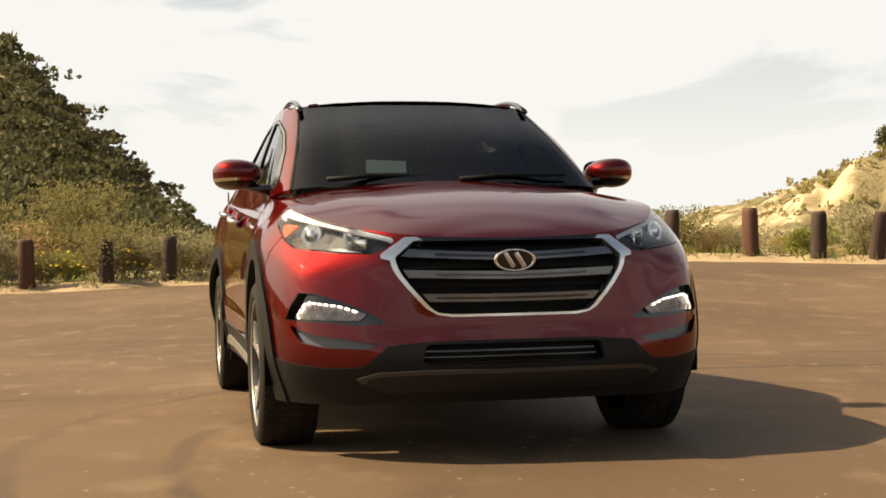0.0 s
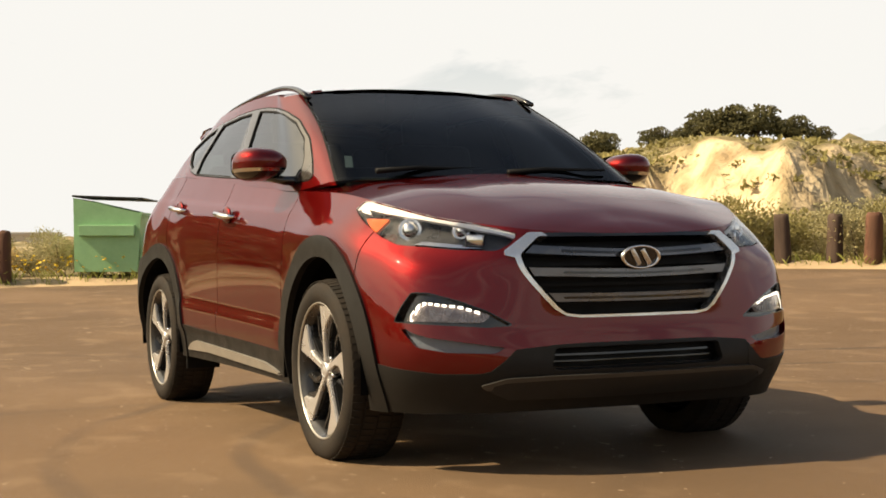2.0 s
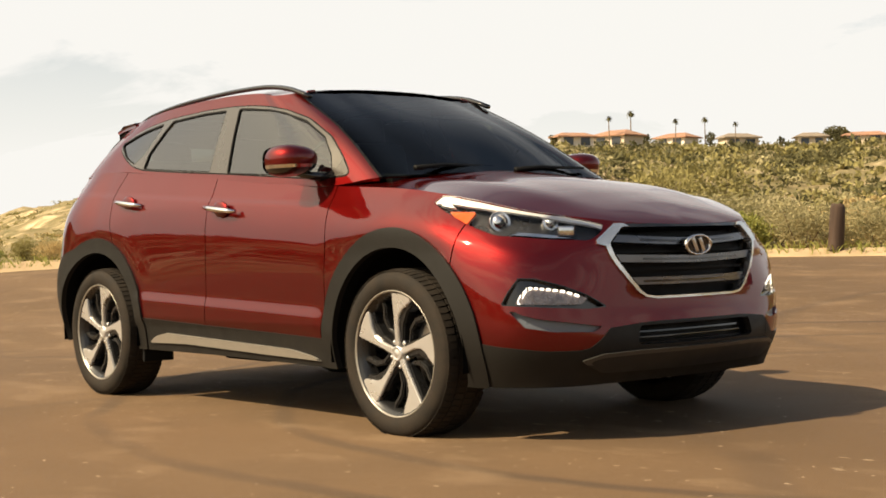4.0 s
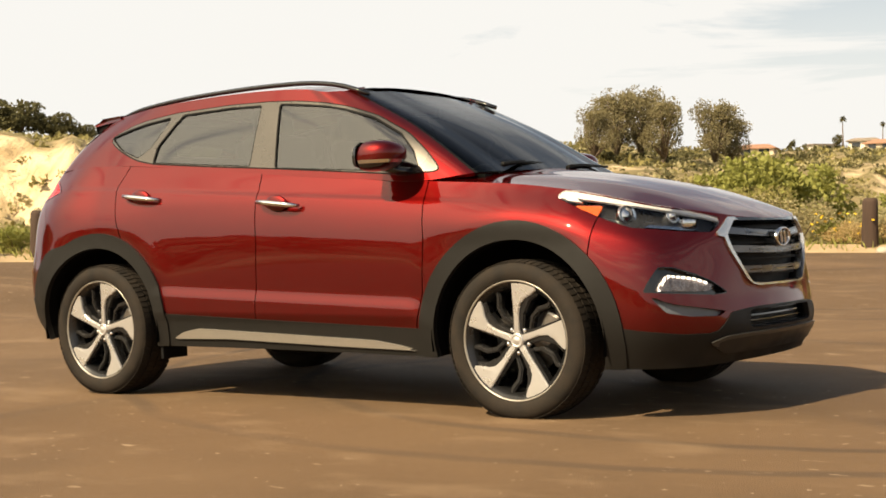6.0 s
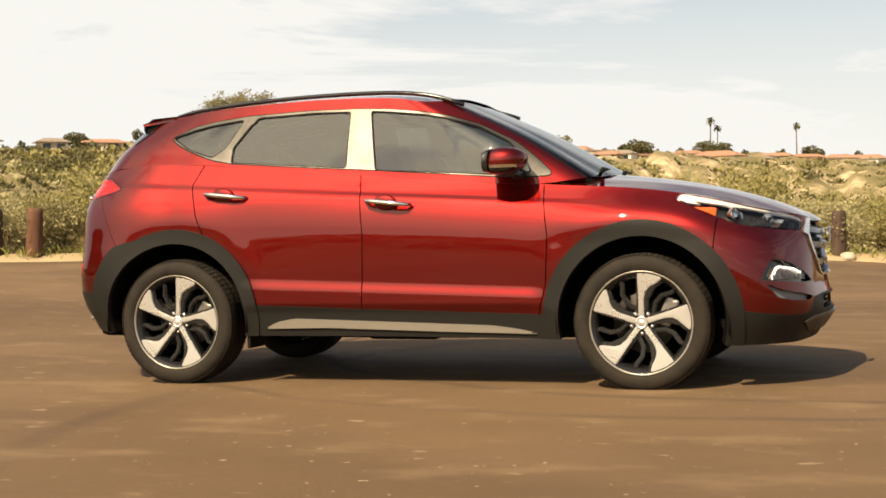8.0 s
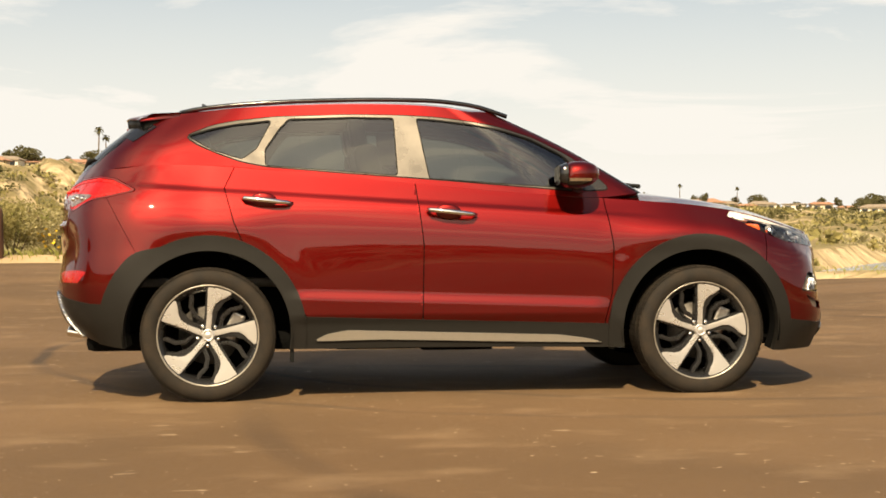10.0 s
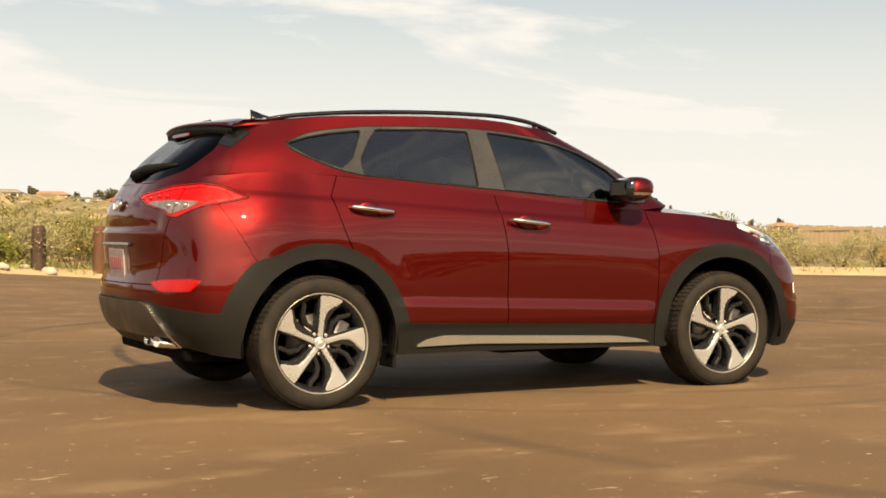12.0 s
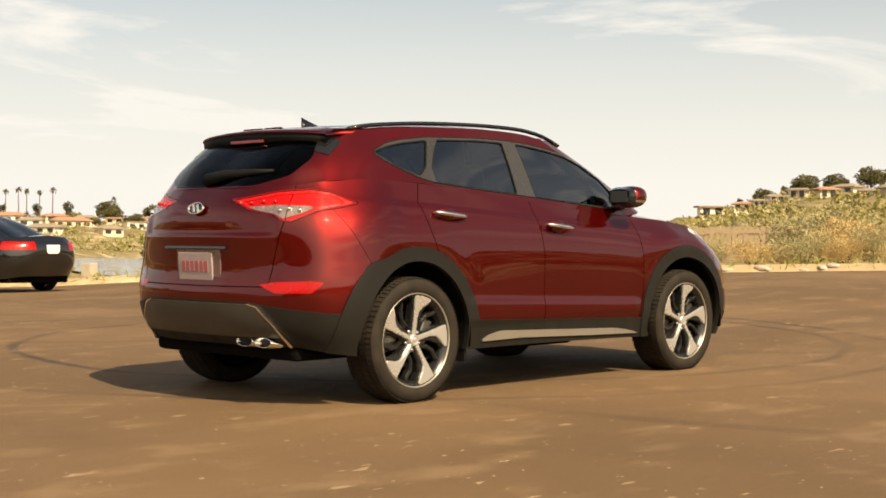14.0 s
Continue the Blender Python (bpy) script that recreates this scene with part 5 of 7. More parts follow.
part("exhaust_box", bm, M_SHELL, suv)

# cabin
bm = bmesh.new()
box(bm, (2.6, 1.30, .05), pose(-.45, 0, .62), .02)
part("cabin_floor", bm, M_TRIMIN, suv)
bm = bmesh.new()
box(bm, (.42, 1.36, .28), pose(.66, 0, 1.00), .09, 4)
part("dashboard", bm, M_TRIMIN, suv, "", True)
bm = bmesh.new()
box(bm, (.05, 1.34, .05), pose(1.02, 0, 1.08), .01)
part("cowl_panel", bm, M_MATT, suv)
for y in (.37, -.37):
    bm = bmesh.new()
    box(bm, (.50, .50, .16), pose(-.12, y, .80), .06, 3)
    box(bm, (.14, .48, .62), pose(-.42, y, 1.08, 0, -14, 0), .06, 3)
    box(bm, (.09, .26, .17), pose(-.52, y, 1.45, 0, -10, 0), .04, 3)
    part("front_seat", bm, M_SEAT, suv, "", True)
bm = bmesh.new()
box(bm, (.48, 1.25, .16), pose(-1.00, 0, .82), .06, 3)
box(bm, (.14, 1.24, .52), pose(-1.30, 0, 1.06, 0, -16, 0), .05, 3)
for y in (-.40, .40):
    box(bm, (.08, .24, .14), pose(-1.38, y, 1.36, 0, -10, 0), .035, 3)
part("rear_bench", bm, M_SEAT, suv, "", True)
vs, fs = lathe([(.185 + .014 * math.cos(2 * math.pi * k / 8), .014 * math.sin(2 * math.pi * k / 8)) for k in range(8)], 32, "z", True)
ob = mesh_object("steering_wheel", vs, fs, M_SEAT, suv)
ob.matrix_basis = pose(.30, .37, 1.03, 0, -65, 0)
bm = bmesh.new()
box(bm, (.03, .20, .06), pose(.40, 0, 1.46), .012)
part("inside_mirror", bm, M_MATT, suv)


# wheels
def build_wheel(mir):
    """A five-spoke alloy wheel; mir = 1 for the near side (outside towards -y)."""
    o = -1 if mir == 1 else 1
    wh = empty("wheel")
    wh.parent = suv
    prof = [(.262, .105), (.275, .118), (.300, .124), (.325, .120), (.342, .108), (.349, .095), (.351, .06), (.3515, 0), (.351, -.06), (.349, -.095), (.342, -.108), (.325, -.120), (.300, -.124), (.275, -.118), (.262, -.105)]
    vs, fs = lathe([(r, o * a) for r, a in prof], 96)
    # grooves around the tread
    tyre = mesh_object("tyre", vs, fs, M_TYRE, wh, "dusty low profile tyre")
    tv, tf = [], []
    for k in range(72):
        a0 = 2 * math.pi * k / 72
        for y0, y1 in ((-.108, -.066), (-.055, -.004), (.004, .055), (.066, .108)):
            base = len(tv)
            sk = .02 if y0 > -.06 and y1 < .06 else 0
            for da, y in ((.006, y0), (.074, y0), (.074, y1), (.006, y1)):
                a = a0 + da + (sk if y == y1 else 0)
                r1 = .3525 if abs(y) < .1 else .3475
                tv.append((r1 * math.cos(a), o * y, r1 * math.sin(a)))
            for da, y in ((.006, y0), (.074, y0), (.074, y1), (.006, y1)):
                a = a0 + da + (sk if y == y1 else 0)
                r1 = .3575 if abs(y) < .1 else .3505
                tv.append((r1 * math.cos(a), o * y, r1 * math.sin(a)))
            tf += [(base + 4, base + 5, base + 6, base + 7)] + [(base + i, base + (i + 1) % 4, base + 4 + (i + 1) % 4, base + 4 + i) for i in range(4)]
    mesh_object("tread", tv, tf, M_TYRE, tyre, smooth=False)
    vs, fs = lathe([(r, o * a) for r, a in ((.238, -.10), (.232, -.05), (.228, .02), (.236, .085), (.252, .100), (.262, .108), (.2665, .113), (.2680, .106), (.264, .098))], 96)
    mesh_object("barrel", vs, fs, M_POCKET, wh)
    vs, fs = lathe([(r, o * a) for r, a in ((.2595, .108), (.2620, .1120), (.2650, .1140), (.2680, .113), (.2680, .106))], 96)
    mesh_object("rim_lip", vs, fs, M_SILL, wh, "machined alloy rim lip")

    def prism(name, poly, y0, y1, mat_, ang, dish=0.0, bev=.004):
        bm = bmesh.new()
        ca, sa = math.cos(ang), math.sin(ang)
        q = []
        for x, r in poly:
            xx, zz = x * mir, r
            q.append((xx * ca + zz * sa, -xx * sa + zz * ca, math.hypot(x, r)))
        top = [bm.verts.new((x, o * (y1 + dish * (rr - .05)), z)) for x, z, rr in q]
        bot = [bm.verts.new((x, o * (y0 + dish * (rr - .05)), z)) for x, z, rr in q]
        bm.faces.new(top)
        bm.faces.new(bot[::-1])
        for i in range(len(q)):
            j = (i + 1) % len(q)
            bm.faces.new((top[i], top[j], bot[j], bot[i]))
        bmesh.ops.recalc_face_normals(bm, faces=bm.faces)
        if bev:
            te = [e for e in bm.edges if e.verts[0] in top and e.verts[1] in top]
            bmesh.ops.bevel(bm, geom=te, offset=bev, segments=2, affect="EDGES")
        return part(name, bm, mat_, wh)

    spoke = [(-.016, .030), (-.014, .10), (-.015, .17), (-.018, .258), (.030, .257), (.070, .249), (.108, .236), (.106, .222), (.080, .203), (.048, .186), (.024, .162), (.013, .12), (.013, .030)]
    web = [(-.030, .040), (-.026, .12), (-.026, .240), (-.012, .250), (.10, .230), (.112, .205), (.070, .176), (.038, .12), (.028, .040)]
    arm = [(.046, .040), (.060, .11), (.098, .150), (.150, .165), (.172, .185), (.184, .170), (.158, .143), (.112, .130), (.080, .098), (.062, .030)]
    for k in range(5):
        a = 2 * math.pi * k / 5
        prism("spoke", spoke, .070, .092, M_ALLOY, a, .06)
        prism("spoke_web", web, .030, .080, M_POCKET, a, .06, .006)
        prism("dark_arm", arm, .030, .068, M_POCKET, a, .08, .006)
        vs, fs = lathe([(.0115, o * .055), (.0115, o * .078), (.008, o * .084), (0, o * .085)], 12)
        b = mesh_object("wheel_nut", vs, fs, M_CHROME, wh)
        aa = a + math.pi / 5
        b.matrix_basis = pose(.056 * math.sin(aa), 0, .056 * math.cos(aa))
    vs, fs = lathe([(.034, o * .03), (.034, o * .090), (.030, o * .097), (.024, o * .097), (.022, o * .094), (.016, o * .098), (0, o * .099)], 36)
    mesh_object("hub_cap", vs, fs, M_ALLOY, wh)
    vs, fs = lathe([(.06, o * -.02), (.158, o * -.02), (.160, o * .002), (.06, o * .004), (.055, o * .03), (0, o * .03)], 64)
    mesh_object("brake_disc", vs, fs, M_DISC, wh)
    bm = bmesh.new()
    box(bm, (.075, .075, .15), pose(.128, o * .005, .052, 0, 22, 0), .014)
    part("brake_caliper", bm, M_DISC, wh)
    # black disc added to stand for the shade behind the spokes
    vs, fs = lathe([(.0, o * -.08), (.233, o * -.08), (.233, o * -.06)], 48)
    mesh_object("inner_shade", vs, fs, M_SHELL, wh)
    return wh


wheel_near = build_wheel(1)
wheel_near.matrix_basis = pose(WB, -.803, .351)
tagged(wheel_near, "five spoke machined alloy wheel with dusty tyre")
w2 = copy_thing(wheel_near, pose(-WB, -.803, .351, 0, 4, 0))
wheel_far = build_wheel(-1)
wheel_far.matrix_basis = pose(WB, .803, .351)
w4 = copy_thing(wheel_far, pose(-WB, .803, .351, 0, 20, 0))


# ---- planting ----
rng = np.random.default_rng(7)
M_SAGE = surf("sage_green_leaves", (0.42, 0.37, 0.21), (0.27, 0.24, 0.12), rough=0.8, scale=2.5, fine=9, island=0.8, spec=0.2, thin=0.3)
M_OLIVE = surf("olive_scrub_leaves", (0.31, 0.265, 0.105), (0.19, 0.17, 0.065), rough=0.8, scale=2.0, fine=7, island=0.8, spec=0.2, thin=0.3)
M_DARKLEAF = surf("dark_tree_leaves", (0.130, 0.118, 0.050), (0.080, 0.075, 0.034), rough=0.75, scale=1.2, fine=5, island=0.8, spec=0.25, thin=0.3)
M_EUC = surf("grey_green_tree_leaves", (0.27, 0.23, 0.125), (0.17, 0.148, 0.08), rough=0.8, scale=1.0, fine=5, island=0.8, spec=0.2, thin=0.3)
M_STRAW = surf("dry_straw_grass", (0.55, 0.42, 0.21), (0.40, 0.30, 0.145), rough=0.9, scale=3, fine=11, island=0.7, spec=0.2, thin=0.35)
M_FRESH = surf("fresh_green_leaves", (0.22, 0.235, 0.055), (0.30, 0.29, 0.085), rough=0.7, scale=3, fine=11, island=0.7, spec=0.3, thin=0.35)
M_YELLOW = surf("yellow_flowers", (0.75, 0.52, 0.03), (0.62, 0.42, 0.02), rough=0.6, scale=9, island=0.4)
M_BARK = surf("grey_brown_bark", (0.16, 0.115, 0.075), (0.10, 0.070, 0.045), rough=0.9, scale=8, fine=50, bump=0.006, bump_scale=40)


def leaves(count, lobes, leaf, long=1.8, rise=0.0):
    """Folded leaf blades scattered over the shells of lobes [(x, y, z, rx, ry, rz)]."""
    vs, fs = [], []
    lobes = np.array(lobes, float)
    pick = rng.integers(0, len(lobes), count)
    for k in range(count):
        c = lobes[pick[k]]
        d = rng.normal(size=3)
        d /= np.linalg.norm(d)
        p = c[:3] + d * c[3:] * rng.uniform(0.55, 1.06)
        if p[2] < 0.02:
            p[2] = rng.uniform(0.02, 0.15)
        t = d + rng.normal(size=3) * 0.7 + np.array([0, 0, rise])
        t /= np.linalg.norm(t)
        s = np.cross(t, rng.normal(size=3))
        s /= np.linalg.norm(s) + 1e-9
        sz = leaf * rng.uniform(0.6, 1.4)
        n0 = len(vs)
        bend = np.cross(s, t) * sz * 0.25
        vs += [p - t * sz * long * .5, p + s * sz * .5 + bend, p + t * sz * long * .5, p - s * sz * .5 + bend]
        fs += [(n0, n0 + 1, n0 + 2), (n0, n0 + 2, n0 + 3)]
    return vs, fs


def lobes_for(w, h, n):
    out = []
    for k in range(n):
        a, q = rng.uniform(0, 2 * math.pi), rng.uniform(0, 1) ** .6
        s = rng.uniform(.30, .50)
        out.append((math.cos(a) * q * w * .34, math.sin(a) * q * w * .34, h * rng.uniform(.28, .66), w * s * .62, w * s * .62, h * s * .62))
    return out


def leaf_mesh(name, count, lobes, leaf, material, long=1.8, rise=0.0, stems=0):
    vs, fs = leaves(count, lobes, leaf, long, rise)
    slots = [0] * len(fs)
    for k in range(stems):
        c = lobes[k % len(lobes)]
        a, b = tube([(c[0] * .2, c[1] * .2, 0), (c[0] * .7, c[1] * .7, c[2] * .6), (c[0] * 1.05, c[1] * 1.05, c[2] * 1.1)], .012, 5, radii=[.016, .011, .005])
        n0 = len(vs)
        vs += [tuple(v) for v in a]
        fs += [tuple(i + n0 for i in f) for f in b]
        slots += [1] * len(b)
    me = bpy.data.meshes.new(name)
    me.from_pydata([tuple(map(float, v)) for v in vs], [], fs)
    me.materials.append(material)
    me.materials.append(M_BARK)
    me.polygons.foreach_set("material_index", np.asarray(slots, dtype=np.int32))
    me.update()
    return me


SHRUBS = []
for k, (m_, nm, lab, w, h, cnt, leaf) in enumerate((
        (M_SAGE, "sage_bush", "pale sage green bush on the dry bank", 1.7, 1.25, 3600, .031),
        (M_SAGE, "sage_bush", "pale sage green bush on the dry bank", 1.4, 1.0, 3000, .031),
        (M_OLIVE, "coastal_bush", "olive green coastal bush behind the posts", 1.8, 1.5, 3600, .034),
        (M_OLIVE, "coastal_bush", "olive green coastal bush behind the posts", 1.3, 1.0, 2800, .031),
        (M_STRAW, "dry_bush", "straw coloured dry bush beside the lot", 1.5, 0.9, 3400, .026),
        (M_FRESH, "leafy_bush", "fresh green leafy bush beside the lot", 1.2, 0.75, 2600, .032))):
    SHRUBS.append((leaf_mesh(nm, cnt, lobes_for(w, h, 13), leaf, m_, 2.0, .4, 6), nm, lab))


def plant(kind, x, y, s, sz=None):
    me, nm, lab = SHRUBS[kind]
    ob = new(nm, me)
    ob.matrix_basis = Matrix.LocRotScale((x, y, max(land_at(x, y), -0.4) - 0.03), Euler((0, 0, rng.uniform(0, 6.28))), (s * rng.uniform(.9, 1.15), s * rng.uniform(.9, 1.15), sz or s * rng.uniform(.85, 1.15)))
    return tagged(ob, lab, "bush", "bushes round the lot")


def polar(az, r):
    return r * math.cos(radians(az)), r * math.sin(radians(az))


# the nearest row of bushes
for az in np.arange(14, 194, 1.75):
    if 57.5 < az < 71 or (71 <= az < 73 and rng.uniform() < .8):
        continue
    dense = 1.0
    kind = int(rng.choice([0, 0, 1, 2, 3, 4, 5], p=[.18, .14, .16, .14, .12, .16, .10]))
    if az < 45:
        kind = int(rng.choice([0, 4, 4]))
    s = rng.uniform(.75, 1.15) * (.72 if az < 29 else .68 if az < 46 else .75 if az < 60 else .72 if az < 84 else 1.0)
    if az > 184:
        s *= 1.0
    elif az > 174.2:
        s *= 1.0
    elif az > 170:
        s *= .6
    elif az > 156:
        s *= .66
    elif az > 141:
        s *= .82
    if 27 < az < 44:
        s *= .92 if rng.uniform() < .7 else 1.1
    r = float(edge_r(np.array(az))) + rng.uniform(1.0, 2.2)
    plant(kind, *polar(az + rng.uniform(-.6, .6), r), s)
for az in np.arange(14, 194, 2.6):
    if 57.5 < az < 73 or 27 < az < 44 or (73 <= az < 84 and rng.uniform() < .4):
        continue
    r = float(edge_r(np.array(az))) + rng.uniform(3.2, 6.5)
    s = rng.uniform(1.0, 1.7) * (1.2 if 118 < az < 128 or az > 185 else .4 if az > 154 else .72 if az > 140 else .72 if 29 < az < 48 else .85)
    plant(int(rng.choice([0, 1, 2, 3, 4])), *polar(az + rng.uniform(-1, 1), r), s)

# far scrub over the slopes, too many to count
def scrub(name, label, count, az0, az1, f0, f1, size, material, per=16, tall=.7):
    vs, fs = [], []
    for k in range(count):
        az = rng.uniform(az0, az1)
        R = np.interp(az, DIST_AZ, DIST_R)
        r = 27 + (R * f1 - 27) * rng.uniform(f0, 1) ** .8
        if 26 < az < 46 and r < 44:
            continue
        x, y = polar(az, r)
        z = land_at(x, y)
        k_ = (r + 1.5) / r
        if land_at(x * k_, y * k_) - z > .75 and rng.uniform() < .72:
            continue
        if z < 0.45 and 42 < az < 76:
            continue
        s = size * rng.uniform(.5, 1.5) * (0.55 + r / 230) * (.45 if 152 < az < 180.5 else .75 if az < 152 and r < 60 else 1)
        lob = [(rng.normal() * s * .5, rng.normal() * s * .5, s * tall * rng.uniform(.15, .5), s * .42, s * .42, s * .32 * tall) for q in range(4)]
        v, f = leaves(per, lob, s * .19, 1.4, .2)
        n0 = len(vs)
        vs += [(a + x, b + y, max(c, .02) + z - .1 * s) for a, b, c in v]
        fs += [tuple(i + n0 for i in q) for q in f]
    ob = mesh_object(name, vs, fs, material, smooth=False)
    return tagged(ob, label, "scrub", kind="stuff")


scrub("hill_scrub", "olive and sage scrub over the dry slopes", 3200, 14, 172, 0.0, 1.02, 1.45, M_OLIVE, 44)
scrub("hill_sage", "pale sage scrub over the dry slopes", 2300, 14, 172, 0.0, 1.02, 1.3, M_SAGE, 44)
scrub("hill_thicket", "dark green thicket on the steep hill", 1900, 176.5, 198, 0.0, 1.0, 1.15, M_DARKLEAF, 60, .6)
# out of view: dark brush added so the red paint reflects less bright sky
scrub("unseen_brush", "unseen dark brush added behind the lot for the car's reflections", 900, 198, 356, 0.0, 1.0, 1.5, M_DARKLEAF, 40, .9)
scrub("ridge_brush", "dark green brush along the ridges", 2400, 64, 137, 0.15, 1.02, 1.35, M_DARKLEAF, 40, .8)
scrub("valley_grass", "straw coloured grass in the valley", 700, 84, 160, 0.0, .5, 1.1, M_STRAW, 36, .5)

# weeds and flowers along the asphalt's edge
vs, fs = [], []
for k in range(3600):
    az = rng.uniform(80, 194) if rng.uniform() < .8 else rng.uniform(14, 80)
    r = float(edge_r(np.array(az))) + abs(rng.normal()) * .55 + .12
    x, y = polar(az, r)
    z = land_at(x, y)
    h = rng.uniform(.04, .19)
    d = rng.normal(size=2) * .5
    w = rng.uniform(.006, .018)
    t = rng.uniform(0, 6.28)
    n0 = len(vs)
    vs += [(x - w * math.cos(t), y - w * math.sin(t), z - .01), (x + w * math.cos(t), y + w * math.sin(t), z - .01), (x + d[0] * h * .5 + w * .6, y + d[1] * h * .5, z + h * .7), (x + d[0] * h, y + d[1] * h, z + h)]
    fs += [(n0, n0 + 1, n0 + 2), (n0, n0 + 2, n0 + 3)]
tagged(mesh_object("weeds", vs, fs, M_FRESH, smooth=False), "low green weeds along the asphalt's edge", "weeds", kind="stuff")
vs, fs = [], []
for k in range(850):
    az = rng.choice([rng.uniform(172, 190), rng.uniform(164, 174), rng.uniform(100, 106), rng.uniform(74, 98)], p=[.62, .14, .10, .14])
    r = float(edge_r(np.array(az))) + rng.uniform(.25, 3.0)
    x, y = polar(az, r)
    z = land_at(x, y) + rng.uniform(.12, .42 if 160 < az < 184 else .60)
    for q in range(3):
        a = rng.uniform(0, 6.28)
        n0 = len(vs)
        s = rng.uniform(.018, .036)
        c, s2 = math.cos(a) * s, math.sin(a) * s
        vs += [(x + c, y + s2, z + s * .4), (x - s2, y + c, z - s * .3), (x - c, y - s2, z + s * .4), (x + s2, y - c, z + s * .9)]
        fs.append((n0, n0 + 1, n0 + 2, n0 + 3))
tagged(mesh_object("wild_flowers", vs, fs, M_YELLOW, smooth=False), "small yellow wild flowers in the bushes", "flowers", kind="stuff")


# ---- trees on the ridges ----
def tree_proto(name, label, height, width, material, count=900, flat=.8, trunk_h=.35, leaf=.30, n_l=11):
    t = empty(name, None, label, "tree")
    pts = [(0, 0, 0), (.04 * height, .02 * height, height * trunk_h * .6), (.02 * height, -.02 * height, height * trunk_h), (.03 * height, .01 * height, height * .78)]
    v, f = tube(pts, .1, 7, radii=[.045 * height, .034 * height, .026 * height, .008 * height])
    mesh_object("trunk", v, f, M_BARK, t)
    lob = []
    for k in range(n_l):
        a, q = 2 * math.pi * k / n_l + rng.uniform(-.3, .3), rng.uniform(.25, 1.0)
        lob.append((math.cos(a) * q * width * .36, math.sin(a) * q * width * .36, height * (trunk_h + (1 - trunk_h) * rng.uniform(.25, .80)), width * rng.uniform(.14, .24), width * rng.uniform(.14, .24), height * flat * rng.uniform(.09, .16)))
    for k in range(0, n_l, 2):
        c = lob[k]
        v, f = tube([pts[2], ((c[0] + pts[2][0]) * .5, (c[1] + pts[2][1]) * .5, (c[2] + pts[2][2]) * .5 + .02), c[:3]], .05, 5, radii=[.018 * height, .012 * height, .004 * height])
        mesh_object("limb", v, f, M_BARK, t)
    v, f = leaves(count, lob, leaf, 1.3)
    mesh_object("crown", v, f, material, t, smooth=False)
    return t


def palm_proto():
    t = empty("palm_tree", None, "tall slim fan palm on the ridge", "tree")
    v, f = tube([(0, 0, 0), (.15, 0, 4), (.1, .1, 8), (.2, .1, 11)], .2, 7, radii=[.28, .20, .17, .15])
    mesh_object("trunk", v, f, M_BARK, t)
    vs, fs = [], []
    for k in range(34):
        a, e = rng.uniform(0, 6.28), rng.uniform(-.9, 1.0)
        n0 = len(vs)
        ln = rng.uniform(1.1, 1.7)
        for i in range(4):
            q = i / 3
            w = .28 * math.sin(math.pi * (q * .8 + .12))
            px, pz = math.cos(e) * ln * q, math.sin(e) * ln * q - .75 * q * q
            for s in (-1, 1):
                vs.append((.2 + px * math.cos(a) - s * w * math.sin(a), .1 + px * math.sin(a) + s * w * math.cos(a), 11 + pz))
        fs += [(n0 + 2 * i, n0 + 2 * i + 1, n0 + 2 * i + 3, n0 + 2 * i + 2) for i in range(3)]
    mesh_object("crown", vs, fs, M_DARKLEAF, t, smooth=False)
    return t


oak = tree_proto("oak_tree", "dark spreading tree on the bluff", 6.0, 8.6, M_DARKLEAF, 2300, 1.0, .13, .34, 17)
euc = tree_proto("eucalyptus_tree", "tall grey green eucalyptus on the slope", 13.0, 9.6, M_EUC, 6500, 1.25, .08, .27, 34)
cyp = tree_proto("bushy_tree", "bushy dark green tree on the ridge", 5.0, 3.4, M_DARKLEAF, 900, 1.3, .12, .26, 9)
acacia = tree_proto("yellow_green_tree", "bright yellow green bushy tree in the valley", 5.0, 5.0, M_FRESH, 1500, 1.2, .12, .26, 11)
palm = palm_proto()
used_proto = set()


def stand(proto, az, el, r, s, group, base_el=None):
    """Stands a tree at an azimuth and distance on the land."""
    x, y = polar(az, r)
    z = land_at(x, y)
    m = Matrix.LocRotScale((x, y, z - .15 * s), Euler((0, 0, rng.uniform(0, 6.28))), (s, s, s))
    if proto.name not in used_proto:
        used_proto.add(proto.name)
        proto.matrix_basis = m
        tagged(proto, group=group)
        return proto
    c = copy_thing(proto, Matrix.LocRotScale(m.translation, m.to_euler(), None))
    c.scale = (s, s, s)
    return c


def rdist(az):
    return float(np.interp(az, DIST_AZ, DIST_R))


for az, s in ((148.7, .66), (146.3, .5), (145.2, .42), (144.2, .72), (143.3, .80), (142.2, .80), (140.7, .6), (139.6, .4), (136.2, .35), (30.5, .3), (28.8, .42), (27.6, .36), (26.2, .45), (24.8, .4), (123.5, .35), (104.2, .42), (93.4, .34), (85, .30), (76, .34), (70.5, .3), (66, .36), (57.4, .36), (55.6, .34), (51.5, .30), (134.5, .3)):
    stand(oak, az, 0, rdist(az) * 1.0, s * rdist(az) / 140, "trees on the ridges")
for az, r, s in ((118.2, 220, .72), (117.4, 228, .95), (116.4, 235, 1.0), (115.4, 228, .88), (113.3, 240, .95), (112.7, 245, .75), (104.8, 300, .6), (103.4, 310, .5)):
    stand(euc, az, 0, r, s, "trees on the slopes")
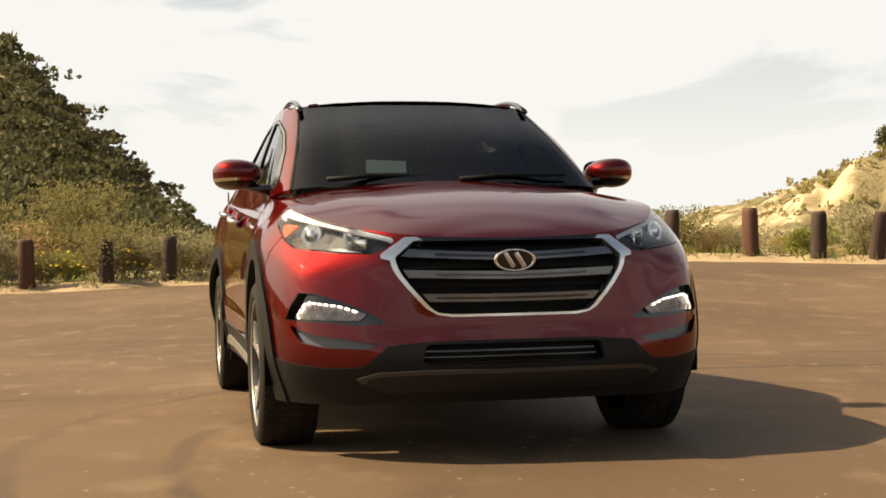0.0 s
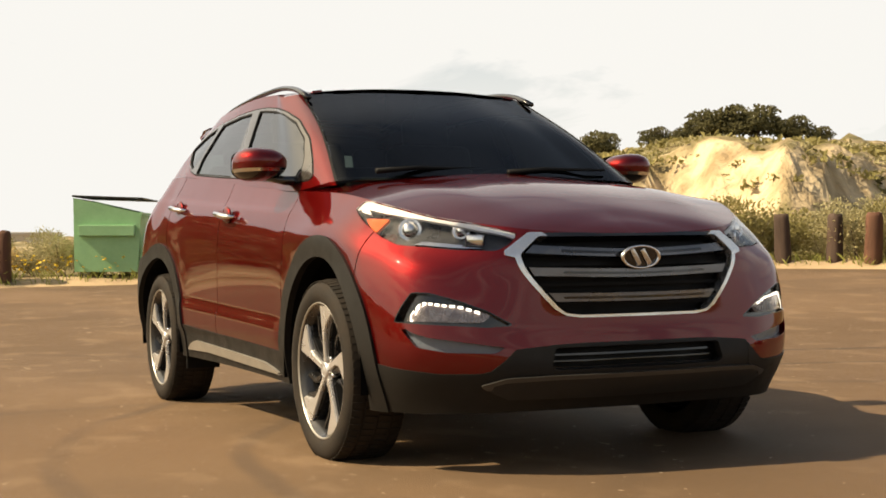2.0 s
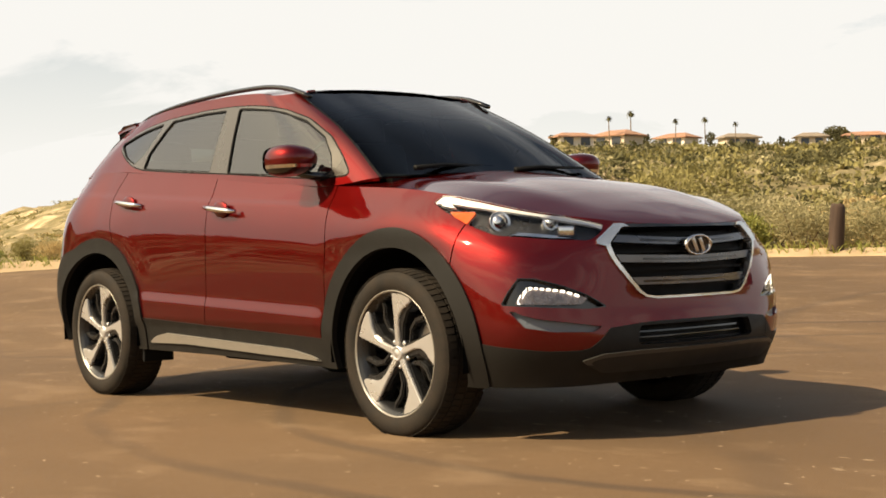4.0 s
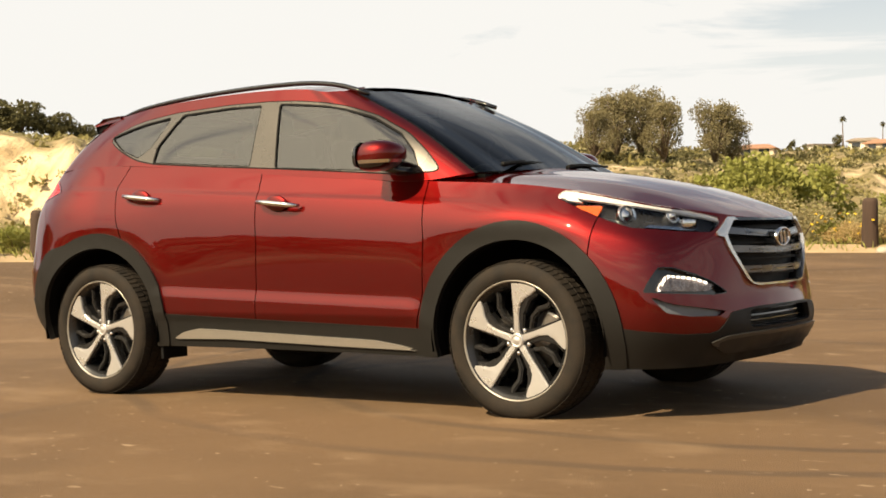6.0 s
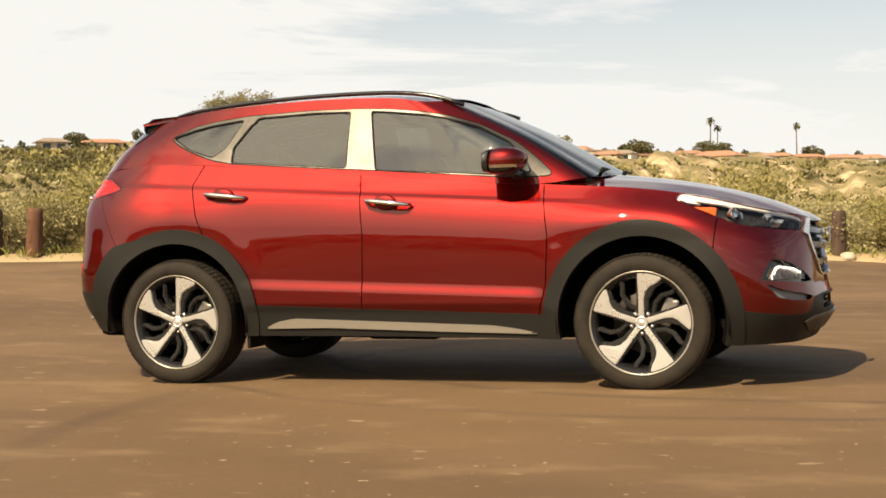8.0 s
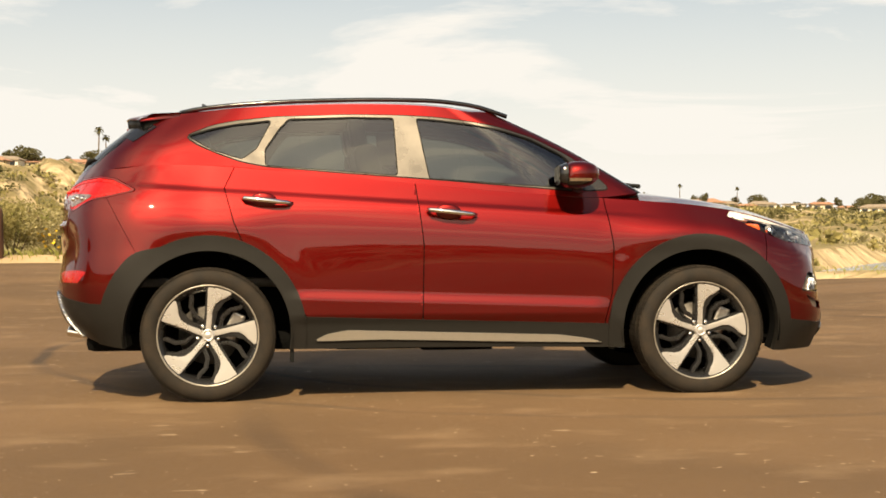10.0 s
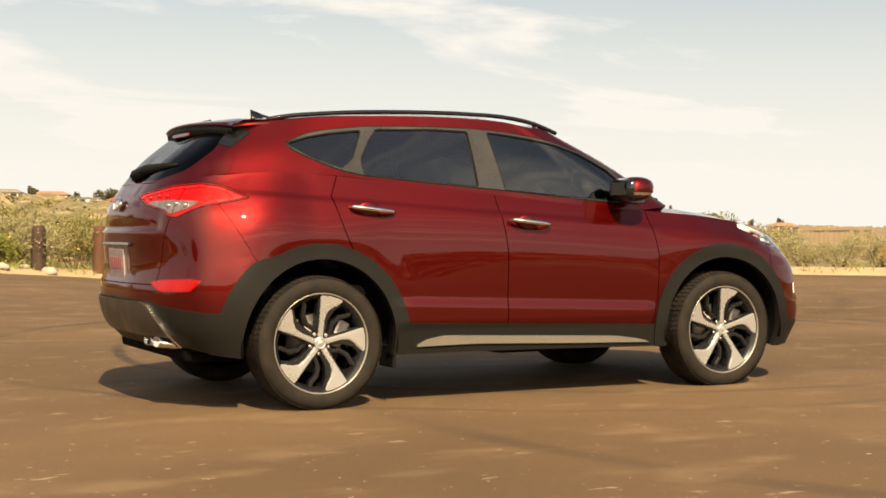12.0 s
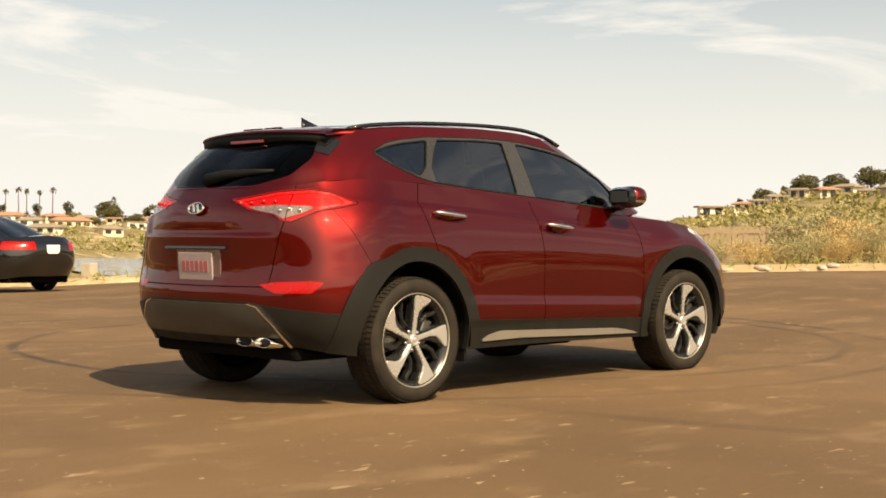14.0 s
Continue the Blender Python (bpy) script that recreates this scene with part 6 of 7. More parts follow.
for az, s in ((145.4, .4), (144.8, .35), (131, .3), (128.4, .35), (121, .4), (118.6, .3), (101.0, .35), (98.6, .3), (96, .28), (91.6, .3), (89, .28), (82, .3), (79, .28), (73, .3), (68, .3), (64.4, .3), (61.5, .28), (59, .35), (53.6, .3), (50, .28), (31.4, .25), (108.6, .35), (125.6, .22), (123, .3), (116.4, .25), (113.4, .2), (110.4, .3), (107.8, .22), (106, .3), (103.8, .2), (99.6, .26), (97.2, .2), (94.6, .3), (92.4, .2), (90.2, .26), (87.2, .2), (84, .28), (80.6, .2), (77.4, .26), (74.4, .2), (71.4, .28), (69, .2), (66.4, .24), (63, .22), (60.2, .3), (57.8, .2), (54.8, .26), (52.4, .22), (48.8, .3), (29.6, .3), (28.4, .24), (27.2, .3), (25.8, .24), (24.4, .3)):
    stand(cyp, az, 0, rdist(az) * .99, s * rdist(az) / 140, "trees on the ridges")
for az, r, s in ((112.2, 74, .8), (110.9, 66, .95), (109.5, 70, 1.0), (108.2, 76, .9), (105.0, 84, .6), (101.5, 80, .55), (96, 95, .6), (56, 200, .9), (54, 210, .8)):
    stand(acacia, az, 0, r, s, "trees in the valley")
for az, s in ((132.5, .42), (131.6, .50), (129.8, .42), (128.6, .46), (127.4, .40), (108.4, .7), (106.9, .6), (105.0, .7), (103.2, .6), (97.4, 1.2), (97.1, 1.0), (94.0, 1.15), (86.3, 1.1), (86.0, .95), (83.4, .7), (73.6, .8), (71.3, .75), (61.4, .92), (60.9, 1.0), (60.6, .95), (60.1, .9), (59.6, 1.0), (57.2, .8), (55.0, .9), (53.2, .7)):
    stand(palm, az, 0, rdist(az) * .98, s, "palms on the ridge")


# ---- things round the lot ----
M_POST = surf("weathered_brown_timber", (0.060, 0.032, 0.018), (0.030, 0.017, 0.011), rough=0.85, scale=6, fine=40, bump=0.008, bump_scale=26, stretch=(1, 1, .12))
M_REDWOOD = surf("red_brown_timber", (0.115, 0.043, 0.020), (0.060, 0.026, 0.013), rough=0.85, scale=6, fine=40, bump=0.008, bump_scale=26, stretch=(1, 1, .12))
M_SIGN = surf("white_sign_sheet", (0.8, 0.78, 0.74), (0.7, 0.68, 0.64), rough=0.5)


def post_mesh(height, rad, seed):
    """A squat round timber, split and uneven at the top."""
    r = random.Random(seed)
    n, vs, fs = 14, [], []
    rows = [0, .05, .3, .62, .92, 1.0, 1.0]
    for i, q in enumerate(rows):
        for k in range(n):
            a = 2 * math.pi * k / n
            rr_ = rad * (1 + .06 * math.sin(3 * a + seed) + r.uniform(-.03, .03)) * (1 - .10 * q) * (.86 if i == 5 else .3 if i == 6 else 1)
            vs.append((rr_ * math.cos(a), rr_ * math.sin(a), height * q + (r.uniform(-.012, .012) if i > 3 else 0) - (.03 if i == 0 else 0)))
    for i in range(len(rows) - 1):
        for k in range(n):
            fs.append((i * n + k, i * n + (k + 1) % n, (i + 1) * n + (k + 1) % n, (i + 1) * n + k))
    fs.append(tuple(range((len(rows) - 1) * n, len(rows) * n)))
    return vs, fs


post_data = []
for q in range(4):
    vs, fs = post_mesh((.86, .90, .82, .88)[q], (.15, .165, .145, .16)[q], q)
    me = bpy.data.meshes.new("timber_post")
    me.from_pydata(vs, [], fs)
    me.materials.append(M_POST if q % 2 == 0 else M_REDWOOD)
    me.polygons.foreach_set("use_smooth", np.ones(len(me.polygons), dtype=bool))
    post_data.append(me)
for i, az in enumerate((193.4, 189.7, 185.6, 182.3, 178.4, 157.3, 154.3, 150.0, 146.4, 143.4, 140.0, 136.3, 133.7, 131.7, 117.0, 112.6, 108.6, 100.5, 97.0, 94.9, 92.5, 86.1, 82.6)):
    r = float(edge_r(np.array(az))) + .42
    x, y = polar(az, r)
    ob = new("timber_post", post_data[(i * 7 + i // 3) % 4])
    lean = 6 if i % 5 == 4 else rng.uniform(-2.5, 2.5)
    ob.matrix_basis = pose(x, y, land_at(x, y) - .01, lean, rng.uniform(-2, 2), rng.uniform(0, 360))
    q = (i * 7 + i // 3) % 4
    tagged(ob, ("dark weathered round timber post at the lot's edge" if q % 2 == 0 else "red brown round timber post at the lot's edge"), "post", "timber posts round the lot")
    if abs(az - 92.5) < .1:
        bm = bmesh.new()
        box(bm, (.012, .13, .14), pose(0, 0, 0), .003)
        sg = part("small_sign", bm, M_SIGN, None)
        sg.matrix_basis = look((x * .9915, y * .9915, land_at(x, y) + .68), (x * 2, y * 2, land_at(x, y) + .68)) @ pose(0, 0, 0, 0, 90, 0)
        tagged(sg, "small white notice fixed to a timber post", "sign")

# dumpster
M_GREEN = surf("green_painted_steel", (0.25, 0.46, 0.23), (0.20, 0.38, 0.185), rough=0.5, scale=3, fine=25, bump=0.002, bump_scale=40)
M_LID = surf("black_plastic_lid", (0.02, 0.022, 0.02), rough=0.5, scale=6)
dx, dy = -20.45, 2.72
dump = empty("dumpster", pose(dx, dy, land_at(dx, dy), 0, 0, 158), "light green steel dumpster with raised black lids beside the lot", "dumpster")
vs = [(-.9, -.55, .10), (.9, -.55, .10), (.9, .60, .10), (-.9, .60, .10), (-.9, -.62, 1.18), (.9, -.62, 1.18), (.9, .62, 1.46), (-.9, .62, 1.46)]
mesh_object("bin_body", vs, [(3, 2, 1, 0), (0, 1, 5, 4), (1, 2, 6, 5), (2, 3, 7, 6), (3, 0, 4, 7)], M_GREEN, dump, smooth=False)
for sx_ in (-.45, .45):
    bm = bmesh.new()
    box(bm, (.86, 1.30, .035), pose(sx_, 0, 1.475, 2.0, 0, 0), .01)
    part("lid", bm, M_LID, dump)
for sx_ in (-.94, .94):
    bm = bmesh.new()
    box(bm, (.12, 1.02, .20), pose(sx_, 0, .86), .012)
    part("fork_pocket", bm, M_GREEN, dump)
bm = bmesh.new()
box(bm, (1.84, .05, .07), pose(0, -.62, 1.16), .008)
part("rim_bar", bm, M_GREEN, dump)
for k in range(5):
    bm = bmesh.new()
    box(bm, (.05, .04, .80), pose(-.8 + .4 * k, -.60, .55, -4, 0, 0), .006)
    part("rib", bm, M_GREEN, dump)
for sx_ in (-.75, .75):
    for sy_ in (-.45, .5):
        vs, fs = lathe([(.0, -.02), (.06, -.02), (.06, .02), (.0, .02)], 14)
        ob = mesh_object("castor", vs, fs, M_LID, dump)
        ob.matrix_basis = pose(sx_, sy_, .06)

# black saloon car
M_BLACKPAINT = surf("black_car_paint", (0.006, 0.006, 0.007), (0.005, 0.005, 0.006), rough=0.10, metal=0.0, coat=1.0, scale=3, rough_vary=0.04)
sx0, sy0 = 6.18, 19.02
sedan = empty("saloon_car", pose(sx0, sy0, float(lot_z(np.array(sx0), np.array(sy0))) + .004, 0, 0, 105), "glossy black saloon car with chrome wheels parked on the lot", "car")
S_LOW = [
    [(-2.30, 0, .30), (-2.26, .55, .30), (-2.05, .80, .26), (-1.45, .86, .22), (0, .86, .20), (1.45, .86, .22), (2.05, .78, .24), (2.28, .50, .24), (2.34, 0, .24)],
    [(-2.42, 0, .55), (-2.38, .60, .55), (-2.12, .86, .55), (-1.45, .915, .56), (0, .905, .56), (1.45, .91, .56), (2.10, .83, .55), (2.38, .52, .54), (2.44, 0, .54)],
    [(-2.44, 0, .85), (-2.38, .58, .85), (-2.10, .84, .86), (-1.45, .90, .88), (0, .89, .86), (1.45, .88, .82), (2.05, .79, .76), (2.34, .48, .72), (2.40, 0, .72)],
    [(-2.32, 0, 1.03), (-2.28, .50, 1.03), (-2.05, .68, 1.02), (-1.45, .76, 1.00), (0, .79, .97), (1.1, .78, .94), (1.95, .62, .86), (2.22, .36, .80), (2.28, 0, .80)]]
sg_, ssu = rings_to_grid(S_LOW, 200, 40)
s_sheet = grid_sheet(sg_, np.repeat(ssu[:, None], 40, axis=1))
for x0 in (1.42, -1.42):
    d = np.hypot(s_sheet.p[:, 0] - x0, s_sheet.p[:, 2] - .34)
    s_sheet = s_sheet.cut(np.where(np.abs(s_sheet.p[:, 1]) > .5, d - .385, 1))[1]
tl_in, s_sheet = s_sheet.cut(np.where(s_sheet.p[:, 0] < -2.0, np.maximum(np.abs(s_sheet.p[:, 2] - .86) - .075, .42 - np.abs(s_sheet.p[:, 1])), 1.0))
hl_in, s_sheet = s_sheet.cut(np.where(s_sheet.p[:, 0] > 1.9, np.maximum(np.abs(s_sheet.p[:, 2] - .70) - .055, .45 - np.abs(s_sheet.p[:, 1])), 1.0))
s_sheet.both().out("car_body", M_BLACKPAINT, sedan, 0, .03)
for a, nm, m_ in ((tl_in, "tail_lamp", M_REDLENS), (hl_in, "headlamp", M_CHROME)):
    a.out(nm, m_, sedan, .002, .02)
    a.mirror().out(nm, m_, sedan, .002, .02)
E1 = sg_[:, -1]
Q = np.stack([E1[:, 0], np.zeros(len(E1)), E1[:, 2] + .045 * np.clip(np.abs(E1[:, 1]) / .7, 0, 1)], 1)
svq = np.linspace(0, 1, 12)
deck = E1[:, None] * (1 - svq)[None, :, None] + Q[:, None] * svq[None, :, None]
grid_sheet(deck, np.zeros(deck.shape[:2])).both().out("car_deck", M_BLACKPAINT, sedan, 0, 0)
S_UP = [
    [(-1.90, 0, 1.03), (-1.86, .45, 1.03), (-1.65, .68, 1.01), (-1.0, .765, .99), (0, .78, .965), (.75, .775, .945), (1.0, .66, .95), (1.18, .35, .965), (1.22, 0, .97)],
    [(-1.35, 0, 1.27), (-1.32, .40, 1.27), (-1.18, .58, 1.26), (-.80, .66, 1.25), (-.1, .68, 1.24), (.30, .67, 1.22), (.45, .58, 1.23), (.58, .30, 1.25), (.62, 0, 1.255)],
    [(-.95, 0, 1.42), (-.92, .30, 1.415), (-.82, .48, 1.40), (-.60, .55, 1.41), (-.25, .57, 1.425), (0, .56, 1.42), (.08, .48, 1.42), (.13, .25, 1.435), (.15, 0, 1.44)]]
ug_, usu = rings_to_grid(S_UP, 200, 30)
u_sheet = grid_sheet(ug_, np.repeat(usu[:, None], 30, axis=1))
glass_poly = rounded([(-1.28, 1.04), (-.55, 1.02), (.78, .985), (.42, 1.20), (.12, 1.345), (-.25, 1.375), (-.62, 1.36), (-.95, 1.25)], .03)
fld = np.where(np.abs(u_sheet.p[:, 1]) > .45, poly_field(u_sheet.p[:, 0], u_sheet.p[:, 2], glass_poly), 1)
fld = np.where((np.abs(u_sheet.p[:, 1]) < .50) & ((u_sheet.p[:, 0] > .18) | (u_sheet.p[:, 0] < -1.0)), np.abs(u_sheet.p[:, 2] - 1.195) - .185, fld)
ug_in, ug_out = u_sheet.cut(fld)
pil = np.abs(ug_in.p[:, 0] + .22) - .03
pillar, ug_in = ug_in.cut(np.where(np.abs(ug_in.p[:, 1]) > .5, pil, 1))
pillar.out("door_pillar", M_BLACKPAINT, sedan, .001, .01)
pillar.mirror().out("door_pillar", M_BLACKPAINT, sedan, .001, .01)
ug_in.both().out("car_glass", M_SIDEGLASS, sedan, -.004, .004)
ug_out.both().out("car_roof_frame", M_BLACKPAINT, sedan, 0, .01)
P2 = ug_[:, -1]
roof2 = np.stack([P2[:, None, 0] + 0 * svq[None], P2[:, None, 1] * (1 - svq)[None], P2[:, None, 2] + .03 * (1 - (1 - svq) ** 2)[None] * np.clip(np.abs(P2[:, None, 1]) / .5, 0, 1)], 2)
grid_sheet(roof2, np.zeros(roof2.shape[:2])).both().out("car_roof", M_BLACKPAINT, sedan, 0, 0)
for mir in (1, -1):
    vs, fs = tube([(.80, -mir * .785, .975), (0, -mir * .79, 1.005), (-1.0, -mir * .775, 1.025), (-1.30, -mir * .70, 1.06), (-1.05, -mir * .63, 1.22), (-.62, -mir * .57, 1.385), (0, -mir * .575, 1.385)], .012, 6)
    mesh_object("chrome_line", vs, fs, M_CHROME, sedan)
    for hx in (.05, -.95):
        bm = bmesh.new()
        box(bm, (.20, .03, .03), pose(hx, -mir * .895, .87), .01)
        part("door_handle", bm, M_BLACKPAINT, sedan)
    bm = bmesh.new()
    box(bm, (.12, .20, .13), pose(.68, -mir * .93, 1.02), .04, 3)
    part("door_mirror", bm, M_BLACKPAINT, sedan, "", True)
    for wx in (1.42, -1.42):
        sw = empty("wheel")
        sw.parent = sedan
        sw.matrix_basis = pose(wx, -mir * .80, .335)
        o = -1 if mir == 1 else 1
        vs, fs = lathe([(.235, o * .09), (.27, o * .11), (.31, o * .105), (.335, o * .07), (.335, o * -.07), (.31, o * -.105)], 40)
        mesh_object("tyre", vs, fs, M_TYRE, sw)
        vs, fs = lathe([(.238, o * .105), (.232, o * .085), (.215, o * .02), (.06, o * .02)], 40)
        mesh_object("rim", vs, fs, M_DISC, sw)
        for k in range(10):
            bm = bmesh.new()
            a = 36 * k
            box(bm, (.034, .03, .20), pose(0, 0, 0, 0, a, 0) @ pose(0, o * .07, .135), .006)
            part("spoke", bm, M_CHROME, sw)
        vs, fs = lathe([(.055, o * .05), (.05, o * .095), (0, o * .10)], 20)
        mesh_object("hub_cap", vs, fs, M_CHROME, sw)
bm = bmesh.new()
box(bm, (.02, .32, .16), pose(-2.445, 0, .80, 0, -4, 0), .004)
part("number_plate", bm, M_SIGN, sedan)
bm = bmesh.new()
box(bm, (4.2, 1.5, .12), pose(0, 0, .24), .03)
box(bm, (2.2, 1.3, .5), pose(-.1, 0, .62), .1)
part("underbody", bm, M_SHELL, sedan)
bm = bmesh.new()
box(bm, (.10, .5, .5), pose(-.1, .36, .98, 0, -12, 0), .04)
box(bm, (.10, .5, .5), pose(-.1, -.36, .98, 0, -12, 0), .04)
box(bm, (.12, 1.2, .45), pose(-1.0, 0, .95, 0, -18, 0), .04)
part("seat_backs", bm, M_SEAT, sedan)

# low white building, slim pole and fence beyond the lot
M_WHITE = surf("warm_white_stucco", (0.74, 0.68, 0.58), (0.64, 0.58, 0.49), rough=0.9, scale=.6, fine=6)
M_CREAM = surf("cream_stucco", (0.60, 0.50, 0.37), (0.52, 0.43, 0.32), rough=0.9, scale=.6, fine=6)
M_TERRA = surf("terracotta_tiles", (0.34, 0.185, 0.115), (0.25, 0.135, 0.085), rough=0.85, scale=1.5, fine=12, bump=.03, bump_scale=8)
M_GREYROOF = surf("grey_brown_shingles", (0.25, 0.20, 0.15), (0.18, 0.145, 0.11), rough=0.9, scale=1.5, fine=12, bump=.03, bump_scale=8)
M_PANE = surf("dark_window_pane", (0.03, 0.035, 0.04), rough=0.08, scale=2)


def house_at(az, r, w, d, h, wall_m, roof_m, flat=False, yaw=0.0, up=0.0):
    """A small hillside house: walls, roof, windows."""
    x, y = polar(az, r)
    kind_ = "flat roofed" if flat else "low pitched"
    wn = {M_WHITE: "white", M_CREAM: "cream"}[wall_m]
    rn = {M_TERRA: "terracotta", M_GREYROOF: "grey brown"}[roof_m]
    hs = empty("house", pose(x, y, land_at(x, y) - .5 + up, 0, 0, az - 90 + yaw), f"{wn} house with {kind_} {rn} roof on the ridge", "house", "houses on the ridges")
    bm = bmesh.new()
    box(bm, (w, d, h + 1.2), pose(0, 0, (h + 1.2) / 2 - .2))
    part("wall", bm, wall_m, hs)
    top = h + 1.0
    if flat:
        bm = bmesh.new()
        box(bm, (w + 1.0, d + 1.0, .28), pose(0, 0, top + .12), .04)
        part("roof", bm, roof_m, hs)
    else:
        ov, rise = .55, min(w, d) * .20
        vs = [(-w / 2 - ov, -d / 2 - ov, top), (w / 2 + ov, -d / 2 - ov, top), (w / 2 + ov, d / 2 + ov, top), (-w / 2 - ov, d / 2 + ov, top), (-w / 2 + d * .3, 0, top + rise), (w / 2 - d * .3, 0, top + rise)]
        vs += [(a, b, c - .18) for a, b, c in vs[:4]]
        mesh_object("roof", vs, [(0, 1, 5, 4), (1, 2, 5), (2, 3, 4, 5), (3, 0, 4), (9, 8, 7, 6), (0, 6, 7, 1), (1, 7, 8, 2), (2, 8, 9, 3), (3, 9, 6, 0)], roof_m, hs, smooth=False)
    nwin = max(2, int(w / 2.6))
    for k in range(nwin):
        bm = bmesh.new()
        box(bm, (w / nwin * .55, .12, 1.15), pose(-w / 2 + w * (k + .5) / nwin, -d / 2 - .02, h * .45 + 1.0))
        part("window", bm, M_PANE, hs)
    return hs


for az, w, h, wm, rm_, flat, k in ((134.2, 9, 2.4, M_WHITE, M_TERRA, False, 1.0), (131.8, 12, 2.4, M_CREAM, M_TERRA, False, 1.0), (129.9, 11, 2.4, M_WHITE, M_TERRA, False, 1.02), (127.6, 10, 2.4, M_CREAM, M_GREYROOF, False, 1.0),
                               (124.8, 9, 2.4, M_CREAM, M_GREYROOF, False, 1.0), (122.2, 11, 2.4, M_CREAM, M_TERRA, False, 1.0), (119.4, 10, 2.4, M_WHITE, M_GREYROOF, False, 1.0), (138.6, 9, 2.2, M_WHITE, M_GREYROOF, True, 1.0),
                               (112, 12, 2.6, M_CREAM, M_TERRA, False, .98), (109.2, 11, 2.6, M_WHITE, M_GREYROOF, True, 1.0), (107.2, 13, 2.8, M_CREAM, M_TERRA, False, .97), (105.2, 14, 3, M_WHITE, M_GREYROOF, True, .98), (103.0, 15, 3, M_CREAM, M_TERRA, False, .96),
                               (100.4, 16, 3.2, M_WHITE, M_GREYROOF, True, .97), (98.2, 15, 3, M_CREAM, M_TERRA, False, .95), (95.8, 17, 3.4, M_WHITE, M_GREYROOF, True, .96), (93.6, 16, 3.4, M_CREAM, M_GREYROOF, False, .95), (91.2, 18, 3.6, M_WHITE, M_TERRA, False, .96), (88.6, 17, 3.4, M_CREAM, M_TERRA, False, .95), (85.6, 17, 3.4, M_WHITE, M_GREYROOF, False, .96), (82, 16, 3.4, M_CREAM, M_TERRA, False, .95),
                               (78.5, 17, 3.4, M_WHITE, M_TERRA, False, .95), (75.2, 16, 3.4, M_CREAM, M_TERRA, False, .95), (72.6, 17, 3.4, M_WHITE, M_TERRA, False, .94), (70.2, 15, 3.4, M_CREAM, M_GREYROOF, False, .95), (67.4, 17, 3.4, M_WHITE, M_TERRA, False, .94), (64.6, 16, 3.4, M_CREAM, M_TERRA, False, .95),
                               (61.0, 17, 3.4, M_WHITE, M_TERRA, False, .94), (58.6, 18, 3.4, M_CREAM, M_TERRA, False, .93), (56.2, 17, 3.4, M_WHITE, M_TERRA, False, .94), (53.8, 18, 3.4, M_CREAM, M_TERRA, False, .93), (51.4, 17, 3.4, M_WHITE, M_TERRA, False, .94), (48.6, 15, 3.2, M_CREAM, M_TERRA, False, .95),
                               (32.2, 9, 2.6, M_WHITE, M_TERRA, True, .93), (31.2, 8, 2.4, M_WHITE, M_TERRA, False, .94), (30.2, 9, 2.6, M_WHITE, M_TERRA, False, .94), (29.2, 8, 2.6, M_CREAM, M_TERRA, False, .93), (27.9, 9, 2.8, M_WHITE, M_TERRA, False, .92), (26.8, 10, 2.8, M_WHITE, M_TERRA, False, .92), (25.4, 10, 2.8, M_CREAM, M_TERRA, False, .91), (24.2, 10, 2.8, M_WHITE, M_TERRA, False, .91)):
    if rng.uniform() < .18:
        continue
    if az < 34:
        w, h = w * .62, h * .8
        rm_ = M_GREYROOF if int(az * 10) % 3 else M_TERRA
    house_at(az + rng.uniform(-.4, .4), rdist(az) * k * rng.uniform(.94, 1.02), w * rng.uniform(.45, .75), w * rng.uniform(.3, .42), h * rng.uniform(.5, .72), wm, rm_, flat, rng.uniform(-40, 40), rng.uniform(-.6, .3))
    if 80 < az < 108 or 50 < az < 62 or 24 < az < 30:
        house_at(az + rng.uniform(.6, 1.4), rdist(az) * k * rng.uniform(.86, .95), w * rng.uniform(.35, .55), w * .3, h * .55, M_WHITE if wm is M_CREAM else M_CREAM, M_TERRA if rng.uniform() < .6 else M_GREYROOF, False, rng.uniform(-40, 40), rng.uniform(-.4, .3))

# the town along the skyline: small houses close together with garden trees between
for az in np.concatenate([np.arange(84.5, 108, .62), np.arange(51, 83, 1.05)]):
    wm, rm_ = (M_WHITE, M_GREYROOF) if rng.uniform() < .55 else (M_CREAM, M_TERRA)
    w = rng.uniform(5.5, 11.0)
    house_at(az + rng.uniform(-.25, .25), rdist(az) * rng.uniform(.86, .97), w, w * .5, rng.uniform(1.3, 2.2), wm, rm_, rng.uniform() < .35, rng.uniform(-30, 30), rng.uniform(-.3, .3))
    if rng.uniform() < .62:
        stand(cyp if rng.uniform() < .6 else oak, az + rng.uniform(-.5, .5), 0, rdist(az) * rng.uniform(.88, .99), rng.uniform(.55, 1.25), "trees on the ridges")

x, y = polar(174.0, 95)
wb = empty("shed", pose(x, y, land_at(x, y) - 1.35, 0, 0, 90), "low white shed with a flat roof in the valley", "shed")
bm = bmesh.new()
box(bm, (7, 4, 2.0), pose(0, 0, 1.0))
part("wall", bm, M_WHITE, wb)
bm = bmesh.new()
box(bm, (7.4, 4.4, .2), pose(0, 0, 2.1), .03)
part("roof", bm, M_WHITE, wb)
bm = bmesh.new()
box(bm, (1.0, .08, 1.6), pose(-1.5, -2.02, .9))
part("door", bm, M_PANE, wb)
x, y = polar(177.2, 62)
vs, fs = tube([(0, 0, -.2), (0, 0, 1.2), (.03, 0, 2.3)], .07, 8, radii=[.06, .055, .04])
ob = mesh_object("utility_pole", vs, fs, M_BARK)
ob.matrix_basis = pose(x, y, land_at(x, y))
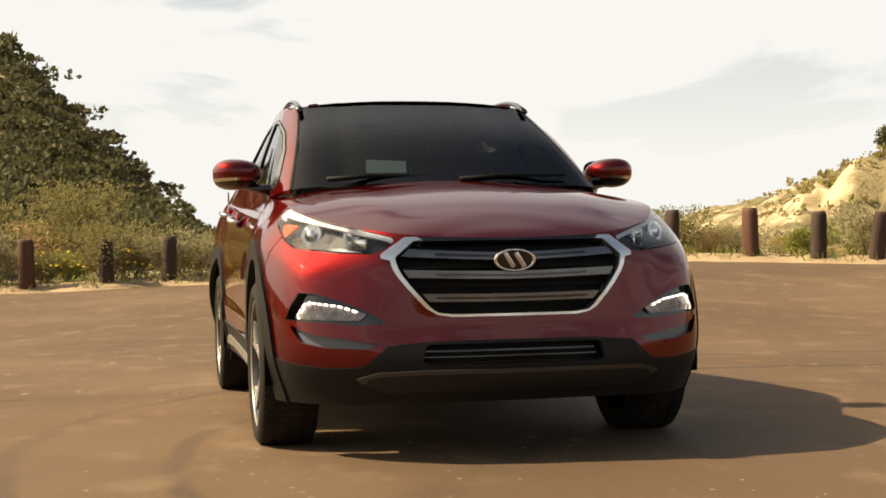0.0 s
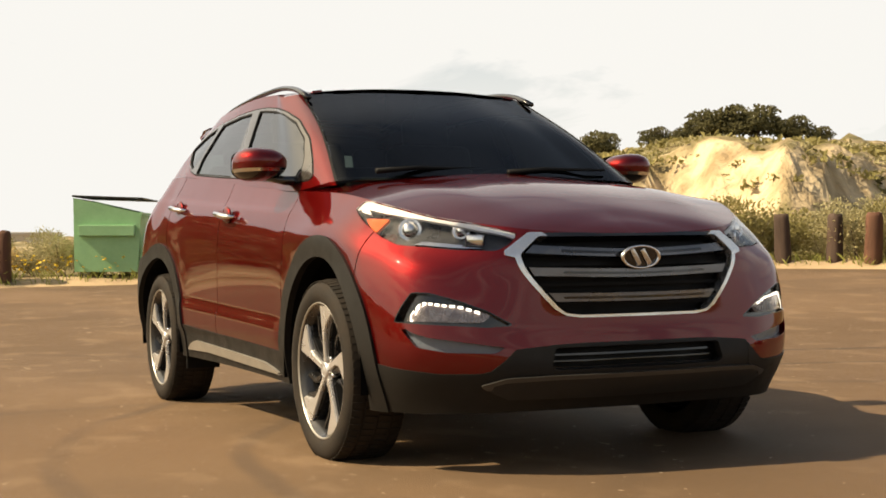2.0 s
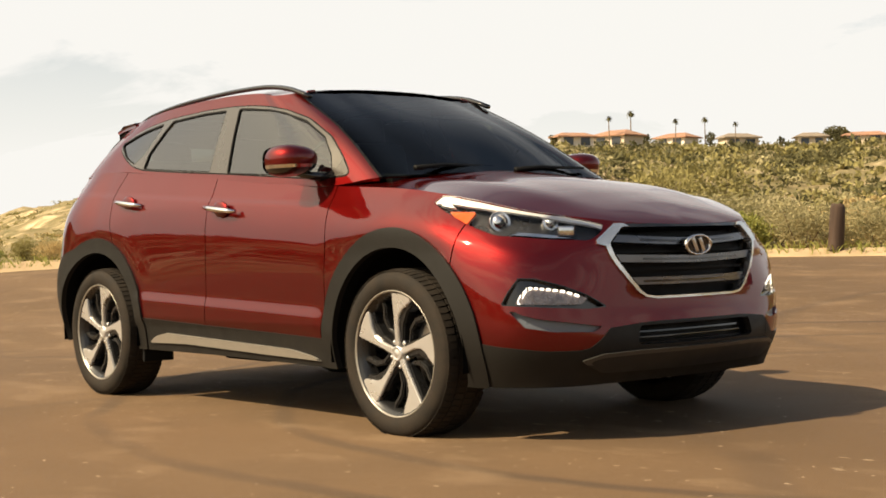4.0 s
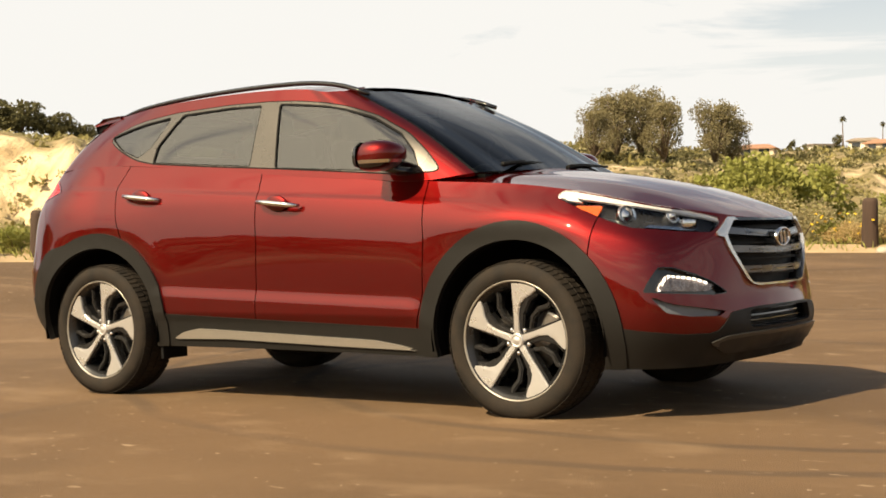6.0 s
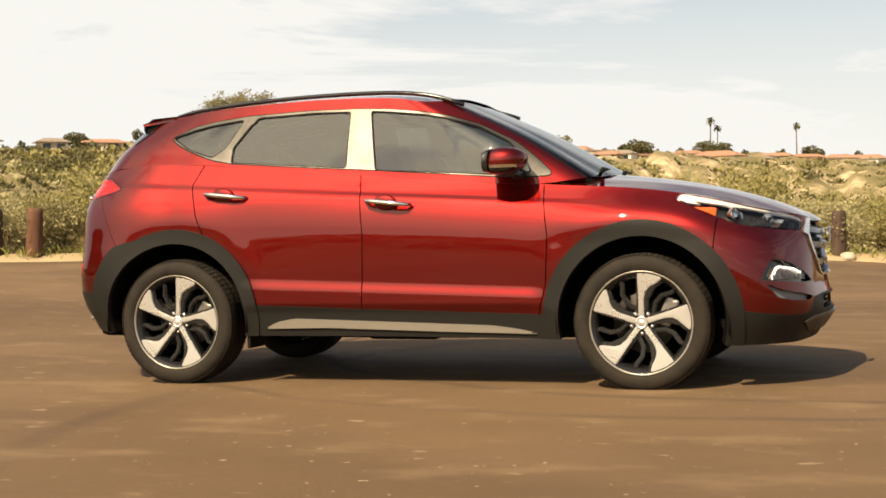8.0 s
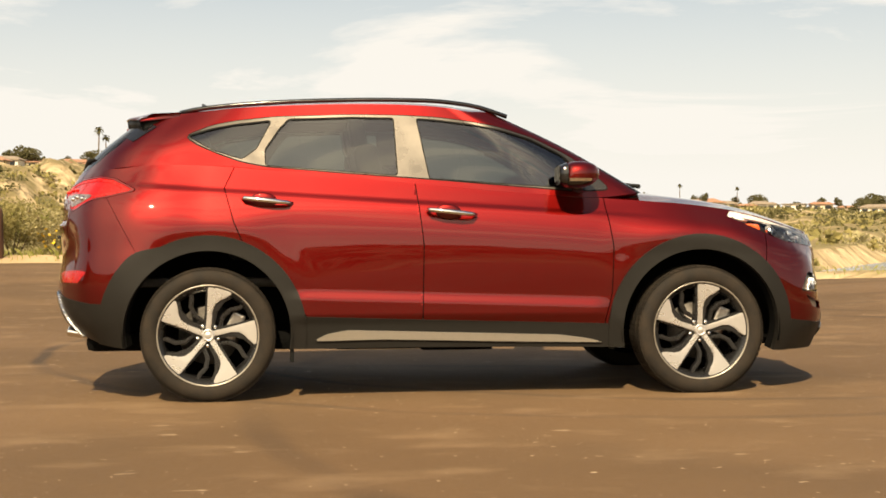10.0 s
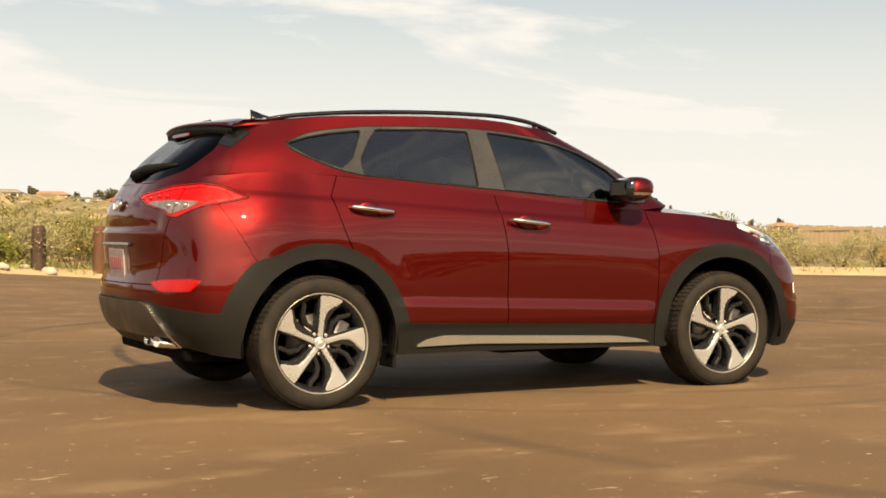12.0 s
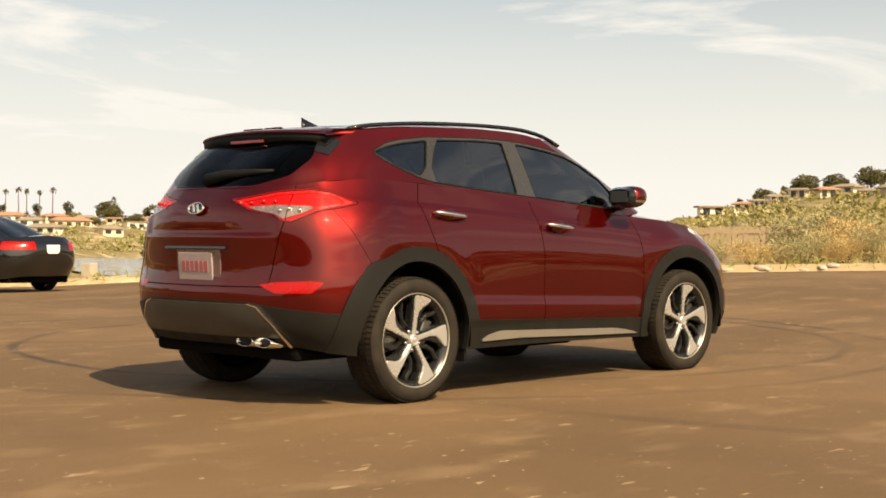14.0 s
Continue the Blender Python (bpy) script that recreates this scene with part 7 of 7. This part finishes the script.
tagged(ob, "slim weathered timber pole in the valley", "pole")

M_FENCE = surf("sun_bleached_fence_boards", (0.36, 0.27, 0.175), (0.26, 0.19, 0.125), rough=0.9, scale=3, fine=25, bump=.004, bump_scale=30, stretch=(1, 1, .15))
fence = empty("fence", None, "sun bleached timber fence behind the bushes", "fence")
board = bpy.data.meshes.new("board")
bm = bmesh.new()
box(bm, (.145, .022, 1.06), pose(0, 0, .53))
bm.to_mesh(board)
bm.free()
board.materials.append(M_FENCE)
railm = bpy.data.meshes.new("rail")
bm = bmesh.new()
box(bm, (2.45, .05, .09), pose(0, 0, 0))
bm.to_mesh(railm)
bm.free()
railm.materials.append(M_FENCE)
p0, p1 = Vector((*polar(45, 37), 0)), Vector((*polar(16, 33), 0))
ln = (p1 - p0).length
ang = math.degrees(math.atan2(p1.y - p0.y, p1.x - p0.x))
nb = int(ln / .17)
fz = [land_at(*((p0 + (p1 - p0) * (k / nb)).xy)) for k in range(nb + 1)]
for k in range(nb):
    p = p0 + (p1 - p0) * (k / nb)
    ob = new("board", board)
    ob.parent = fence
    ob.matrix_basis = pose(p.x, p.y, fz[k] - .06 + rng.uniform(-.02, .02), rng.uniform(-1, 1), 0, ang)
    if k % 14 == 0:
        for hz in (.28, .86):
            q = p + (p1 - p0).normalized() * 1.2
            ob = new("rail", railm)
            ob.parent = fence
            ob.matrix_basis = pose(q.x, q.y, fz[k] + hz, 0, 0, ang)

# a pale marker block, and rocks on the dirt
M_CONC = surf("pale_concrete", (0.40, 0.345, 0.28), (0.30, 0.26, 0.205), rough=0.9, scale=6, fine=40, bump=.004, bump_scale=40)
x, y = polar(64.0, 22.9)
bm = bmesh.new()
box(bm, (.26, .26, .34), pose(0, 0, .15), .02)
mk = part("marker_block", bm, M_CONC)
mk.matrix_basis = pose(x, y, land_at(x, y), 0, 0, 20)
tagged(mk, "small pale concrete marker block on the dirt", "marker")
for k in range(16):
    az = rng.choice([rng.uniform(19, 27), rng.uniform(84, 100)])
    x, y = polar(az, float(edge_r(np.array(az))) + rng.uniform(.05, .5))
    bm = bmesh.new()
    bmesh.ops.create_icosphere(bm, subdivisions=2, radius=1)
    sd = rng.uniform(0, 50)
    for v in bm.verts:
        v.co *= 1 + .35 * noise.noise(v.co * 1.4 + Vector((sd, 0, 0)))
    s = rng.uniform(.06, .16)
    bmesh.ops.scale(bm, vec=(s * 1.5, s, s * .6), verts=bm.verts)
    rk = part("rock", bm, M_CONC, None, "", True)
    rk.matrix_basis = pose(x, y, land_at(x, y) + s * .15, 0, 0, rng.uniform(0, 360))
    tagged(rk, "pale rounded rock on the dirt edge", "rock", "rocks along the edge")
